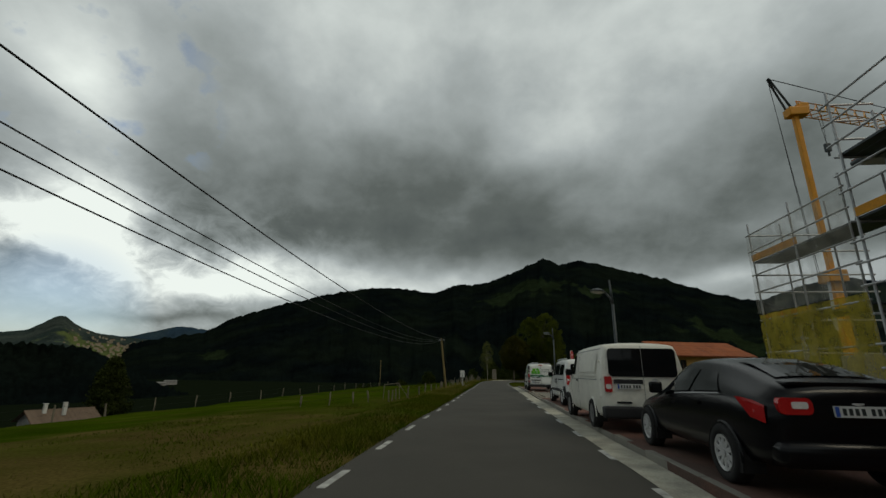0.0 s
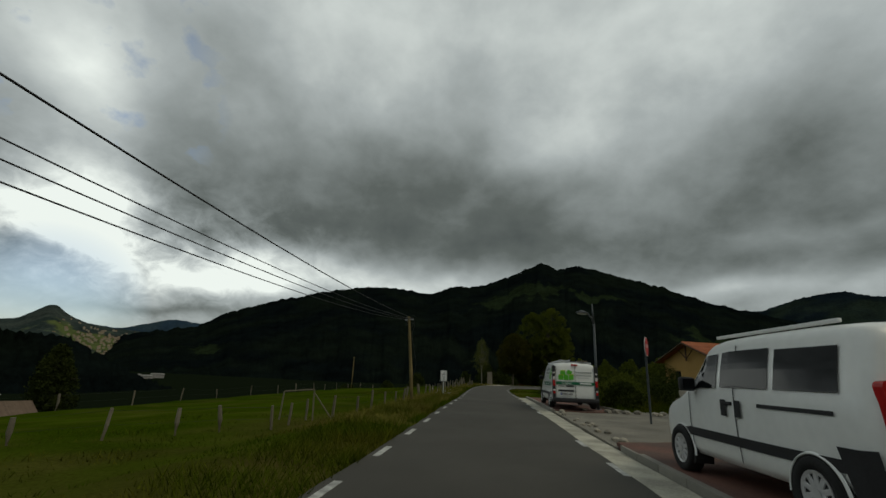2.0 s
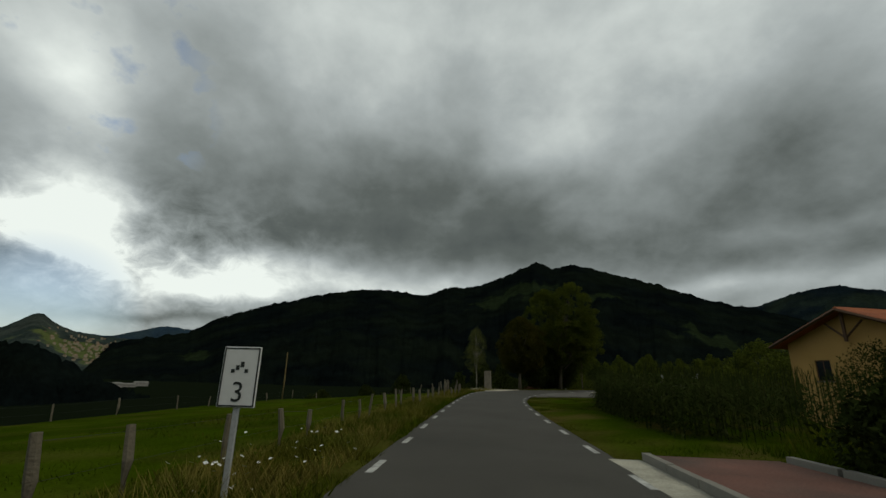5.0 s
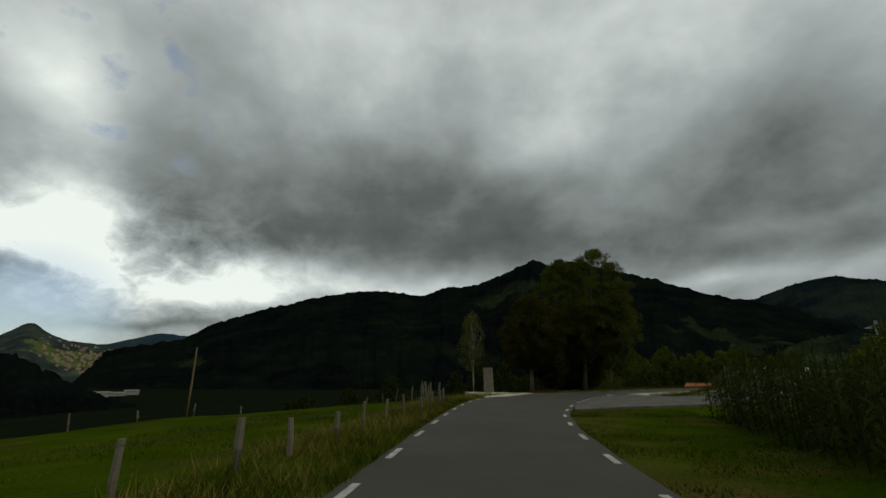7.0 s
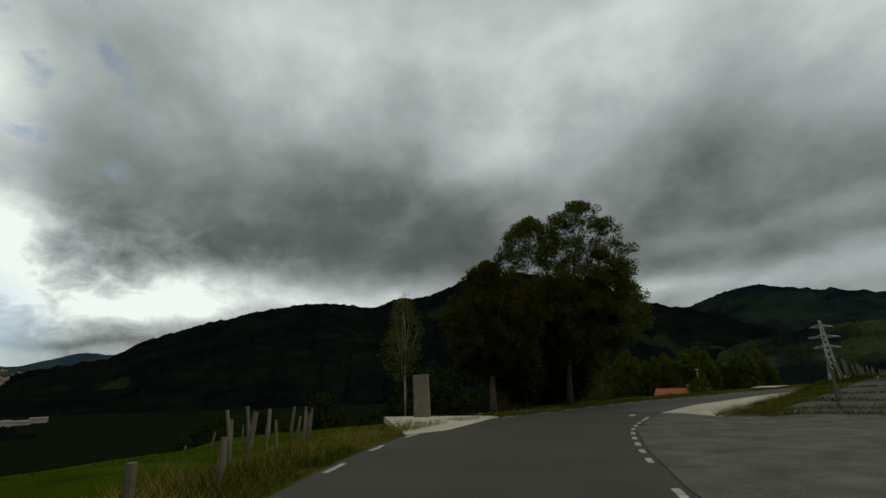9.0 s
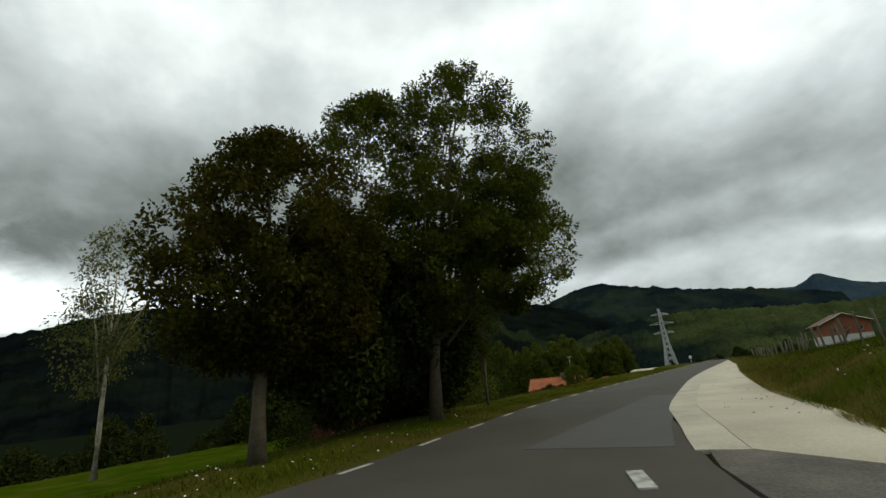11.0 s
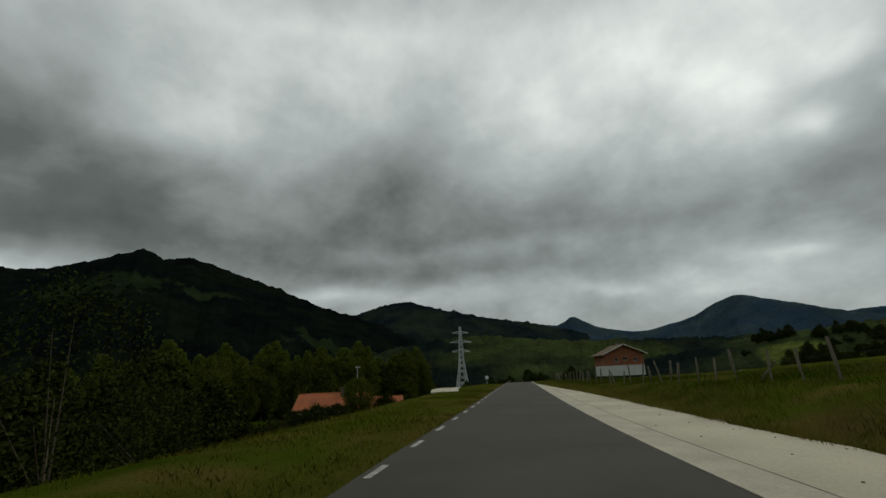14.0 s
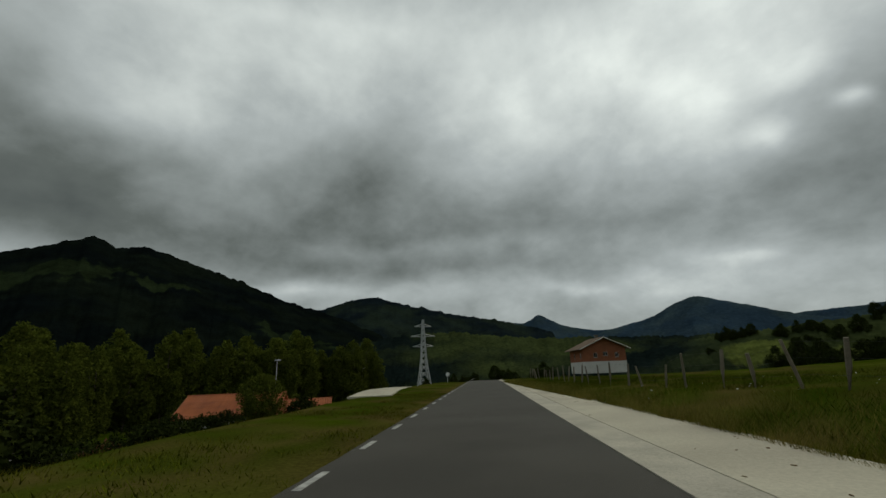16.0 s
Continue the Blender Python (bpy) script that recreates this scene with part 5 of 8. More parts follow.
blades("bank_weeds", "tall dry stalks and weeds on the bank", lambda r, n: bank_sample(r, n, 3.0, 2.2), 45000, 0.1, 0.55, 0.6, M_DRY_BLADE, 0.005, 15)
blades("lawn_grass", "short patchy grass between the road and the maize", lambda r, n: along_road(r, n, A0 + 43, BEND - 14, 1, 0.0, 4.6), 45000, 0.03, 0.1, 0.7, M_BLADE, 0.011, 6)
blades("garden_weeds", "tall weeds behind the parking bay", lambda r, n: (r.uniform(5.7, 14, n), r.uniform(35.6, 48.5, n)), 24000, 0.15, 0.7, 0.5, M_BLADE, 0.014, 7)
blades("site_weeds", "rough grass at the foot of the scaffold", lambda r, n: (r.uniform(6.5, 9.5, n), r.uniform(-4, 24, n)), 16000, 0.1, 0.35, 0.5, M_BLADE, 0.012, 8)

# ---- parked vehicles ----
M_STEEL_RIM = material("grey_steel_rim", (0.2, 0.2, 0.2), 0.5, 0.5, var=0.2, scale=6, fine=30, bump=0.0)
M_GREY_PRINT = material("grey_green_print", (0.16, 0.19, 0.18), 0.5, var=0.05, bump=0)
M_GREY_LINE = material("grey_seam", (0.3, 0.3, 0.29), 0.6, var=0.1, bump=0)


class Body:
    """A vehicle's shell: cross sections from the rear (y = 0) to the nose. Each: y, sill z, belt z, roof z, half widths at sill, belt and roof, and how far the section leans forward with height."""

    def __init__(self, sections):
        self.s = np.array(sections, float)

    def ring(self, q):
        y, zs, zb, zr, ws, wb, wr, lean = q
        zm = zs + (zb - zs) * 0.55
        e = min(0.1, (zr - zb) * 0.35 + 0.01)
        prof = [(0, zs), (ws - 0.08, zs), (ws, zs + 0.06), (wb + 0.012, zm), (wb, zb), (wb - (wb - wr) * 0.45, zb + (zr - zb - e) * 0.5), (wr, zr - e), (wr - 0.035, zr - e * 0.35), (wr - 0.12, zr - 0.012), (wr * 0.5, zr + 0.015), (0, zr + 0.022)]
        return [(x, y + lean * (z - zs), z) for x, z in prof]

    def at(self, y):
        return np.array([np.interp(y, self.s[:, 0], self.s[:, k]) for k in range(8)])

    def mesh(self):
        bm = bmesh.new()
        rings = []
        for q in self.s:
            half = self.ring(q)
            full = half + [(-x, y, z) for x, y, z in half[-2:0:-1]]
            rings.append([bm.verts.new(p) for p in full])
        n = len(rings[0])
        for a, b in zip(rings, rings[1:]):
            for k in range(n):
                bm.faces.new((a[k], a[(k + 1) % n], b[(k + 1) % n], b[k]))
        bm.faces.new(rings[0]), bm.faces.new(rings[-1][::-1])
        return bm

    def side(self, y, u, sgn, out=0.005):
        """A point on the flank: u from 0 at the belt to 1 at the roof's edge, below 0 down to the sill at -1."""
        p = self.ring(self.at(y))
        if u >= 0:
            k = u * 2
            a, b = (p[4], p[5]) if k <= 1 else (p[5], p[6])
            t = k if k <= 1 else k - 1
        else:
            k = -u * 2
            a, b = (p[4], p[3]) if k <= 1 else (p[3], p[2])
            t = k if k <= 1 else k - 1
        return (sgn * (a[0] + (b[0] - a[0]) * t + out), a[1] + (b[1] - a[1]) * t, a[2] + (b[2] - a[2]) * t)

    def patch(self, bm, corners, sgn, out=0.006, n=6):
        """A panel on the flank between four (y, u) corners."""
        c = [np.array(k, float) for k in corners]
        g = [[bm.verts.new(self.side(*((c[0] * (1 - i / n) + c[1] * i / n) * (1 - j / n) + (c[3] * (1 - i / n) + c[2] * i / n) * j / n), sgn, out)) for i in range(n + 1)] for j in range(n + 1)]
        for j in range(n):
            for i in range(n):
                bm.faces.new((g[j][i], g[j][i + 1], g[j + 1][i + 1], g[j + 1][i]))
        return bm

    def top_patch(self, bm, y0, y1, w, out=0.006, n=8):
        """A panel on the top, such as a windscreen or a hatch, w a share of the width there."""
        g = []
        for j in range(n + 1):
            y = y0 + (y1 - y0) * j / n
            p = self.ring(self.at(y))
            g.append([bm.verts.new((f * w * p[8][0], p[8][1] + (p[10][1] - p[8][1]) * (1 - abs(f)), np.interp(abs(f) * w * p[8][0], [0, p[9][0], p[8][0]], [p[10][2], p[9][2], p[8][2]]) + out)) for f in np.linspace(-1, 1, n + 1)])
        for a, b in zip(g, g[1:]):
            for i in range(n):
                bm.faces.new((a[i], a[i + 1], b[i + 1], b[i]))
        return bm


def rear_panel(bm, x0, x1, z0, z1, y, lean, out=0.012, thick=0.02, round_=0.03):
    """A flat panel on the rear face, which leans forward with height."""
    pts = []
    for cx, cz, a0 in ((x1 - round_, z1 - round_, 0), (x0 + round_, z1 - round_, 90), (x0 + round_, z0 + round_, 180), (x1 - round_, z0 + round_, 270)):
        for a in (0, 30, 60, 90):
            pts.append((cx + round_ * math.cos(radians(a0 + a)), cz + round_ * math.sin(radians(a0 + a))))
    lo = [bm.verts.new((x, y + lean * z - out, z)) for x, z in pts]
    hi = [bm.verts.new((x, y + lean * z - out + thick, z)) for x, z in pts]
    n = len(pts)
    bm.faces.new(lo), bm.faces.new(hi[::-1])
    for i in range(n):
        bm.faces.new((lo[i], lo[(i + 1) % n], hi[(i + 1) % n], hi[i]))
    return bm


def one(fn, *a, **k):
    bm = bmesh.new()
    fn(bm, *a, **k)
    return bm


def wheel(parent, x, y, r, wd, spokes, rim_mat):
    w = part("wheel", one(lambda bm: bmesh.ops.create_cone(bm, cap_ends=True, segments=28, radius1=r * 0.3, radius2=r * 0.3, depth=wd * 0.6, matrix=pose(0, 0, 0, 0, 90, 0))), M_DARK_STEEL, parent, m=pose(x, y, r))
    bm = bmesh.new()
    prof = [(r * 0.66, -wd / 2 * 0.9), (r * 0.93, -wd / 2), (r, -wd / 2 * 0.7), (r, wd / 2 * 0.7), (r * 0.93, wd / 2), (r * 0.66, wd / 2 * 0.9)]
    seg, rings = 32, []
    for k in range(seg):
        a = k * math.tau / seg
        rings.append([bm.verts.new((h, rr * math.cos(a), rr * math.sin(a))) for rr, h in prof])
    for k in range(seg):
        p, q = rings[k], rings[(k + 1) % seg]
        for i in range(len(prof)):
            j = (i + 1) % len(prof)
            bm.faces.new((p[i], p[j], q[j], q[i]))
    part("tyre", bm, M_TYRE, w, smooth=True)
    s = 1 if x > 0 else -1
    bm = bmesh.new()
    for k in range(spokes):
        a = k * math.tau / spokes
        m = pose(s * wd * 0.36, 0, 0, math.degrees(a), 0, 0)
        box(bm, -0.014, -r * 0.085, r * 0.06, 0.014, r * 0.085, r * 0.56, 0.008, m)
    bmesh.ops.create_cone(bm, cap_ends=True, segments=20, radius1=r * 0.16, radius2=r * 0.13, depth=0.04, matrix=pose(s * wd * 0.38, 0, 0, 0, 90, 0))
    seg = 32
    for rr0, rr1, h0, h1 in ((r * 0.53, r * 0.63, wd * 0.42, wd * 0.46),):
        ra = [[bm.verts.new((s * h, rr * math.cos(k * math.tau / seg), rr * math.sin(k * math.tau / seg))) for rr, h in ((rr0, h0), (rr1, h1), (rr1, h0 - 0.05), (rr0, h0 - 0.05))] for k in range(seg)]
        for k in range(seg):
            p, q = ra[k], ra[(k + 1) % seg]
            for i in range(4):
                bm.faces.new((p[i], p[(i + 1) % 4], q[(i + 1) % 4], q[i]))
    part("rim", bm, rim_mat, w)
    return w


def arch(parent, body, y, r, sgn, paint):
    """A dark disc on the flank that stands in for the shaded wheel opening."""
    bm = bmesh.new()
    seg = 20
    x = sgn * (float(np.interp(y, body.s[:, 0], body.s[:, 5])) + 0.014)
    z0 = r * 0.9
    vs = [bm.verts.new((x, y + r * 1.16 * math.cos(a), z0 + r * 1.16 * math.sin(a))) for a in np.linspace(-0.35, math.pi + 0.35, seg)]
    vi = [bm.verts.new((x - sgn * 0.25, v.co.y, v.co.z)) for v in vs]
    bm.faces.new(vs if sgn > 0 else vs[::-1])
    for i in range(seg - 1):
        bm.faces.new((vs[i], vs[i + 1], vi[i + 1], vi[i]))
    part("wheel_arch", bm, M_TYRE, parent)
    bm = bmesh.new()
    rows = []
    for a in np.linspace(-0.05, math.pi + 0.05, 22):
        rows.append([bm.verts.new((x + sgn * o, y + r * q * math.cos(a), z0 + r * q * math.sin(a))) for q, o in ((1.15, -0.02), (1.15, 0.008), (1.19, 0.01), (1.23, -0.012))])
    for a, b in zip(rows, rows[1:]):
        for i in range(3):
            bm.faces.new((a[i], a[i + 1], b[i + 1], b[i]))
    part("arch_lip", bm, paint, parent, smooth=True)


def plate(parent, x, z, y, lean, w=0.52):
    p = part("number_plate", one(rear_panel, x - w / 2, x + w / 2, z - 0.055, z + 0.055, y, lean, 0.03, 0.02, 0.012), M_PLATE, parent, "white number plate with a blue band and dark bars")
    part("blue_band", one(rear_panel, x - w / 2 + 0.006, x - w / 2 + 0.045, z - 0.05, z + 0.05, y, lean, 0.034, 0.004, 0.004), M_BLUE, p)
    for k in range(7):
        a = x - w / 2 + 0.075 + k * 0.06 + (0.03 if k > 3 else 0)
        part("bar", one(rear_panel, a, a + 0.035, z - 0.034, z + 0.034, y, lean, 0.034, 0.004, 0.003), M_INK, p)


def mirror(parent, x, y, z, mat):
    s = 1 if x > 0 else -1
    bm = bmesh.new()
    box(bm, min(x, x + s * 0.2), y - 0.06, z, max(x, x + s * 0.2), y + 0.07, z + 0.19, 0.04)
    mr = part("wing_mirror", bm, mat, parent, smooth=True)
    bm = bmesh.new()
    box(bm, x + s * 0.03 if s > 0 else x - 0.18, y - 0.068, z + 0.025, x + s * 0.18 if s > 0 else x - 0.03, y - 0.058, z + 0.165, 0.01)
    part("mirror_glass", bm, M_GLASS, mr)


def letters(name, text, size, mat, parent, m, extrude=0.001):
    cu = bpy.data.curves.new(name, "FONT")
    cu.body, cu.size, cu.extrude, cu.align_x, cu.align_y = text, size, extrude, "CENTER", "CENTER"
    tmp = bpy.data.objects.new(name, cu)
    scene.collection.objects.link(tmp)
    me = bpy.data.meshes.new_from_object(tmp.evaluated_get(bpy.context.evaluated_depsgraph_get()))
    bpy.data.objects.remove(tmp)
    me.materials.clear()
    me.materials.append(mat)
    ob = new(name, me)
    ob.parent, ob.matrix_basis = parent, m
    return ob


def flat_shape(name, pts, mat, parent, y, lean, out=0.016):
    """A flat printed shape on the rear face, from x, z points."""
    bm = bmesh.new()
    lo = [bm.verts.new((x, y + lean * z - out, z)) for x, z in pts]
    hi = [bm.verts.new((x, y + lean * z - out + 0.003, z)) for x, z in pts]
    n = len(pts)
    bm.faces.new(lo), bm.faces.new(hi[::-1])
    for i in range(n):
        bm.faces.new((lo[i], lo[(i + 1) % n], hi[(i + 1) % n], hi[i]))
    return part(name, bm, mat, parent)


def side_shape(name, body, corners, mat, parent, sgn, out=0.009):
    return part(name, one(body.patch, corners, sgn, out, 4), mat, parent)


def finish(ob):
    """Round the shell and smooth it."""
    b = ob.modifiers.new("rounding", "SUBSURF")
    b.levels = b.render_levels = 1
    return ob


def cargo_van(name, label, m, length, width, high, belt, nose, paint, base, side_windows, wheel_y, r, rim, spokes=6, lean=0.05):
    """A panel van or people carrier: nose is (bonnet height, windscreen foot y, roof front y)."""
    t = thing(name, label, "van", m=m)
    w = width / 2
    bz, wy, ry = nose
    body = Body([(0.03, 0.5, belt, high - 0.16, w - 0.1, w - 0.07, w - 0.2, lean), (0.07, 0.32, belt, high - 0.05, w - 0.05, w - 0.02, w - 0.15, lean * 0.8), (0.28, 0.28, belt, high, w - 0.03, w, w - 0.12, lean * 0.2), (1.2, 0.26, belt, high + 0.01, w - 0.02, w, w - 0.12, 0),
                 (ry - 0.6, 0.26, belt, high + 0.01, w - 0.02, w, w - 0.12, 0), (ry, 0.26, belt, high - 0.03, w - 0.02, w, w - 0.14, 0), (ry + 0.18, 0.26, belt, high - 0.13, w - 0.02, w, w - 0.17, 0),
                 ((ry + wy) / 2 + 0.1, 0.26, belt, (high - 0.13 + bz + 0.06) / 2, w - 0.02, w - 0.01, w - 0.16, 0), (wy, 0.26, min(belt, bz - 0.06), bz + 0.07, w - 0.03, w - 0.02, w - 0.16, 0),
                 ((wy + length) / 2, 0.26, bz - 0.12, bz, w - 0.05, w - 0.04, w - 0.2, 0), (length - 0.14, 0.26, bz - 0.25, bz - 0.12, w - 0.12, w - 0.1, w - 0.3, 0), (length, 0.36, bz - 0.4, bz - 0.34, w - 0.3, w - 0.26, w - 0.42, 0)])
    finish(part("body", body.mesh(), paint, t, smooth=True))
    for y in wheel_y:
        for s in (-1, 1):
            arch(t, body, y, r, s, paint)
            wheel(t, s * (w - 0.065), y, r, 0.215, spokes, rim)
    for s in (-1, 1):
        for y0, y1, u0, u1, cut in side_windows:
            part("side_window", one(body.patch, [(y0, u0), (y1, u0), (y1 - cut, u1), (y0, u1)], s, 0.008), M_GLASS, t)
        part("side_moulding", one(body.patch, [(0.35, -0.62), (length - 0.6, -0.62), (length - 0.6, -0.75), (0.35, -0.75)], s, 0.012), M_PLASTIC if base else paint, t)
        mirror(t, s * (w + 0.0), wy - 0.55, belt - 0.02, M_PLASTIC)
        part("door_handle", one(lambda bm: box(bm, s * (w + 0.008) - 0.02, wy - 1.45, belt - 0.16, s * (w + 0.008) + 0.02, wy - 1.27, belt - 0.12, 0.012)), M_PLASTIC, t)
        part("door_gap", one(body.patch, [(wy - 1.52, -0.95), (wy - 1.5, -0.95), (wy - 1.5, 0.95), (wy - 1.52, 0.95)], s, 0.004), M_PLASTIC, t)
        part("door_gap", one(body.patch, [(wy - 0.36, -0.95), (wy - 0.34, -0.95), (wy - 0.34, -0.05), (wy - 0.36, -0.05)], s, 0.004), M_PLASTIC, t)
    part("windscreen", one(body.top_patch, ry + 0.16, wy - 0.03, 0.93, 0.012), M_GLASS, t)
    return t, body, w


def build_panel_van():
    t, b, w = cargo_van("panel_van", "dusty white panel van parked on the red strip", pose(3.45, 10.2, 0.12, 0, 0, -0.3), 5.2, 1.9, 1.96, 1.22, (1.12, 4.2, 3.55), M_DIRTY_WHITE, False,
                        [(3.15, 4.02, 0.04, 0.88, 0.42)], (1.05, 4.3), 0.335, M_STEEL_RIM, 16, 0.03)
    y, ln = 0.012, 0.03
    part("rear_window", one(rear_panel, -0.75, 0.75, 1.2, 1.83, y, ln, 0.016, 0.03, 0.09), M_GLASS, t)
    part("door_gap", one(rear_panel, -0.005, 0.005, 0.56, 1.88, y, ln, 0.018, 0.01, 0.002), M_GREY_LINE, t)
    part("plate_recess", one(rear_panel, -0.66, -0.02, 1.04, 1.14, y, ln, 0.014, 0.02, 0.02), M_PLASTIC, t)
    plate(t, -0.33, 0.985, y, ln)
    part("trim", one(rear_panel, -0.62, -0.3, 0.62, 0.66, y, ln, 0.012, 0.02, 0.01), M_PLASTIC, t)
    part("badge", one(lambda bm: bmesh.ops.create_cone(bm, cap_ends=True, segments=24, radius1=0.065, radius2=0.065, depth=0.02, matrix=pose(0.24, y + ln * 1.1 - 0.015, 1.1, 90, 0, 0))), M_RIM, t)
    part("rear_bumper", one(lambda bm: box(bm, -w + 0.03, -0.08, 0.3, w - 0.03, 0.24, 0.56, 0.05)), M_PLASTIC, t, "dark grey plastic bumper", smooth=True)
    for s in (-1, 1):
        l = part("tail_lamp", one(rear_panel, s * (w - 0.17) - 0.08, s * (w - 0.17) + 0.08, 0.86, 1.2, y - 0.01, ln, 0.02, 0.06, 0.03), M_RED_LENS, t)
        part("white_lens", one(rear_panel, s * (w - 0.17) - 0.06, s * (w - 0.17) + 0.06, 0.93, 1.03, y - 0.01, ln, 0.026, 0.01, 0.02), M_CLEAR_LENS, l)
    for s in (-1, 1):
        part("body_line", one(b.patch, [(0.06, -0.1), (3.75, -0.1), (3.75, -0.125), (0.06, -0.125)], s, 0.004), M_GREY_LINE, t)
        part("roof_groove", one(b.patch, [(0.3, 0.97), (3.3, 0.97), (3.3, 0.94), (0.3, 0.94)], s, 0.004), M_GREY_LINE, t)
        part("load_panel", one(b.patch, [(0.5, 0.12), (2.55, 0.12), (2.55, 0.8), (0.5, 0.8)], s, 0.012), M_DIRTY_WHITE, t, smooth=True)
    part("sliding_rail", one(b.patch, [(0.4, 0.02), (2.6, 0.02), (2.6, -0.03), (0.4, -0.03)], -1, 0.004), M_DIRTY_WHITE, t)
    for z in (0.72, 1.5):
        part("hinge", one(lambda bm: box(bm, -w - 0.012, 0.1, z, -w + 0.03, 0.17, z + 0.07, 0.01)), M_DIRTY_WHITE, t)


def build_passenger_van():
    t, b, w = cargo_van("passenger_van", "small white passenger van with dark rear glass parked by the driveway", pose(3.9, 18.15, 0.11, 0, 0, 1.5), 4.4, 1.83, 1.84, 1.16, (1.06, 3.55, 2.75), M_WHITE_PAINT, True,
                        [(0.42, 1.3, 0.08, 0.8, 0.0), (1.4, 2.35, 0.08, 0.84, 0.0), (2.45, 3.3, 0.06, 0.84, 0.45)], (0.85, 3.55), 0.315, M_RIM, 10, 0.08)
    y, ln = -0.012, 0.08
    part("rear_window", one(rear_panel, -0.66, 0.66, 1.16, 1.64, y, ln, 0.016, 0.03, 0.07), M_GLASS, t)
    part("plate_recess", one(rear_panel, -0.58, 0.62, 0.88, 1.06, y, ln, 0.012, 0.02, 0.03), M_PLASTIC, t)
    plate(t, -0.22, 0.965, y, ln)
    part("badge", one(lambda bm: bmesh.ops.create_cone(bm, cap_ends=True, segments=24, radius1=0.06, radius2=0.06, depth=0.02, matrix=pose(0.42, y + ln * 0.98 - 0.02, 0.98, 90, 0, 0))), M_RIM, t)
    part("rear_bumper", one(lambda bm: box(bm, -w + 0.03, -0.1, 0.28, w - 0.03, 0.3, 0.58, 0.07)), M_PLASTIC, t, "dark grey plastic bumper", smooth=True)
    part("brake_lamp", one(rear_panel, -0.11, 0.11, 1.71, 1.74, y + 0.01, ln, 0.02, 0.03, 0.01), M_RED_LENS, t)
    part("wiper", one(rear_panel, -0.02, 0.44, 1.17, 1.19, y, ln, 0.03, 0.01, 0.008), M_PLASTIC, t)
    for s in (-1, 1):
        l = part("tail_lamp", one(rear_panel, s * (w - 0.13) - 0.07, s * (w - 0.13) + 0.07, 0.82, 1.32, y - 0.02, ln, 0.02, 0.1, 0.05), M_RED_LENS, t)
        part("white_lens", one(rear_panel, s * (w - 0.13) - 0.045, s * (w - 0.13) + 0.045, 0.98, 1.06, y - 0.02, ln, 0.026, 0.01, 0.02), M_CLEAR_LENS, l)
        part("quarter_guard", one(b.patch, [(0.1, -0.5), (0.52, -0.5), (0.45, -0.98), (0.1, -0.98)], s, 0.014), M_PLASTIC, t)
        part("rail_slot", one(b.patch, [(0.5, -0.14), (1.6, -0.14), (1.6, -0.19), (0.5, -0.19)], s, 0.006), M_PLASTIC, t)
        for y0 in (1.9, 2.2):
            part("door_handle", one(b.patch, [(y0, -0.12), (y0 + 0.13, -0.12), (y0 + 0.13, -0.36), (y0, -0.36)], s, 0.016), M_PLASTIC, t)
        part("roof_bar", one(lambda bm: box(bm, s * (w - 0.2) - 0.02, 0.5, 1.84, s * (w - 0.2) + 0.02, 2.6, 1.88, 0.012)), M_WHITE_PAINT, t)


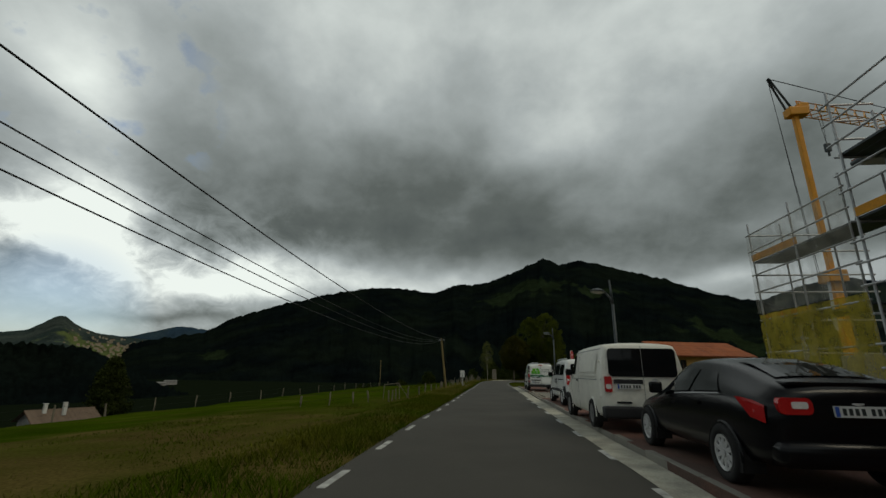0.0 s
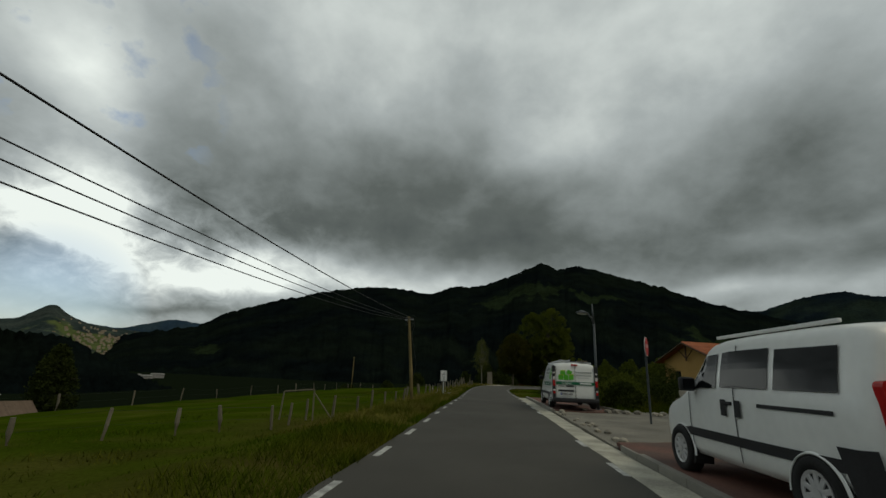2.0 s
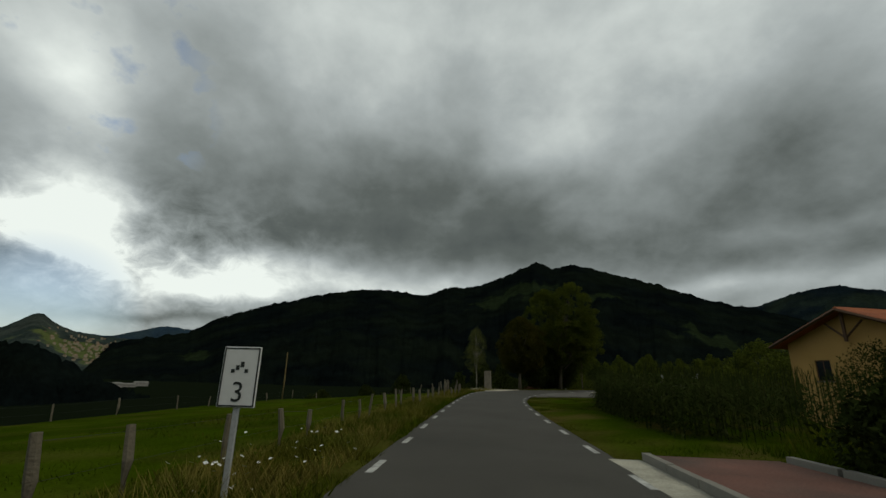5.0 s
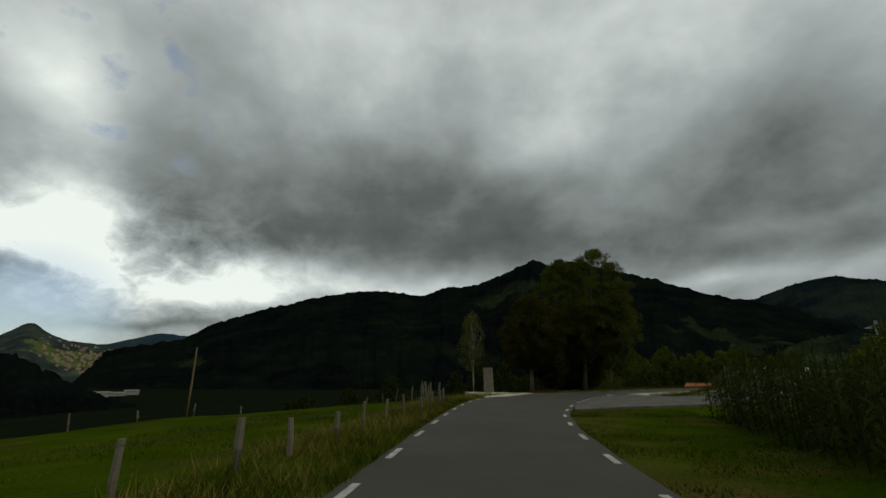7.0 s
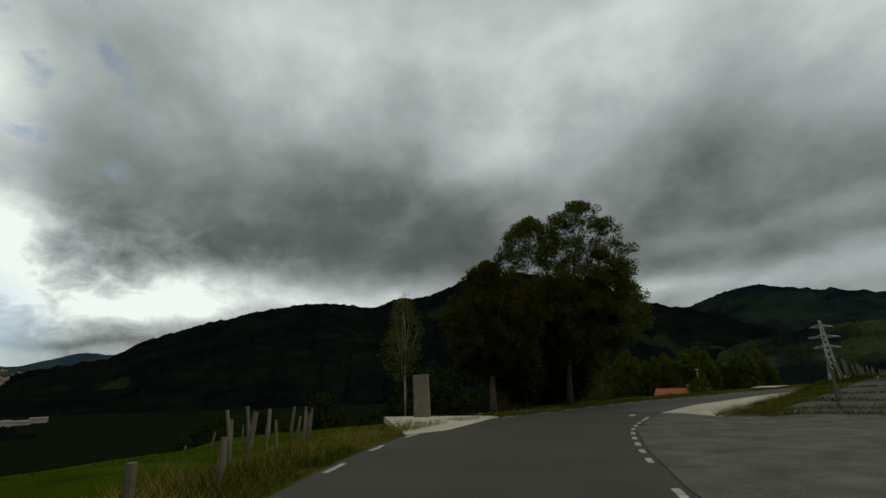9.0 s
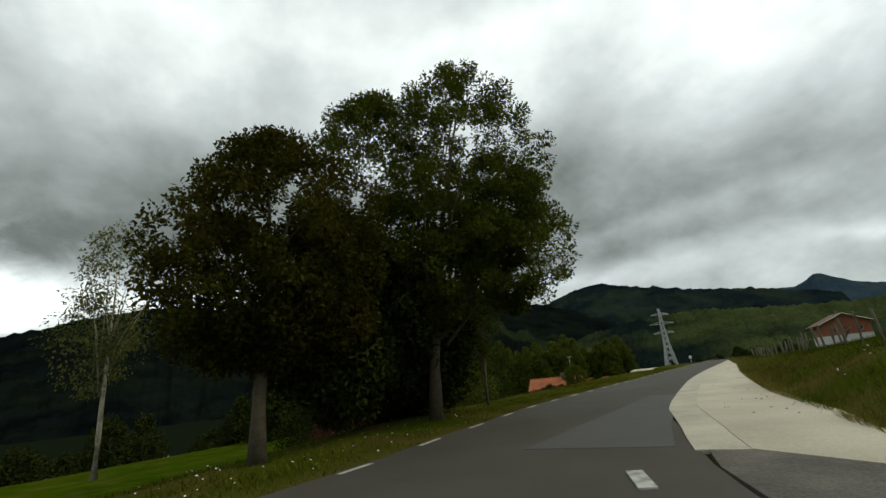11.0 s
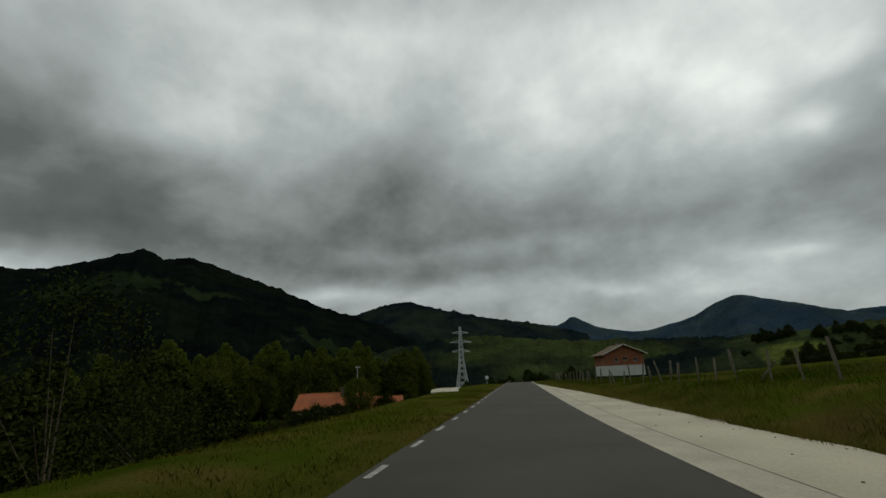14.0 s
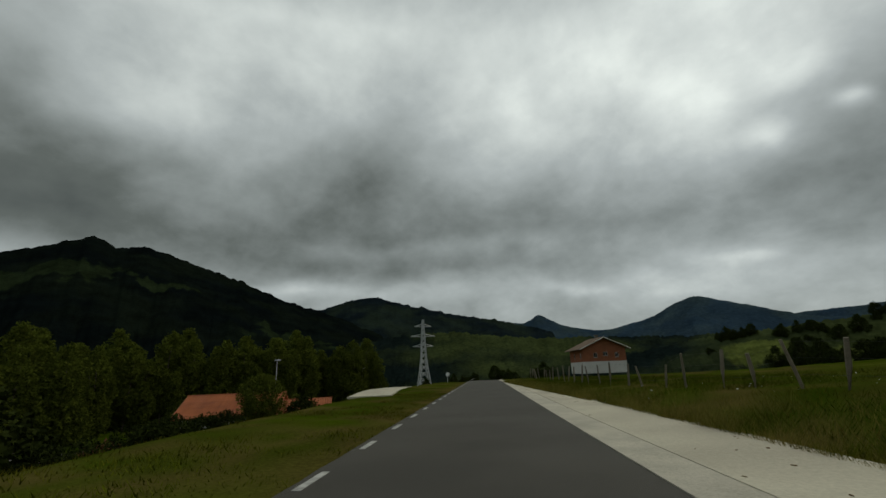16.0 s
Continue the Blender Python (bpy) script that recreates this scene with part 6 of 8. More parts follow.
def build_works_van():
    t, b, w = cargo_van("works_van", "white works van with green lettering and a roof ladder", pose(3.82, 34.4, 0.12, 0, 0, -1.2), 5.1, 1.95, 1.93, 1.2, (1.12, 4.15, 3.45), M_WHITE_PAINT, True,
                        [(3.1, 3.98, 0.05, 0.86, 0.45)], (1.0, 4.2), 0.33, M_RIM, 5, 0.04)
    y, ln = 0.008, 0.04
    part("door_gap", one(rear_panel, 0.0, 0.014, 0.45, 1.84, y, ln, 0.014, 0.01, 0.004), M_PLASTIC, t)
    part("door_frame", one(rear_panel, -0.82, -0.8, 0.45, 1.8, y, ln, 0.012, 0.01, 0.004), M_GREY_LINE, t)
    part("door_frame", one(rear_panel, 0.8, 0.82, 0.45, 1.8, y, ln, 0.012, 0.01, 0.004), M_GREY_LINE, t)
    s = part("green_stripe", one(rear_panel, -0.8, 0.82, 1.01, 1.135, y, ln, 0.016, 0.01, 0.003), M_STRIPE, t, "dark green stripe with white lettering")
    letters("lettering", "Escayola", 0.115, M_SIGN_WHITE, s, pose(-0.36, y + ln * 1.07 - 0.019, 1.072, 87.7, 0, 0))
    part("bar", one(rear_panel, 0.2, 0.68, 1.045, 1.105, y, ln, 0.019, 0.003, 0.003), M_SIGN_WHITE, s)
    lg = part("logo", one(lambda bm: None or rear_panel(bm, -0.7, -0.5, 1.2, 1.4, y, ln, 0.015, 0.006, 0.004)), M_LOGO_GREEN, t, "green and yellow block shapes")
    for pts, mat in (([(-0.48, 1.2), (-0.28, 1.2), (-0.28, 1.42), (-0.48, 1.42)], M_LOGO_GREEN), ([(-0.26, 1.2), (-0.06, 1.22), (-0.06, 1.42), (-0.26, 1.4)], M_LOGO_GREEN),
                     ([(-0.62, 1.42), (-0.4, 1.42), (-0.4, 1.58), (-0.62, 1.58)], M_LOGO_GREEN), ([(-0.34, 1.46), (-0.16, 1.44), (-0.1, 1.56), (-0.26, 1.64), (-0.36, 1.56)], M_LOGO_GREEN),
                     ([(-0.7, 1.4), (-0.5, 1.4), (-0.47, 1.43), (-0.66, 1.43)], M_LOGO_YELLOW), ([(-0.62, 1.58), (-0.4, 1.58), (-0.36, 1.61), (-0.58, 1.61)], M_LOGO_YELLOW), ([(-0.26, 1.4), (-0.06, 1.42), (-0.03, 1.45), (-0.22, 1.44)], M_LOGO_YELLOW)):
        flat_shape("block", pts, mat, lg, y, ln, 0.02)
    for a, bb, z, h in ((0.05, 0.74, 1.53, 0.06), (0.07, 0.7, 1.41, 0.05), (0.14, 0.6, 1.31, 0.018)):
        for k in range(8):
            x = a + (bb - a) * k / 8
            part("bar", one(rear_panel, x, x + (bb - a) / 8 * 0.5, z - h / 2, z + h / 2, y, ln, 0.015, 0.004, 0.003), M_GREY_PRINT, t)
    part("plate_recess", one(rear_panel, -0.72, -0.05, 0.72, 0.8, y, ln, 0.016, 0.03, 0.02), M_PLASTIC, t)
    plate(t, -0.38, 0.62, y, ln)
    part("door_handle", one(rear_panel, -0.38, -0.06, 0.925, 0.985, y, ln, 0.03, 0.03, 0.02), M_PLASTIC, t)
    part("model_badge", one(rear_panel, -0.72, -0.45, 0.93, 0.955, y, ln, 0.016, 0.01, 0.004), M_INK, t)
    part("brake_lamp", one(rear_panel, -0.15, 0.12, 1.82, 1.87, y - 0.015, ln, 0.02, 0.04, 0.012), M_RED_LENS, t)
    part("rear_bumper", one(lambda bm: box(bm, -w + 0.02, -0.12, 0.28, w - 0.02, 0.3, 0.46, 0.05)), M_PLASTIC, t, "dark grey plastic bumper", smooth=True)
    for sg in (-1, 1):
        c = part("corner_pillar", one(rear_panel, sg * (w - 0.075) - 0.06, sg * (w - 0.075) + 0.06, 0.36, 1.8, y - 0.01, ln, 0.02, 0.16, 0.03), M_PLASTIC, t, "black corner pillar")
        for z0, z1, mat in ((0.95, 1.2, M_RED_LENS), (1.2, 1.34, M_CLEAR_LENS), (0.62, 0.72, M_RED_LENS), (0.74, 0.8, M_CLEAR_LENS), (1.46, 1.52, M_CLEAR_LENS)):
            part("lens", one(rear_panel, sg * (w - 0.08) - 0.05, sg * (w - 0.08) + 0.05, z0, z1, y - 0.01, ln, 0.028, 0.02, 0.012), mat, c)
        sd = side_shape("green_stripe", b, [(0.45, -0.12), (2.75, -0.12), (2.75, -0.31), (0.45, -0.31)], M_STRIPE, t, sg)
        q = b.side(2.05, -0.215, sg, 0.013)
        letters("lettering", "Escayola", 0.15, M_SIGN_WHITE, sd, pose(q[0], q[1], q[2], 90, 0, 90 * sg))
        for k in range(6):
            side_shape("bar", b, [(0.75 + k * 0.13, -0.175), (0.84 + k * 0.13, -0.175), (0.84 + k * 0.13, -0.255), (0.75 + k * 0.13, -0.255)], M_SIGN_WHITE, sd, sg, 0.012)
        p = side_shape("logo", b, [(0.5, 0.02), (0.78, 0.02), (0.78, 0.5), (0.5, 0.5)], M_LOGO_GREEN, t, sg)
        side_shape("block", b, [(0.82, 0.02), (1.1, 0.02), (1.1, 0.5), (0.82, 0.5)], M_LOGO_GREEN, p, sg)
        side_shape("block", b, [(0.6, 0.54), (0.95, 0.54), (0.86, 0.85), (0.55, 0.85)], M_LOGO_GREEN, p, sg)
        side_shape("block", b, [(0.78, 0.02), (0.82, 0.02), (0.82, 0.5), (0.78, 0.5)], M_LOGO_YELLOW, p, sg)
        for u0, u1, y0, y1, n in ((0.62, 0.8, 1.3, 2.42, 8), (0.36, 0.52, 1.3, 2.42, 9), (0.2, 0.24, 1.5, 2.3, 11)):
            for k in range(n):
                a0, a1 = y0 + (y1 - y0) * k / n, y0 + (y1 - y0) * (k + 0.58) / n
                side_shape("bar", b, [(a0, u0), (a1, u0), (a1, u1), (a0, u1)], M_GREY_PRINT, t, sg)
    rack = part("roof_rack", one(lambda bm: box(bm, -0.8, 0.5, 1.93, 0.8, 0.55, 1.99, 0.01)), M_GALV, t)
    for yy in (1.7, 2.8):
        part("cross_bar", one(lambda bm: box(bm, -0.8, yy, 1.93, 0.8, yy + 0.05, 1.99, 0.01)), M_GALV, rack)
    bm = bmesh.new()
    for x in (-0.55, -0.2):
        box(bm, x - 0.025, 0.1, 2.0, x + 0.025, 3.2, 2.06, 0.008)
    for k in range(10):
        tube(bm, (-0.55, 0.25 + k * 0.3, 2.03), (-0.2, 0.25 + k * 0.3, 2.03), 0.014)
    part("ladder", bm, M_GALV, rack)
    bm = bmesh.new()
    for k in range(4):
        box(bm, 0.3 + k * 0.09, 0.15 + 0.1 * k, 2.0, 0.36 + k * 0.09, 2.6, 2.05, 0.008)
    part("roof_load", bm, M_POST, rack, "bundle of wooden laths")




def build_hatchback():
    t = thing("hatchback_car", "shiny black hatchback car parked on the red strip", "car", m=pose(3.82, 4.75, 0.12, 0, 0, -0.8))
    w = 0.94
    b = Body([(0.0, 0.5, 0.84, 1.02, w - 0.2, w - 0.16, w - 0.3, 0.05), (0.06, 0.34, 0.93, 1.12, w - 0.1, w - 0.08, w - 0.2, 0.0), (0.24, 0.3, 0.99, 1.18, w - 0.05, w - 0.03, w - 0.18, 0), (0.5, 0.28, 1.02, 1.25, w - 0.03, w, w - 0.21, 0), (0.95, 0.27, 1.03, 1.38, w - 0.03, w, w - 0.26, 0),
              (1.5, 0.26, 1.01, 1.475, w - 0.03, w, w - 0.29, 0), (2.2, 0.26, 0.98, 1.51, w - 0.03, w, w - 0.29, 0), (2.7, 0.26, 0.95, 1.45, w - 0.03, w, w - 0.3, 0), (3.1, 0.26, 0.9, 1.25, w - 0.03, w, w - 0.27, 0), (3.55, 0.26, 0.86, 0.99, w - 0.04, w - 0.01, w - 0.2, 0),
              (4.2, 0.26, 0.76, 0.9, w - 0.06, w - 0.03, w - 0.22, 0), (4.6, 0.28, 0.62, 0.76, w - 0.14, w - 0.12, w - 0.3, 0), (4.78, 0.36, 0.5, 0.58, w - 0.34, w - 0.32, w - 0.44, 0)])
    finish(part("body", b.mesh(), M_BLACK_PAINT, t, smooth=True))
    for y in (0.98, 3.82):
        for s in (-1, 1):
            arch(t, b, y, 0.335, s, M_BLACK_PAINT)
            wheel(t, s * (w - 0.065), y, 0.335, 0.225, 10, M_RIM)
    for s in (-1, 1):
        part("side_window", one(b.patch, [(1.0, 0.12), (1.85, 0.1), (1.85, 0.86), (1.35, 0.8)], s, 0.01), M_GLASS, t)
        part("side_window", one(b.patch, [(1.92, 0.1), (3.05, 0.1), (2.62, 0.84), (1.92, 0.88)], s, 0.01), M_GLASS, t)
        part("chrome_strip", one(b.patch, [(0.95, 0.05), (2.4, 0.04), (2.4, 0.01), (0.95, 0.02)], s, 0.012), M_RIM, t)
        mirror(t, s * (w + 0.0), 2.95, 0.95, M_BLACK_PAINT)
        l = part("tail_lamp", one(rear_panel, s * 0.62 - 0.17, s * 0.62 + 0.17, 0.86, 1.03, -0.02, 0.05, 0.02, 0.16, 0.06), M_RED_LENS, t)
        part("white_lens", one(rear_panel, s * 0.57 - 0.09, s * 0.57 + 0.07, 0.92, 0.99, -0.02, 0.05, 0.026, 0.02, 0.02), M_CLEAR_LENS, l)
        part("lamp_wrap", one(b.patch, [(0.1, 0.02), (0.55, 0.0), (0.3, -0.3), (0.1, -0.33)], s, 0.012), M_RED_LENS, t)
        for y0 in (1.55, 2.55):
            part("door_handle", one(b.patch, [(y0, -0.14), (y0 + 0.2, -0.14), (y0 + 0.2, -0.22), (y0, -0.22)], s, 0.02), M_BLACK_PAINT, t)
    part("rear_window", one(b.top_patch, 0.42, 1.32, 0.86, 0.014), M_GLASS, t)
    part("windscreen", one(b.top_patch, 2.66, 3.45, 0.9, 0.014), M_GLASS, t)
    part("spoiler", one(lambda bm: box(bm, -0.6, 0.12, 1.15, 0.6, 0.34, 1.195, 0.015)), M_BLACK_PAINT, t)
    plate(t, 0, 0.9, -0.02, 0.05)
    part("rear_bumper", one(lambda bm: box(bm, -w + 0.08, -0.07, 0.34, w - 0.08, 0.25, 0.6, 0.08)), M_BLACK_PAINT, t, smooth=True)
    part("badge", one(rear_panel, -0.06, 0.06, 0.955, 0.985, 0.0, 0.05, 0.02, 0.01, 0.012), M_RIM, t)


build_hatchback()
build_panel_van()
build_passenger_van()
build_works_van()

# ---- poles, lamps, signs, fences ----
def street_lamp(x, y, z, turn):
    t = thing("street_lamp", "dark grey street lamp with one disc head on a short arm", "street lamp", "street lamps", pose(x, y, z, 0, 0, turn))
    part("base_plate", one(lambda bm: box(bm, -0.14, -0.14, 0, 0.14, 0.14, 0.02, 0.005)), M_DARK_STEEL, t)
    bm = bmesh.new()
    tube(bm, (0, 0, 0), (0, 0, 3.9), 0.062, 0.05, 14)
    tube(bm, (0, 0, 3.9), (-0.05, 0, 4.85), 0.05, 0.03, 12)
    part("post", bm, M_DARK_STEEL, t, smooth=True)
    bm = bmesh.new()
    sweep(bm, [(0, 0, 3.85), (-0.08, 0, 4.15), (-0.26, 0, 4.36)], [0.04, 0.045, 0.03], 10)
    part("arm", bm, M_DARK_STEEL, t, smooth=True)
    bm = bmesh.new()
    m = pose(-0.52, 0, 4.4, 0, 6, 0)
    for r0, r1, z0, z1 in ((0.27, 0.285, -0.03, 0.02), (0.285, 0.14, 0.02, 0.09), (0.14, 0.03, 0.09, 0.12)):
        bmesh.ops.create_cone(bm, cap_ends=True, segments=28, radius1=r0, radius2=r1, depth=z1 - z0, matrix=m @ pose(0, 0, (z0 + z1) / 2))
    h = part("lamp_head", bm, M_DARK_STEEL, t)
    bm = bmesh.new()
    bmesh.ops.create_cone(bm, cap_ends=True, segments=28, radius1=0.2, radius2=0.25, depth=0.03, matrix=m @ pose(0, 0, -0.045))
    part("diffuser", bm, M_LAMP_GLASS, h)
    return t


street_lamp(4.75, 16.9, 0.08, 0)
street_lamp(5.1, 35.95, 0.08, 0)


def wooden_pole(name, label, x, y, z, high, r, lean=0.0, loops=False):
    t = thing(name, label, "utility pole", m=pose(x, y, z, 0, lean, 0))
    part("shaft", one(sweep, [(0, 0, -0.4), (0.02, 0, high * 0.4), (0.0, 0.02, high * 0.75), (0, 0, high)], [r, r * 0.92, r * 0.82, r * 0.7], 12), M_POLE, t, smooth=True)
    if loops:
        for k in range(3):
            part("insulator", one(lambda bm: box(bm, -0.16, -0.05, high - 0.12 - 0.16 * k, -0.08, 0.05, high - 0.05 - 0.16 * k, 0.015)), M_INK, t)
        part("cross_bracket", one(lambda bm: box(bm, -0.22, -0.02, high - 0.18, 0.26, 0.02, high - 0.14, 0.005)), M_GALV, t)
        for k, (ax, az) in enumerate(((0.34, -0.35), (0.22, -0.6), (0.28, -0.9))):
            pts = [(0.06, 0, high - 0.08), (ax * 0.8, 0.02 * k, high + 0.06 - 0.1 * k), (ax, 0.05, high + az * 0.5), (0.12, 0.04, high + az)]
            part("cable_loop", one(sweep, [tuple(p) for p in spline(pts, 0.1)], [0.011] * len(spline(pts, 0.1)), 5), M_WIRE, t)
        pts = spline([(0.12, 0, high - 0.9), (0.2, 0.02, high - 1.7), (0.3, 0, high - 2.4), (0.1, 0.02, high - 3.0)], 0.2)
        part("down_lead", one(sweep, [tuple(p) for p in pts], [0.009] * len(pts), 5), M_WIRE, t)
    return t


wooden_pole("telegraph_pole", "leaning brown wooden telegraph pole with cable loops at the top", -3.62, 36.7, -0.35, 4.5, 0.098, -5.5, True)
wooden_pole("far_pole", "thin wooden pole at the edge of the field", -21.0, 84.8, -1.2, 4.6, 0.08)


def overhead_cables():
    for name, dx, dz, sag, r, off in (("power_cable", -0.0121, -0.0628, 0.0019, 0.0125, 0.0), ("power_cable", 0.001, -0.098, 0.0022, 0.008, -0.05), ("power_cable", 0.0008, -0.1086, 0.0024, 0.008, -0.08), ("power_cable", 0.0071, -0.12, 0.0025, 0.008, -0.11)):
        s = np.linspace(0, 44, 40)
        pts = [(-3.98 + dx * k, 36.7 - k, 4.1 + off + dz * k + sag * k * k) for k in s]
        bm = bmesh.new()
        sweep(bm, pts, [r] * len(pts), 6)
        ob = part(name, bm, M_WIRE)
        tagged(ob, "thick black overhead cable sagging to the pole" if r > 0.01 else "thin dark overhead wire sagging to the pole", "cable", "overhead cables")


overhead_cables()


def road_sign():
    t = thing("route_sign", "small white rectangular sign with a black numeral on a post", "road sign", m=pose(-2.62, 42.4, -0.3, 0, 0, 3))
    part("post", one(lambda bm: box(bm, -0.03, 0.01, -0.2, 0.03, 0.05, 1.45, 0.008)), M_GALV, t)
    p = part("panel", one(lambda bm: box(bm, -0.21, -0.015, 1.22, 0.21, 0.008, 1.86, 0.012)), M_SIGN_WHITE, t)
    part("border", one(lambda bm: [box(bm, a, -0.019, b, c, -0.015, d) for a, b, c, d in ((-0.2, 1.23, 0.2, 1.245), (-0.2, 1.835, 0.2, 1.85), (-0.2, 1.245, -0.185, 1.835), (0.185, 1.245, 0.2, 1.835))]), M_INK, p)
    letters("numeral", "3", 0.3, M_INK, p, pose(0.0, -0.018, 1.37, 90, 0, 0))
    part("symbol", one(lambda bm: [box(bm, -0.1 + 0.05 * k, -0.019, 1.58 + 0.03 * (k % 3), -0.06 + 0.05 * k, -0.016, 1.62 + 0.04 * (k % 3)) for k in range(4)]), M_INK, p)


def stop_sign():
    t = thing("stop_sign", "red octagonal stop sign turned to the driveway on a dark post", "stop sign", m=pose(5.4, 30.2, 0.05, 0, 0, 62))
    part("post", one(lambda bm: box(bm, -0.03, -0.03, -0.2, 0.03, 0.03, 2.75, 0.006)), M_DARK_STEEL, t)
    bm = bmesh.new()
    bmesh.ops.create_cone(bm, cap_ends=True, segments=8, radius1=0.32, radius2=0.32, depth=0.02, matrix=pose(0, -0.05, 2.5, 90, 0, 0) @ pose(0, 0, 0, 0, 0, 22.5))
    p = part("plate", bm, M_SIGN_RED, t)
    bm = bmesh.new()
    bmesh.ops.create_cone(bm, cap_ends=True, segments=8, radius1=0.345, radius2=0.345, depth=0.014, matrix=pose(0, -0.042, 2.5, 90, 0, 0) @ pose(0, 0, 0, 0, 0, 22.5))
    part("rim", bm, M_SIGN_WHITE, p)
    letters("lettering", "STOP", 0.19, M_SIGN_WHITE, p, pose(0, -0.063, 2.5, 90, 0, 0))


road_sign()
stop_sign()


def info_board():
    t = thing("site_notice_board", "white site notice board with blue round signs", "notice board", m=pose(9.7, 27.7, 0.0, 0, 0, 4))
    for x in (-0.32, 0.32):
        part("post", one(lambda bm: box(bm, x - 0.03, 0.02, -0.1, x + 0.03, 0.07, 2.0, 0.005)), M_POST, t)
    p = part("panel", one(lambda bm: box(bm, -0.42, -0.01, 1.25, 0.42, 0.015, 2.05, 0.008)), M_SIGN_WHITE, t)
    for i in range(3):
        for j in range(2):
            bm = bmesh.new()
            bmesh.ops.create_cone(bm, cap_ends=True, segments=20, radius1=0.085, radius2=0.085, depth=0.006, matrix=pose(-0.25 + j * 0.26, -0.014, 1.88 - i * 0.23, 90, 0, 0))
            part("blue_disc", bm, M_BLUE, p)
    for k in range(4):
        part("bar", one(lambda bm: box(bm, 0.14, -0.014, 1.4 + k * 0.14, 0.36, -0.011, 1.45 + k * 0.14)), M_INK, p)


info_board()


def stone_blocks():
    for i, (x, y, z, w, d, h, r) in enumerate(((7.9, 32.9, 0.04, 1.15, 0.5, 0.4, 8), (7.95, 32.9, 0.44, 1.1, 0.46, 0.38, 12), (8.55, 32.6, 0.04, 0.6, 0.5, 0.36, 30), (7.75, 32.9, 0.82, 0.4, 0.35, 0.3, 20), (8.3, 32.8, 0.82, 0.45, 0.3, 0.34, -15), (7.35, 32.2, 0.04, 0.7, 0.45, 0.16, 5))):
        bm = bmesh.new()
        box(bm, -w / 2, -d / 2, 0, w / 2, d / 2, h, 0.035)
        for v in bm.verts:
            v.co += Vector((noise.noise(v.co * 4 + Vector((i, 0, 0))), noise.noise(v.co * 4 + Vector((0, i, 3))), 0)) * 0.03
        tagged(part("stone_block", bm, M_BLOCK, m=pose(x, y, z, 0, 0, r)), "pale rough stone block stacked beside the driveway", "stone block", "stacked blocks")
    rng = random.Random(3)
    for k in range(46):
        if k < 26:
            x, y, z = rng.uniform(2.75, 3.2), rng.uniform(24.6, 34.2), 0.04
        else:
            x, y, z = rng.uniform(4.2, 9.5), rng.uniform(34, 35.8), 0.05
        s = rng.uniform(0.04, 0.12) * (1.0 if k < 26 else 1.6)
        bm = bmesh.new()
        bmesh.ops.create_icosphere(bm, subdivisions=1, radius=s)
        for v in bm.verts:
            v.co *= 1 + 0.35 * noise.noise(v.co * 9 + Vector((k, 0, 0)))
            v.co.z *= 0.65
        tagged(part("rubble_stone", bm, M_BLOCK if k % 3 else M_GRAVEL, m=pose(x, y, z + s * 0.3, 0, 0, rng.uniform(0, 360))), "small loose stone beside the driveway", "stone", "loose stones")


stone_blocks()


def standing_stone():
    bm = bmesh.new()
    box(bm, -0.42, -0.14, -0.3, 0.42, 0.14, 2.05, 0.03)
    bmesh.ops.subdivide_edges(bm, edges=bm.edges, cuts=2, use_grid_fill=True)
    for v in bm.verts:
        v.co += Vector((noise.noise(v.co * 2), noise.noise(v.co * 2 + Vector((9, 0, 0))), 0)) * 0.03
        v.co.x *= 1 - 0.04 * v.co.z
    tagged(part("standing_stone", bm, M_STONE, m=pose(0.85, 92.3, 0, 0, -1.5, -16)), "tall grey upright stone slab at the field entrance", "standing stone")


standing_stone()


def make_post_mesh(k):
    r = random.Random(k)
    bm = bmesh.new()
    a = r.uniform(0.04, 0.062)
    sweep(bm, [(0, 0, -0.3), (r.uniform(-0.02, 0.02), r.uniform(-0.02, 0.02), 0.5), (r.uniform(-0.04, 0.04), r.uniform(-0.04, 0.04), 1.0)], [a * 1.05, a, a * 0.85], 7)
    me = mesh_of(bm, "post")
    me.materials.append(M_POST)
    return me


POSTS = [make_post_mesh(k) for k in range(6)]


def fence(label, spots, lo, hi, wires, seed, braces=(), lean=5):
    """Rough posts at the given places with strands of wire from post to post."""
    rng = random.Random(seed)
    t = thing("post_and_wire_fence", label, "fence", m=pose(spots[0][0], spots[0][1], 0))
    tops = []
    for i, (x, y) in enumerate(spots):
        z, h = ground_z(x, y), rng.uniform(lo, hi)
        p = new("post", POSTS[rng.randrange(6)])
        p.parent = t
        p.matrix_basis = pose(x - spots[0][0], y - spots[0][1], z - 0.05, rng.uniform(-lean, lean), rng.uniform(-lean, lean), rng.uniform(0, 360)) @ Matrix.Diagonal((1, 1, h, 1))
        tops.append((x - spots[0][0], y - spots[0][1], z, h))
        if i in braces:
            b = new("brace", POSTS[i % 6])
            b.parent = t
            b.matrix_basis = pose(x - spots[0][0] + 0.45, y - spots[0][1] + 0.5, z - 0.1, 40, -32, 0) @ Matrix.Diagonal((0.9, 0.9, h * 1.05, 1))
    for k in range(wires):
        f = (k + 1) / (wires + 0.35)
        part("wire", one(sweep, [(a[0], a[1], a[2] + a[3] * f) for a in tops], [0.0022] * len(tops), 4), M_WIRE, t)
    return t


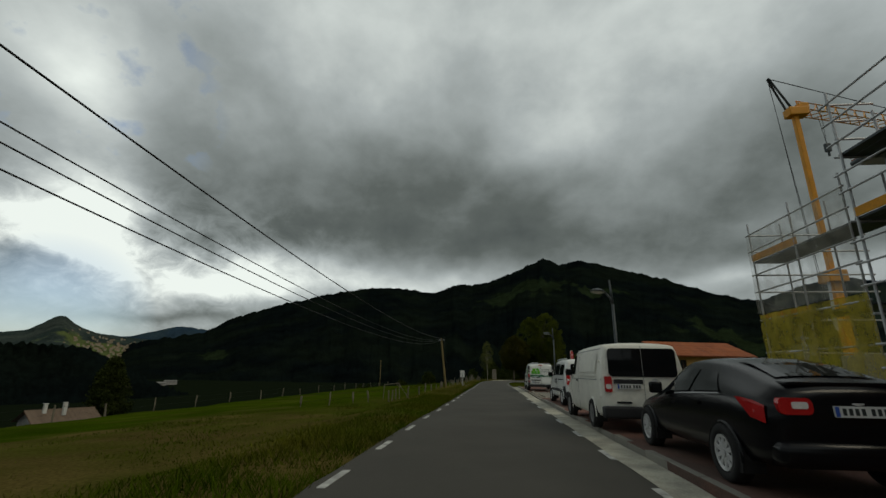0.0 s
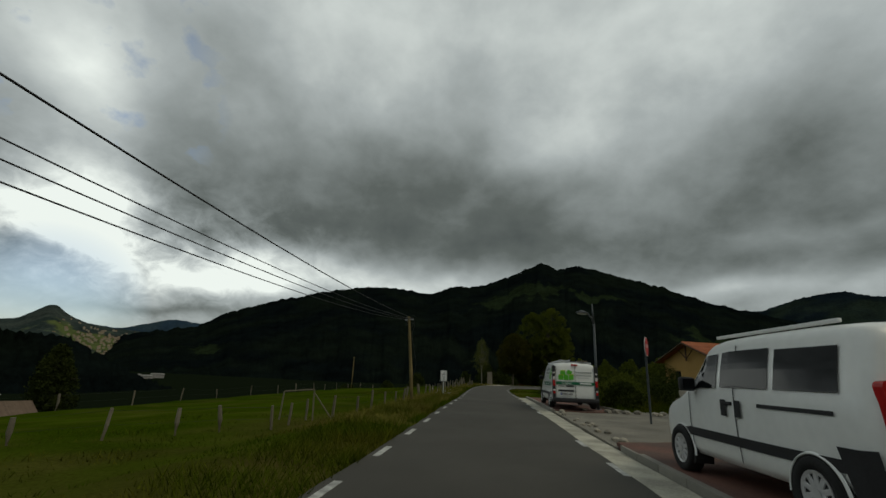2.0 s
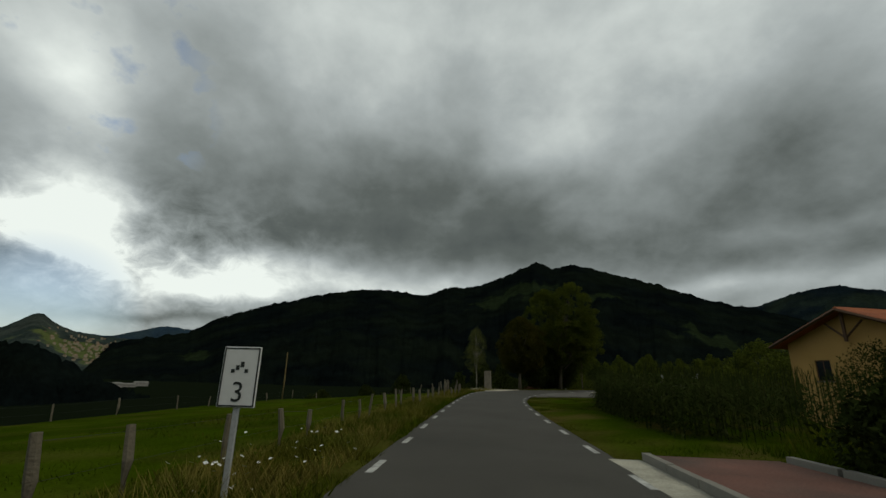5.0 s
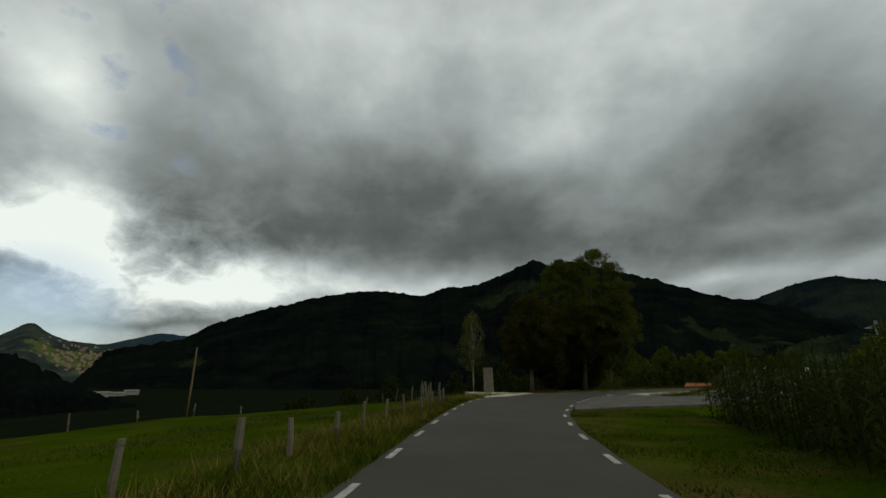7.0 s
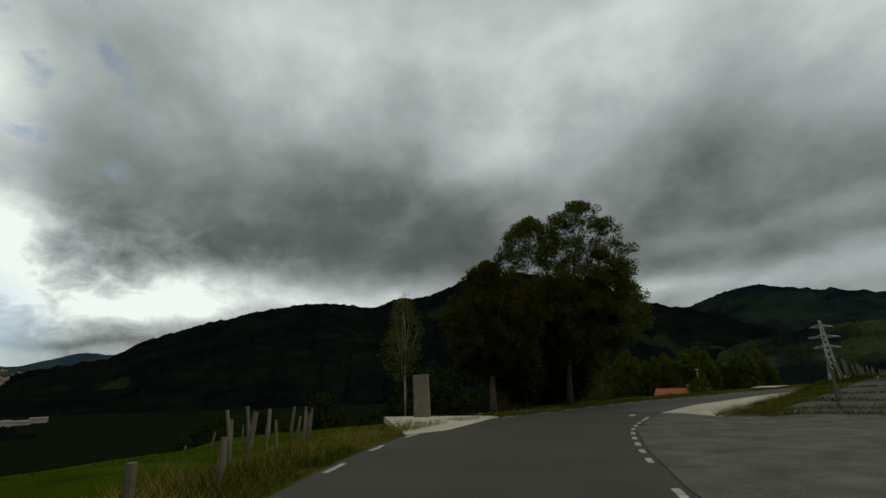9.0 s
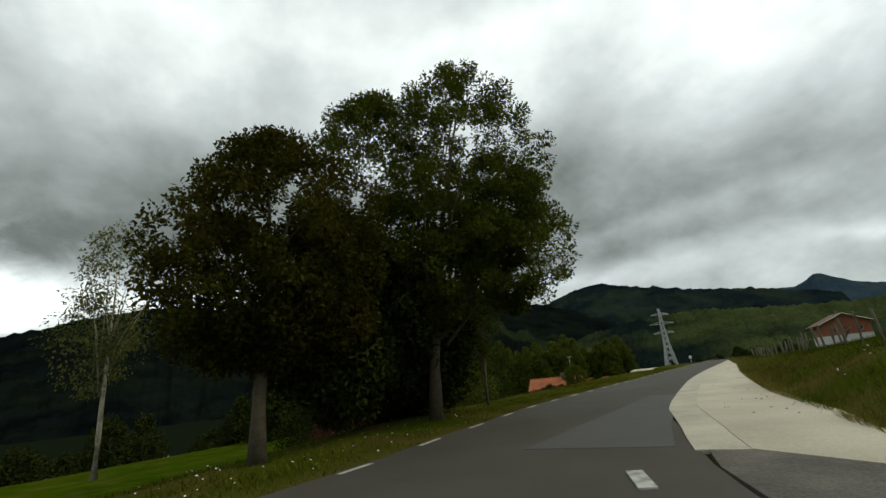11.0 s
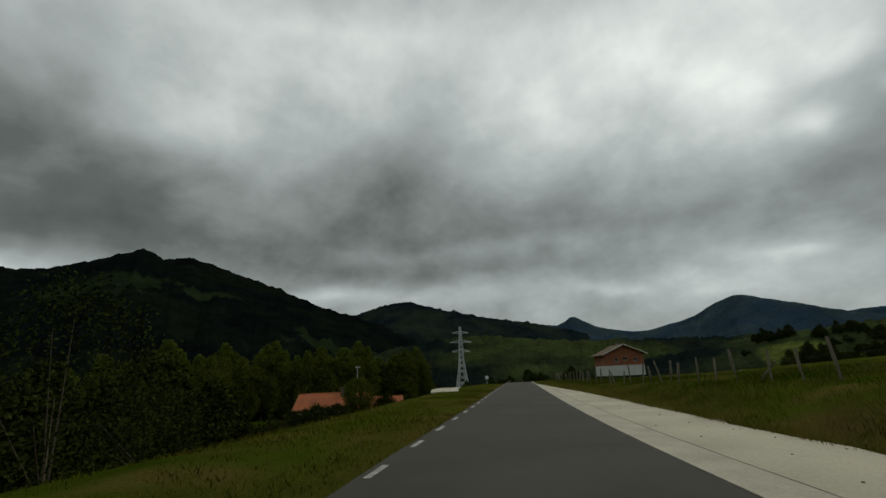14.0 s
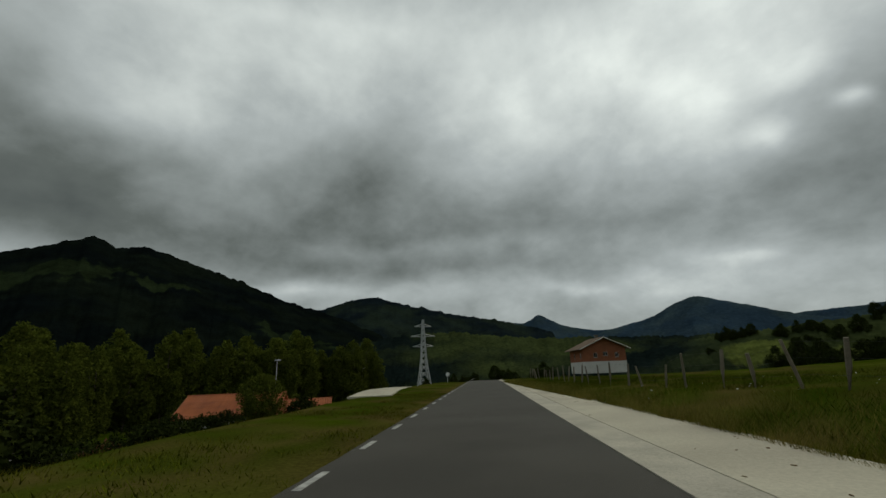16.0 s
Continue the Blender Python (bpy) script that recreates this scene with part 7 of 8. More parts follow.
def spaced(pts, gap, seed, jit=0.25):
    rng = random.Random(seed)
    c = spline(pts, 0.25)
    arc = np.concatenate([[0], np.cumsum(np.linalg.norm(np.diff(c, axis=0), axis=1))])
    out, a = [], 0.0
    while a < arc[-1]:
        out.append((float(np.interp(a, arc, c[:, 0])) + rng.uniform(-0.1, 0.1), float(np.interp(a, arc, c[:, 1])) + rng.uniform(-0.1, 0.1)))
        a += gap * rng.uniform(1 - jit, 1 + jit)
    return out


fence("weathered post and wire fence round the field gateway", spaced([(-10.06, 23.3), (-7.44, 26.1), (-6.23, 27.5), (-6.6, 30.3), (-5.39, 31.9), (-4.78, 33.8), (-4.26, 37), (-4.25, 40.7)], 1.45, 1), 0.6, 0.85, 2, 1, (2.94, 4.85))
fence("grey wooden posts with wire along the field", spaced([(-4.15, 41.6), (-3.92, 48), (-3.47, 55.2), (-3.31, 58.7), (-2.95, 62.3), (-2.46, 68), (-1.79, 73.2), (-1.84, 77.5)], 1.7, 2), 0.6, 0.85, 2, 2)
fence("far post and wire fence at the field's edge", spaced([(-22.1, 17.03), (-21.5, 35.3), (-20.9, 53.7), (-19.57, 77.3), (-16.72, 93.1)], 4.0, 3), 0.7, 1.0, 2, 3)
fence("close grey posts at the corner of the field", spaced([(-16.72, 93.1), (-10.51, 94.1), (-7.52, 94.2), (-4.86, 92.4), (-3.49, 85.8), (-3.32, 80.4), (-1.84, 77.5)], 1.35, 4), 1.0, 1.45, 2, 4, lean=8)


def bank_line(off, a, b):
    t = np.gradient(APRON, axis=0)
    t /= np.linalg.norm(t, axis=1)[:, None]
    q = APRON + np.stack([t[:, 1], -t[:, 0]], 1) * off
    return [tuple(p) for p in q[a:b:6]]


fence("leaning wooden posts with wire along the top of the bank", spaced(bank_line(3.4, 3, len(APRON) - 2), 1.9, 5), 0.95, 1.35, 3, 5, (2, 7, 12, 15), lean=9)

# gateway of the field: a low metal gate frame
gate = thing("field_gate", "low open metal field gate with a bent frame", "gate", m=pose(-7.2, 29.9, -0.45, 0, 0, 12))
part("frame", one(lambda bm: [tube(bm, (0, 0, 0), (0.05, 0, 0.95), 0.025), tube(bm, (1.1, 0.2, 0), (1.05, 0.2, 1.05), 0.025), tube(bm, (0.05, 0, 0.95), (1.05, 0.2, 1.05), 0.022)]), M_POST, gate)
part("strut", one(lambda bm: tube(bm, (1.05, 0.2, 0.95), (1.75, 0.35, 0.05), 0.022)), M_POST, gate)


def garden_gate():
    for x, y, hh in ((12.6, 77.0, 1.75), (13.0, 77.35, 1.6), (15.0, 78.9, 1.7)):
        t = thing("gate_post", "dark weathered wooden gate post beside the lane", "gate post", "wooden gate posts", pose(x, y, ground_z(x, y)))
        part("shaft", one(lambda bm: box(bm, -0.07, -0.07, -0.3, 0.07, 0.07, hh, 0.012)), M_POST, t)
        part("cap", one(lambda bm: box(bm, -0.08, -0.08, hh, 0.08, 0.08, hh + 0.03, 0.008)), M_POST, t)
    for x, y in ((16.3, 80.05), (20.2, 82.6)):
        t = thing("globe_lamp_post", "stone gate post topped by a white globe lamp", "gate post", "gate posts", pose(x, y, 0.0))
        part("pillar", one(lambda bm: box(bm, -0.09, -0.09, -0.3, 0.09, 0.09, 1.4, 0.02)), M_STONE, t)
        part("cap", one(lambda bm: box(bm, -0.12, -0.12, 1.4, 0.12, 0.12, 1.48, 0.015)), M_STONE, t)
        part("stem", one(lambda bm: tube(bm, (0, 0, 1.48), (0, 0, 1.6), 0.03)), M_INK, t)
        bm = bmesh.new()
        bmesh.ops.create_uvsphere(bm, u_segments=20, v_segments=12, radius=0.15, matrix=pose(0, 0, 1.74))
        part("globe", bm, M_LAMP_GLASS, t, smooth=True)


garden_gate()


def flowers():
    rng = np.random.default_rng(3)
    quads = []
    for cx, cy, n, sp in ((-2.84, 43.1, 40, 0.8), (-2.63, 45.3, 20, 1.0), (8.8, 96.3, 90, 3.5), (5.06, 93.4, 80, 3.0), (48.6, 113.7, 60, 5), (19.66, 92.6, 40, 3)):
        for _ in range(n):
            x, y = cx + rng.normal() * sp * 0.5, cy + rng.normal() * sp
            d, s, h = road_coords(x, y)
            if abs(d[0]) < h[0] + 0.3:
                continue
            z = ground_z(x, y) + rng.uniform(0.06, 0.45 if cy < 52 else 0.14)
            s = rng.uniform(0.015, 0.035)
            a = rng.uniform(0, math.tau)
            u, v = np.array([math.cos(a), math.sin(a), 0.4]) * s, np.array([-math.sin(a), math.cos(a), 0.2]) * s
            p = np.array([x, y, z])
            quads.append([p - u, p - v, p + u, p + v])
    tagged(new("wild_flowers", np_mesh("wild_flowers", np.array(quads), 4, M_FLOWER)), "small white wild flowers in the grass", "flowers", kind="stuff")


flowers()


def pylon(x, y, z, high):
    t = thing("lattice_pylon", "tall galvanised lattice power pylon", "pylon", m=pose(x, y, z, 0, 0, -30))
    def half(k):
        return 2.6 * (1 - k / 0.45) + 1.0 * (k / 0.45) if k < 0.45 else 1.0 - 0.75 * (k - 0.45) / 0.55
    levels = np.linspace(0, 1, 13) ** 0.9
    for s1, s2 in ((-1, -1), (-1, 1), (1, 1), (1, -1)):
        part("leg", one(sweep, [(s1 * half(k), s2 * half(k), k * high) for k in levels], [0.2] * len(levels), 4), M_GALV, t)
    for a, b in zip(levels, levels[1:]):
        for (p, q) in (((-1, -1), (1, -1)), ((1, -1), (1, 1)), ((1, 1), (-1, 1)), ((-1, 1), (-1, -1))):
            A, B = half(a), half(b)
            part("brace", one(lambda bm: tube(bm, (p[0] * A, p[1] * A, a * high), (q[0] * B, q[1] * B, b * high), 0.11, None, 4)), M_GALV, t)
            part("brace", one(lambda bm: tube(bm, (q[0] * A, q[1] * A, a * high), (p[0] * B, p[1] * B, b * high), 0.11, None, 4)), M_GALV, t)
    for k, w in ((0.62, 4.2), (0.76, 5.0), (0.9, 3.6)):
        bm = bmesh.new()
        for s in (-1, 1):
            for dz in (0, 1.0):
                tube(bm, (s * half(k), 0, k * high + dz), (s * w, 0, k * high + 0.1), 0.15, None, 4)
        part("cross_arm", bm, M_GALV, t)


pylon(157, 240.5, -6, 28.6)


def small_signs():
    t = thing("marker_sign", "small round sign on a thin post by the road", "road sign", m=pose(98.3, 173.0, -1.5))
    part("post", one(lambda bm: tube(bm, (0, 0, 0), (0, 0, 2.6), 0.05)), M_GALV, t)
    bm = bmesh.new()
    bmesh.ops.create_cone(bm, cap_ends=True, segments=20, radius1=0.4, radius2=0.4, depth=0.04, matrix=pose(0, -0.06, 2.4, 90, 0, -38))
    part("disc", bm, M_SIGN_WHITE, t)
    for x, y in ((85.6, 184.4), (56.4, 161.7)):
        t = thing("lamp_post", "thin grey lamp post near the grove", "lamp post", "far lamp posts", pose(x, y, ground_z(x, y)))
        part("post", one(lambda bm: tube(bm, (0, 0, 0), (0, 0, 7.5), 0.07, 0.05)), M_GALV, t)
        part("head", one(lambda bm: box(bm, -0.2, -0.5, 7.4, 0.2, 0.3, 7.55, 0.03)), M_GALV, t)


small_signs()


def apron_litter():
    """Small stones, twigs and dead leaves blown over the concrete, too many to count."""
    rng = np.random.default_rng(31)
    bm = bmesh.new()
    k = np.arange(len(APRON))
    t = np.gradient(APRON, axis=0)
    t /= np.linalg.norm(t, axis=1)[:, None]
    for i, o in zip(rng.uniform(4, len(APRON) - 20, 160), rng.uniform(0, 1, 160) ** 2.0 * 1.8 + 0.03):
        x, y = np.interp(i, k, APRON[:, 0]) - np.interp(i, k, t[:, 1]) * o, np.interp(i, k, APRON[:, 1]) + np.interp(i, k, t[:, 0]) * o
        w, d = rng.uniform(0.008, 0.03), rng.uniform(0.006, 0.02)
        box(bm, -w, -d, 0, w, d, rng.uniform(0.006, 0.016), 0, pose(float(x), float(y), 0.024, 0, 0, float(rng.uniform(0, 180))))
    tagged(part("litter", bm, M_SOIL), "scattered small stones and dead leaves on the concrete", "litter", kind="stuff")


apron_litter()

# ---- buildings ----
def wall_with_openings(bm, x0, x1, z0, z1, thick, holes, m):
    """An upright wall along x with openings cut through it: holes are (x0, x1, z0, z1)."""
    xs = sorted({x0, x1, *[h[0] for h in holes], *[h[1] for h in holes]})
    zs = sorted({z0, z1, *[h[2] for h in holes], *[h[3] for h in holes]})
    for a, b in zip(xs, xs[1:]):
        for c, d in zip(zs, zs[1:]):
            cx, cz = (a + b) / 2, (c + d) / 2
            if not any(h[0] < cx < h[1] and h[2] < cz < h[3] for h in holes):
                box(bm, a, 0, c, b, thick, d, 0, m)
    bmesh.ops.remove_doubles(bm, verts=bm.verts, dist=0.001)
    bm.verts.index_update()
    seen = {}
    for f in bm.faces:
        seen.setdefault(tuple(sorted(v.index for v in f.verts)), []).append(f)
    bmesh.ops.delete(bm, geom=[f for fs in seen.values() if len(fs) > 1 for f in fs], context="FACES_ONLY")
    return bm


def window(parent, m, w, h, frame_mat, sill=True, shutters=None):
    """A framed window in a wall opening; local x along the wall, y into it."""
    t = part("window", one(lambda bm: [box(bm, a, 0.06, c, b, 0.12, d, 0, m) for a, b, c, d in ((-w / 2, -w / 2 + 0.06, 0, h), (w / 2 - 0.06, w / 2, 0, h), (-w / 2 + 0.06, w / 2 - 0.06, 0, 0.06), (-w / 2 + 0.06, w / 2 - 0.06, h - 0.06, h), (-0.03, 0.03, 0.06, h - 0.06))]), frame_mat, parent)
    for s in (-1, 1):
        a, b = sorted((s * 0.03, s * (w / 2 - 0.06)))
        part("pane", one(lambda bm: box(bm, a, 0.085, 0.06, b, 0.095, h - 0.06, 0, m)), M_HOUSE_GLASS, t)
    if sill:
        part("sill", one(lambda bm: box(bm, -w / 2 - 0.08, -0.08, -0.07, w / 2 + 0.08, 0.1, -0.004, 0, m)), M_STONE, t)
    if shutters:
        for s in (-1, 1):
            a, b = sorted((s * (w / 2 + 0.01), s * (w / 2 + w / 2)))
            part("shutter", one(lambda bm: box(bm, a, -0.05, 0, b, -0.01, h, 0.01, m)), shutters, t)
    return t


def tiled_slope(parent, a, b, up, mat, rows=14, label="", curl=0.05, limit=300):
    """A roof slope of curved tiles: a to b along the eave, up is the way from the eave to the ridge."""
    a, b, up = Vector(a), Vector(b), Vector(up)
    along = b - a
    n_cols = max(3, int(along.length / 0.24))
    nrm = along.cross(up).normalized()
    if nrm.z < 0:
        nrm = -nrm
    deck = bmesh.new()
    vs = [deck.verts.new(p) for p in (a, b, b + up, a + up)]
    lo = [deck.verts.new(v.co - nrm * 0.14) for v in vs]
    deck.faces.new(vs), deck.faces.new(lo[::-1])
    for i in range(4):
        deck.faces.new((vs[i], vs[(i + 1) % 4], lo[(i + 1) % 4], lo[i]))
    slope = part("roof_slope", deck, mat, parent, label)
    # one ribbed course of barrel tiles per row, each lapping over the one below
    e, u = along / n_cols, up / rows
    for r in range(rows):
        v, f = [], []
        for c in range(n_cols):
            o = a + e * c + u * r + nrm * 0.004
            for k in range(5):
                th = math.pi * k / 4
                q = o + e * (0.5 - 0.46 * math.cos(th)) + nrm * (curl * math.sin(th) + 0.02)
                v.append(tuple(q - u * 0.06 + nrm * 0.012))
                v.append(tuple(q + u * 1.02))
            s = len(v) - 10
            f += [(s + 2 * k, s + 2 * k + 1, s + 2 * k + 3, s + 2 * k + 2) for k in range(4)]
            f.append((s, s + 2, s + 4, s + 6, s + 8))
        ob = new("tile_course", quick_mesh("tile_course", v, f, mat))
        ob.parent = slope
    return slope


def scaffold_house():
    h = thing("house_under_construction", "new pinkish house with a red tile roof behind scaffolding", "house", m=pose(9.05, -3.6, 0))
    L, W = 18.4, 10.0
    m = pose(0, 12.4, 0, 0, 0, -90)
    part("wall", one(wall_with_openings, 0, L, -0.3, 6.1, 0.3, [(2.2, 3.2, 4.0, 5.2), (6.2, 7.2, 4.0, 5.2), (10.2, 11.2, 4.0, 5.2), (2.2, 3.3, 1.0, 2.2), (7.2, 8.4, 1.0, 2.2)], m), M_PINK, h)
    part("wall", one(lambda bm: box(bm, 0.3, 12.1, -0.3, W, 12.4, 6.1)), M_PINK, h)
    part("wall", one(lambda bm: box(bm, 0.3, 12.4 - L, -0.3, W, 12.7 - L, 6.1)), M_PINK, h)
    part("wall", one(lambda bm: box(bm, W - 0.3, 12.7 - L, -0.3, W, 12.1, 6.1)), M_PINK, h)
    part("floor_slab", one(lambda bm: box(bm, 0.3, 12.7 - L, 2.8, W - 0.3, 12.1, 3.0)), M_CONCRETE, h)
    for s, z, w, hh in ((2.7, 4.0, 1.0, 1.2), (6.7, 4.0, 1.0, 1.2), (10.7, 4.0, 1.0, 1.2), (2.75, 1.0, 1.1, 1.2), (7.8, 1.0, 1.2, 1.2)):
        window(h, m @ pose(s, 0, z), w, hh, M_BROWN_WOOD)
    part("string_course", one(lambda bm: box(bm, -0.03, 12.4 - L, 2.78, 0.0, 12.43, 2.98)), M_CONCRETE, h)
    tiled_slope(h, (-0.75, 12.4 - L - 0.7, 6.15), (-0.75, 13.1, 6.15), (5.9, 0, 1.9), M_TILE, 16, "red barrel tile roof slope")
    tiled_slope(h, (W + 0.75, 12.4 - L - 0.7, 6.15), (W + 0.75, 13.1, 6.15), (-5.8, 0, 1.9), M_TILE, 4)
    part("soffit", one(lambda bm: box(bm, -0.68, 12.5 - L - 0.6, 5.98, -0.02, 13.0, 6.06)), M_WHITE_WALL, h)
    part("gutter", one(lambda bm: tube(bm, (-0.8, 12.5 - L, 6.02), (-0.8, 13.0, 6.02), 0.07, None, 10)), M_DARK_STEEL, h)
    for k in range(9):
        part("rafter_end", one(lambda bm: box(bm, -0.66, 12.2 - k * 1.9, 5.86, 0.0, 12.34 - k * 1.9, 5.98)), M_BROWN_WOOD, h)
    part("gable_wall", one(lambda bm: prism(bm, [(0.1, 6.1), (W - 0.1, 6.1), (W / 2, 7.75)], -12.38, -12.1, pose(0, 0, 0, 90, 0, 0))), M_PINK, h)

    t = thing("scaffold", "galvanised steel scaffold with orange toe boards before the house", "scaffold", m=pose(7.55, 8.8, 0))
    bays = [0, -2.5, -5.0, -7.5, -10.0, -12.5, -15.0]
    for y in bays:
        for x, top in ((0, 7.5), (0.85, 7.0)):
            p = part("standard", one(lambda bm: tube(bm, (x, y, -0.05), (x, y, top), 0.026, None, 8)), M_GALV, t)
            part("foot", one(lambda bm: box(bm, x - 0.08, y - 0.08, -0.07, x + 0.08, y + 0.08, -0.04)), M_GALV, p)
    for z in (1.55, 2.0, 3.15, 3.6, 4.05, 5.15, 5.55, 6.25, 6.75, 7.2):
        part("ledger", one(lambda bm: tube(bm, (-0.035, 0.25, z), (-0.035, -15.2, z), 0.023, None, 8)), M_GALV, t)
    for z in (0.95, 2.65, 4.55, 6.0):
        d = part("deck", one(lambda bm: [box(bm, 0.03 + 0.27 * k, -15.1, z - 0.05, 0.27 + 0.27 * k, 0.1, z) for k in range(3)]), M_DARK_STEEL, t)
        if z in (0.95, 4.55):
            for k in range(6):
                part("toe_board", one(lambda bm: box(bm, -0.02, -2.45 - 2.5 * k, z + 0.0, 0.005, 0.02 - 2.5 * k, z + 0.19)), M_YELLOW_BOARD, d, "orange-yellow toe board")
    for z in (0.95, 2.65, 4.55, 6.0):
        for y in bays:
            part("transom", one(lambda bm: tube(bm, (-0.1, y + 0.06, z - 0.08), (1.2, y + 0.06, z - 0.08), 0.023, None, 8)), M_GALV, t)
    for k in range(0, 6, 2):
        part("diagonal_brace", one(lambda bm: tube(bm, (0.9, bays[k], 0.1), (0.9, bays[k + 1], 2.6), 0.022, None, 8)), M_GALV, t)
    for z in (6.35, 6.8, 7.2):
        part("end_rail", one(lambda bm: tube(bm, (0, 0.05, z), (0.95, 0.05, z), 0.022, None, 8)), M_GALV, t)

    t = thing("netted_scaffold", "lower scaffold wrapped in yellow and pale debris netting", "scaffold", m=pose(7.75, 9.15, 0) @ Matrix.Diagonal((1, 0.74, 1, 1)))
    for y in (0.15, 2.5, 4.95):
        for x in (0, 0.9):
            part("standard", one(lambda bm: tube(bm, (x, y, -0.05), (x, y, 5.75), 0.026, None, 8)), M_GALV, t)
    for z in (1.0, 2.0, 2.9, 3.7, 4.2, 4.9, 5.4):
        part("ledger", one(lambda bm: tube(bm, (-0.035, 0, z), (-0.035, 5.1, z), 0.023, None, 8)), M_GALV, t)
        part("end_ledger", one(lambda bm: tube(bm, (0, 5.0, z), (3.2, 5.0, z), 0.023, None, 8)), M_GALV, t)
    for z in (0.9, 2.85, 4.6):
        d = part("deck", one(lambda bm: box(bm, 0.03, 0.1, z - 0.05, 0.85, 5.0, z)), M_DARK_STEEL, t)
        part("toe_board", one(lambda bm: box(bm, -0.02, 2.4, z, 0.005, 5.0, z + 0.19)), M_YELLOW_BOARD, d, "orange-yellow toe board")

    def net(z0, z1, mat, label):
        v, f = [], []
        n, k = 30, 14
        for i in range(n + 1):
            for j in range(k + 1):
                y, z = 5.05 * i / n, z0 + (z1 - z0) * j / k
                v.append((-0.07 + 0.05 * noise.noise((y * 1.3, z * 1.1, z0)), y, z))
        for i in range(n):
            for j in range(k):
                o = i * (k + 1) + j
                f.append((o, o + k + 1, o + k + 2, o + 1))
        ob = new("net", quick_mesh("net", v, f, mat))
        ob.parent = t
        tagged(ob, label)

    net(0.35, 3.05, M_NET, "yellow debris net")
    net(3.07, 5.4, M_NET_CLEAR, "thin pale debris net")


scaffold_house()


def tower_crane():
    t = thing("tower_crane", "yellow self-erecting tower crane behind the new house", "crane", m=pose(16.7, 22.2, 0) @ Matrix.Scale(0.966, 4))
    part("ballast_base", one(lambda bm: [box(bm, -1.6, -1.6, -0.1, 1.6, 1.6, 0.5, 0.05), box(bm, -1.0, -2.0, 0.5, 1.0, -0.7, 2.4, 0.05)]), M_GREY_WALL, t)
    part("lower_mast", one(lambda bm: box(bm, -0.2, -0.2, 0.4, 0.2, 0.2, 6.4, 0.04)), M_CRANE, t)
    part("upper_mast", one(lambda bm: box(bm, -0.125, -0.125, 6.2, 0.125, 0.125, 15.6, 0.03)), M_CRANE, t)
    part("collar", one(lambda bm: box(bm, -0.45, -0.42, 6.0, 0.45, 0.42, 6.6, 0.06)), M_CRANE, t)
    part("hydraulic_strut", one(lambda bm: tube(bm, (-0.6, -0.3, 3.6), (-0.3, -0.1, 6.2), 0.07)), M_GALV, t)
    head = part("mast_head", one(lambda bm: [box(bm, -0.4, -0.3, 15.5, 0.6, 0.3, 16.0, 0.05), box(bm, 0.2, -0.18, 15.9, 0.75, 0.18, 16.3, 0.05)]), M_CRANE, t)
    part("apex_strut", one(lambda bm: [tube(bm, (-0.2, -0.2, 15.9), (-1.35, -0.55, 17.7), 0.06), tube(bm, (-0.2, 0.2, 15.9), (-1.35, -0.45, 17.7), 0.06)]), M_DARK_STEEL, head)
    d = Vector((8.8, 2.9, 0.15)).normalized()
    n = Vector((-d.y, d.x, 0)).normalized()
    bm = bmesh.new()
    ln = 20.0
    a0 = Vector((0.3, 0.1, 15.85))
    prev = None
    for k in range(29):
        c = a0 + d * ln * k / 28
        tri = [c + n * 0.35, c - n * 0.35, c + Vector((0, 0, 0.7))]
        if prev:
            for i in range(3):
                tube(bm, prev[i], tri[i], 0.045, None, 4)
                tube(bm, prev[i], tri[(i + 1) % 3], 0.026, None, 4)
        prev = tri
    part("jib", bm, M_CRANE, t, "lattice jib")
    part("tie_cable", one(lambda bm: tube(bm, (-1.35, -0.5, 17.7), tuple(a0 + d * 13 + Vector((0, 0, 0.7))), 0.025, None, 5)), M_WIRE, t)
    part("back_stay", one(lambda bm: [tube(bm, (-1.35, -0.5, 17.7), (-0.75, -0.35, 1.0), 0.014, None, 5), tube(bm, (-1.3, -0.4, 17.7), (-0.6, -0.35, 1.0), 0.014, None, 5)]), M_WIRE, t)
    hk = a0 + d * 1.5
    part("hoist_rope", one(lambda bm: [tube(bm, tuple(hk + n * s), (hk.x, hk.y, 14.0), 0.012, None, 5) for s in (-0.1, 0.1)]), M_WIRE, t)
    part("hook_block", one(lambda bm: [box(bm, hk.x - 0.14, hk.y - 0.1, 13.55, hk.x + 0.14, hk.y + 0.1, 14.05, 0.04), tube(bm, (hk.x, hk.y, 13.3), (hk.x, hk.y, 13.6), 0.06)]), M_DARK_STEEL, t)


tower_crane()


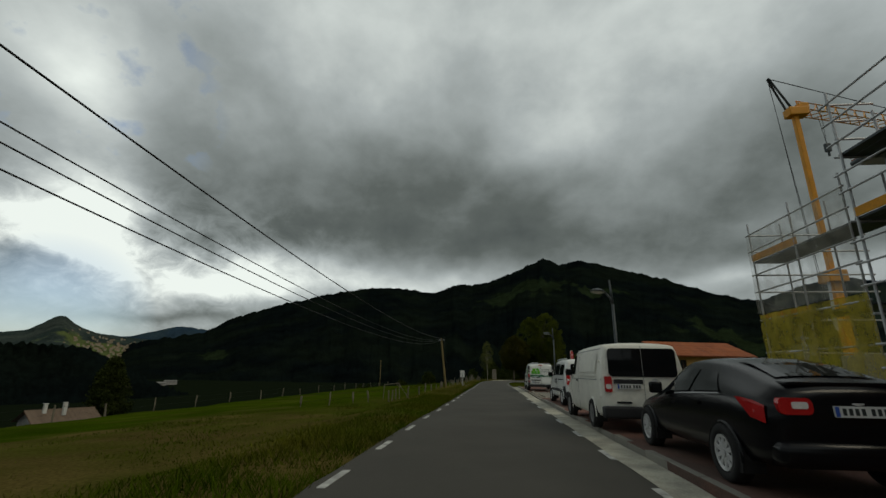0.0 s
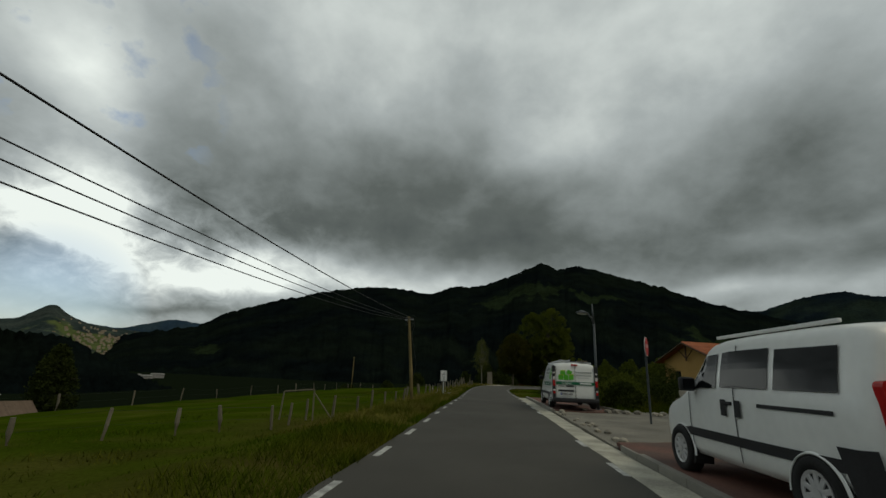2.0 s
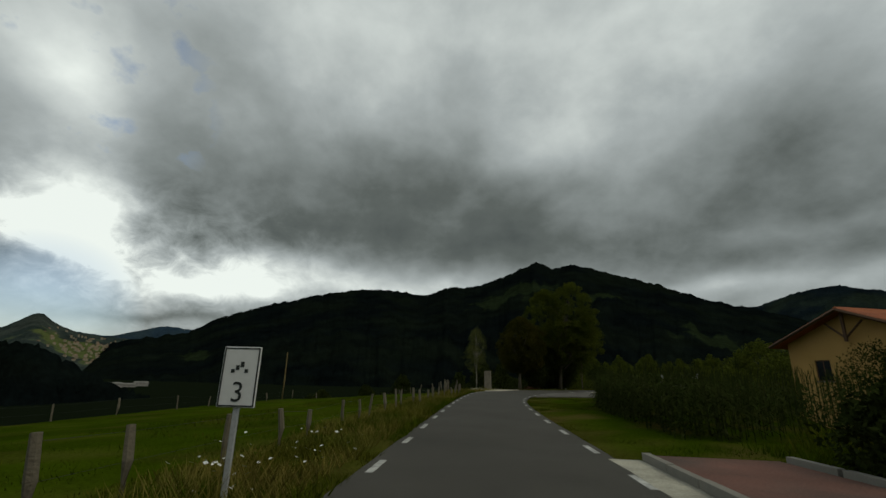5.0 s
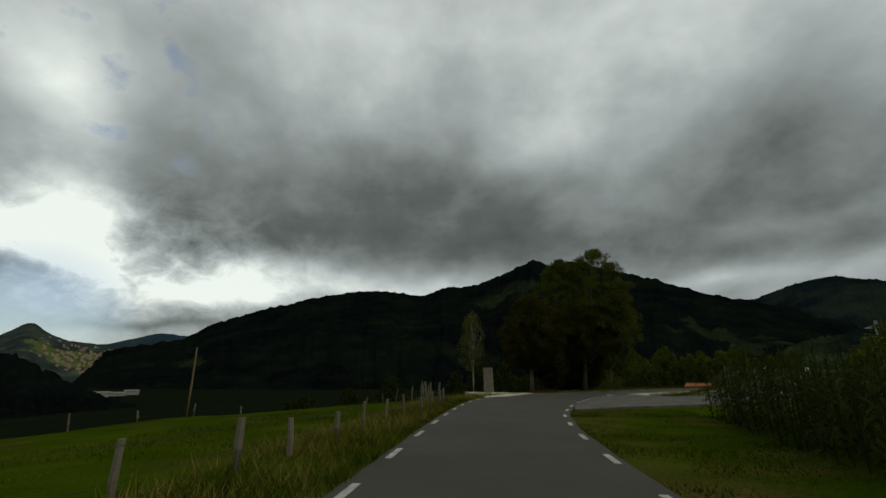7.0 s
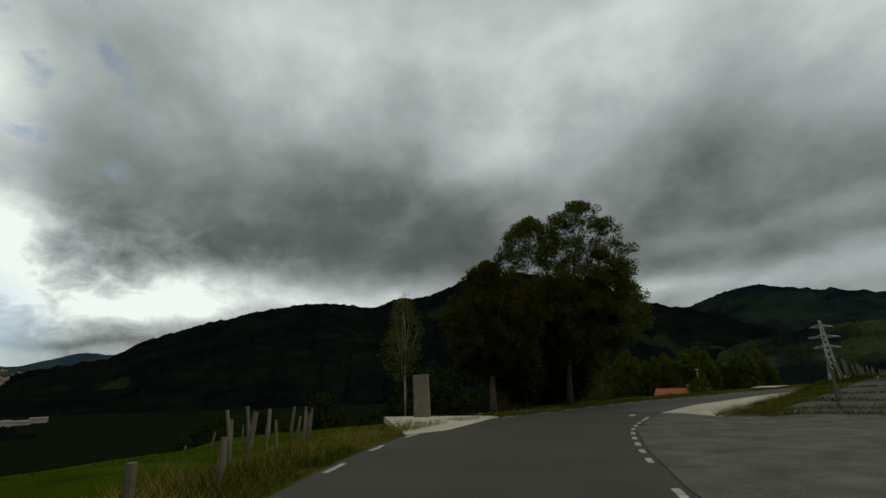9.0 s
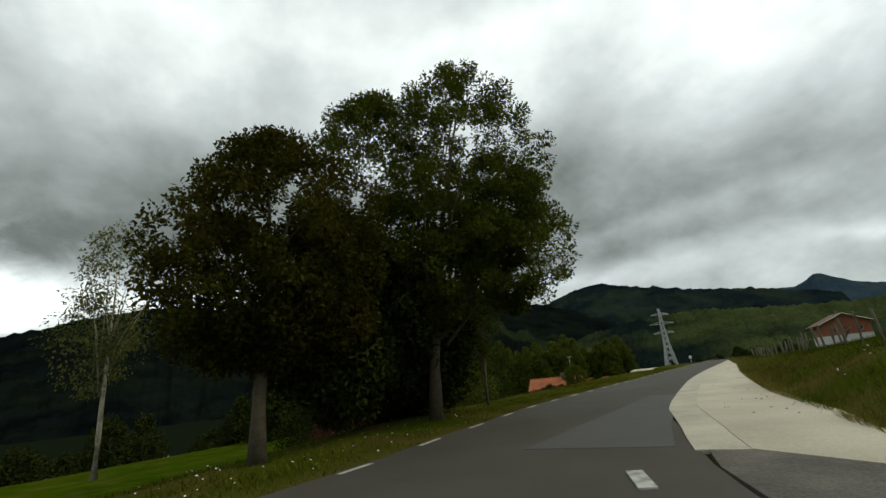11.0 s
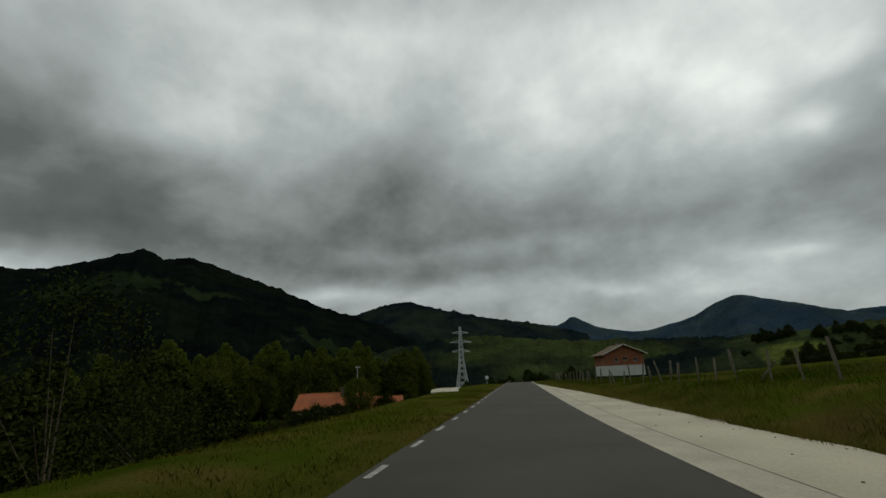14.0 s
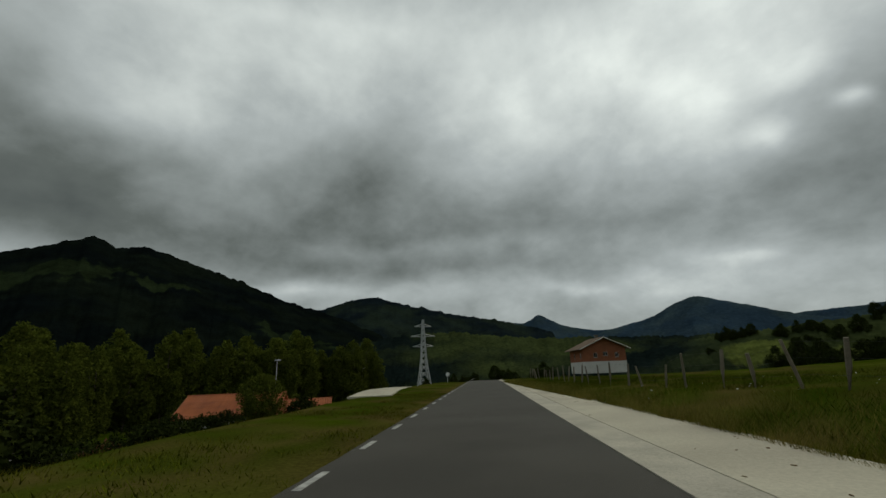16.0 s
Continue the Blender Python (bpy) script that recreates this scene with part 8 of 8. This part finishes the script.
def gable_house(name, label, m, L, W, base, eave, rise, wall, roof, over, wins, frame_mat, rows=12, tiles=True, plinth=None, timber=False, chimney=None):
    """A plain house: the gable end on local y = 0, the ridge along local y; windows are (face, along, z, w, h)."""
    t = thing(name, label, "house", m=m)
    faces = {"gable": (pose(-W / 2, 0, 0), W), "left": (pose(-W / 2, L, 0, 0, 0, -90), L), "right": (pose(W / 2, 0, 0, 0, 0, 90), L), "back": (pose(W / 2, L, 0, 0, 0, 180), W)}
    for face, (fm, ln) in faces.items():
        holes = [(w[1] - w[3] / 2, w[1] + w[3] / 2, w[2], w[2] + w[4]) for w in wins if w[0] == face]
        a, b = (0, ln) if face in ("gable", "back") else (0.3, ln - 0.3)
        lo = plinth[0] if plinth else base
        part("wall", one(wall_with_openings, a, b, lo, eave, 0.3, holes, fm), wall, t)
        if plinth:
            part("plinth", one(wall_with_openings, a, b, base, plinth[0], 0.3, [], fm @ pose(0, -0.04, 0)), plinth[1], t)
        for w in wins:
            if w[0] == face:
                window(t, fm @ pose(w[1], 0, w[2]), w[3], w[4], frame_mat)
    for y0, y1 in ((0.0, 0.3), (L - 0.3, L)):
        part("gable_wall", one(lambda bm: prism(bm, [(-W / 2, eave), (W / 2, eave), (0, eave + rise)], -y1, -y0, pose(0, 0, 0, 90, 0, 0))), wall, t)
    dz = rise / (W / 2)
    for s in (-1, 1):
        a, b = (s * (W / 2 + over), -over, eave - over * dz + 0.16), (s * (W / 2 + over), L + over, eave - over * dz + 0.16)
        up = (-s * (W / 2 + over), 0, (W / 2 + over) * dz)
        if tiles:
            tiled_slope(t, a, b, up, roof, rows)
        else:
            bm = bmesh.new()
            v = [bm.verts.new(Vector(p)) for p in (a, b, Vector(b) + Vector(up), Vector(a) + Vector(up))]
            lo = [bm.verts.new(q.co - Vector((0, 0, 0.18))) for q in v]
            bm.faces.new(v), bm.faces.new(lo[::-1])
            for i in range(4):
                bm.faces.new((v[i], v[(i + 1) % 4], lo[(i + 1) % 4], lo[i]))
            part("roof_slope", bm, roof, t)
        part("barge_board", one(lambda bm: tube(bm, (a[0], -over - 0.02, a[2] - 0.08), (0, -over - 0.02, a[2] + up[2] - 0.08), 0.1, None, 4)), M_BROWN_WOOD if not plinth else M_WHITE_WALL, t)
    part("ridge_cap", one(lambda bm: tube(bm, (0, -over, eave + rise + 0.17), (0, L + over, eave + rise + 0.17), 0.11, None, 8)), roof, t)
    if timber:
        part("gable_timber", one(lambda bm: [box(bm, -0.08, -over * 0.6, eave - 0.1, 0.08, -over * 0.6 + 0.12, eave + rise - 0.1), tube(bm, (0, -over * 0.5, eave + 0.1), (-1.1, -over * 0.5, eave + rise * 0.62), 0.07, None, 4), tube(bm, (0, -over * 0.5, eave + 0.1), (1.1, -over * 0.5, eave + rise * 0.62), 0.07, None, 4)]), M_BROWN_WOOD, t)
    for c in chimney or ():
        part("chimney", one(lambda bm: [box(bm, c[0] - 0.35, c[1] - 0.35, c[2], c[0] + 0.35, c[1] + 0.35, c[3], 0.02), box(bm, c[0] - 0.45, c[1] - 0.45, c[3], c[0] + 0.45, c[1] + 0.45, c[3] + 0.15, 0.02)]), M_WHITE_WALL if name == "farmhouse" else M_STONE, t)
    return t


ang = -75.3   # the ridge of the ochre house runs away to the right
ox, oy = 22.75, 66.9
gable_house("ochre_house", "ochre rendered house with an orange tile roof behind shrubs", pose(ox, oy, 1.1, 0, 0, ang), 12.3, 8.6, -3.2, 2.95, 1.75, M_OCHRE, M_TILE, 0.75,
            [("right", 2.2, 0.9, 1.0, 1.4), ("right", 5.6, 1.0, 0.8, 1.2), ("right", 9.0, 0.9, 1.0, 1.4), ("gable", 2.2, 0.5, 1.0, 1.3), ("gable", 6.2, 0.5, 1.0, 1.3)], M_BROWN_WOOD, 16, timber=True)
porch = gable_house("tiled_porch", "small orange tiled lean-to beside the ochre house", pose(28, 59.3, 0, 0, 0, ang), 3.2, 2.6, -2.6, 0.1, 0.5, M_OCHRE, M_TILE, 0.3, [], M_BROWN_WOOD, 5)
gable_house("brick_barn", "brown brick farmhouse on a white ground floor with a broad roof", pose(112.5, 146, 0.0, 0, 0, -45) @ Matrix.Scale(0.7, 4), 11.0, 11.6, 0.2, 6.7, 2.6, M_BARN_BRICK, M_BROWN_ROOF, 1.1,
            [("gable", 3.4, 4.2, 1.0, 1.2), ("gable", 6.1, 4.6, 1.2, 1.0), ("gable", 9.2, 4.2, 1.0, 1.2), ("left", 4, 4.2, 1.0, 1.2), ("left", 9, 4.2, 1.0, 1.2)], M_WHITE_WALL, 14, plinth=(3.2, M_WHITE_WALL), chimney=[(0.5, 5.5, 9.0, 10.3)])
gable_house("tiled_cottage", "low pale cottage with an orange tile roof below the road", pose(47.4, 160.9, 1.2, 0, 0, -128), 8.4, 6.2, -6.4, -3.1, 1.6, M_WHITE_WALL, M_TILE, 0.6, [("gable", 3.3, -5.4, 0.9, 1.0), ("right", 4, -5.4, 0.9, 1.0)], M_BROWN_WOOD, 10, chimney=[(0.8, 5.6, -2.6, -0.75)])
gable_house("tiled_outhouse", "low outhouse with an orange tile roof beside the cottage", pose(52.6, 156.9, 1.2, 0, 0, -122), 6.6, 5.2, -6.4, -3.5, 1.2, M_GREY_WALL, M_TILE, 0.5, [], M_BROWN_WOOD, 8)
gable_house("farmhouse", "white farmhouse with a brown tile roof and chimneys below the field", pose(-111.6, 101.0, -6.2, 0, 0, -22), 13, 9, -18, -5.2, 2.3, M_PALE_WALL, M_BROWN_ROOF, 0.9,
            [("gable", 3, -7.6, 1.0, 1.3), ("gable", 7, -7.6, 1.0, 1.3), ("right", 4, -7.6, 1.0, 1.3), ("right", 9, -7.6, 1.0, 1.3)], M_BROWN_WOOD, 10, chimney=[(1.5, 2.5, -3.5, -1.3), (-2.0, 8, -3.5, -1.4), (3, 6, -4, -1.7)])


def garden_walls():
    for a, b, z0, z1 in (((32.8, 150.4), (40.6, 149.9), -5.2, -3.0), ((54.7, 153.8), (60.5, 155.6), -5.2, -2.6), ((60.5, 155.6), (62.2, 158.7), -5.2, -2.6)):
        L = math.hypot(b[0] - a[0], b[1] - a[1])
        bm = bmesh.new()
        box(bm, 0, -0.12, z0, L, 0.12, z1 - 0.1)
        box(bm, -0.02, -0.17, z1 - 0.1, L + 0.02, 0.17, z1, 0.01)
        tagged(part("garden_wall", bm, M_GREY_WALL, m=pose(a[0], a[1], 0, 0, 0, math.degrees(math.atan2(b[1] - a[1], b[0] - a[0])))), "grey block wall below the mown slope", "wall", kind="structure")


garden_walls()


def town():
    """Far houses of the town on the valley slope, too many and too small to count."""
    rng = random.Random(12)
    for name, mat in (("town_houses", M_TOWN_WALL), ("town_roof_cluster", M_TOWN_ROOF)):
        r2 = random.Random(12)
        bm = bmesh.new()
        for k in range(170):
            az, k2 = r2.gauss(-43.8, 2.3), min(0.93, max(0.5, r2.gauss(0.7, 0.11)))
            top = 2700 * math.tan(radians(np.interp(az, [-54, -51, -49.2, -48.2, -47, -45.2, -43.4, -41.5, -39], [3.0, 3.3, 4.5, 4.9, 4.2, 3.5, 3.2, 3.1, 2.8])))
            fold = noise.fractal((az * 0.35, k2 * 1.6, 11.4), 0.8, 2.0, 5) * math.sin(k2 * math.pi)
            r = 2700 * (0.5 + 0.5 * k2 + 0.05 * fold)
            z = -75 + (top + 75) * (k2 ** 1.25 + 0.11 * fold)
            w, d, h = r2.uniform(5, 11), r2.uniform(6, 9), r2.uniform(2, 7)
            p = heading(az, 0)
            m = pose(8 + p.x * r, 72 + p.y * r, z - 12, 0, 0, -az + r2.uniform(-25, 25))
            if name == "town_houses":
                box(bm, -w / 2, -d / 2, 0, w / 2, d / 2, h + 12, 0, m)
            else:
                prism(bm, [(-w / 2 - 0.5, 0), (w / 2 + 0.5, 0), (0, w * 0.2)], -d / 2, d / 2, m @ pose(0, 0, h + 12, 90, 0, 0))
        tagged(part(name, bm, mat), "pale houses of the town across the valley" if name == "town_houses" else "dull red roofs of the town across the valley", "houses", kind="stuff")
    for i, (az, r, w, d, h) in enumerate(((-44.6, 790, 24, 14, 5), (-43.1, 805, 32, 14, 6), (-41.5, 835, 24, 16, 4), (-40.1, 880, 20, 14, 6), (-45.9, 780, 18, 12, 4), (-21.6, 285, 8, 6, 4), (-19.6, 275, 9, 6, 4), (-17.4, 290, 8, 6, 3), (-15.4, 280, 10, 7, 4), (-13.2, 295, 9, 6, 4), (-11.2, 285, 8, 6, 3), (-9.2, 290, 9, 6, 4))):
        p = heading(az, 0)
        x, y = 8 + p.x * r, 72 + p.y * r
        t = thing("factory_hall", "pale hall with a low grey roof on the valley floor", "factory", "factory halls", pose(x, y, ground_z(x, y) - 1, 0, 0, -az + 15 - 7 * i))
        part("wall", one(lambda bm: box(bm, -w / 2, -d / 2, 0, w / 2, d / 2, h + 1)), M_PALE_WALL, t)
        part("roof", one(lambda bm: prism(bm, [(-d / 2 - 1, 0), (d / 2 + 1, 0), (0, d * 0.12)], -w / 2, w / 2, pose(0, 0, h + 1, 90, 0, 90))), M_GREY_WALL, t)
    for i, (az, r) in enumerate(((45.7, 420), (47.1, 430), (63.8, 760), (65, 800), (67.5, 700), (72.4, 620))):
        p = heading(az, 0)
        x, y = 20 + p.x * r, 100 + p.y * r
        gable_house("far_farmhouse", "small white farmhouse among the fields far off", pose(x, y, ground_z(x, y) + (4 if az < 48 else 0), 0, 0, -az + 30 * i), 12, 9, -8, 6, 2.2, M_WHITE_WALL, M_BROWN_ROOF, 0.6, [("gable", 3, 3, 1.2, 1.4), ("gable", 6, 3, 1.2, 1.4)], M_BROWN_WOOD, 6, tiles=False)


town()
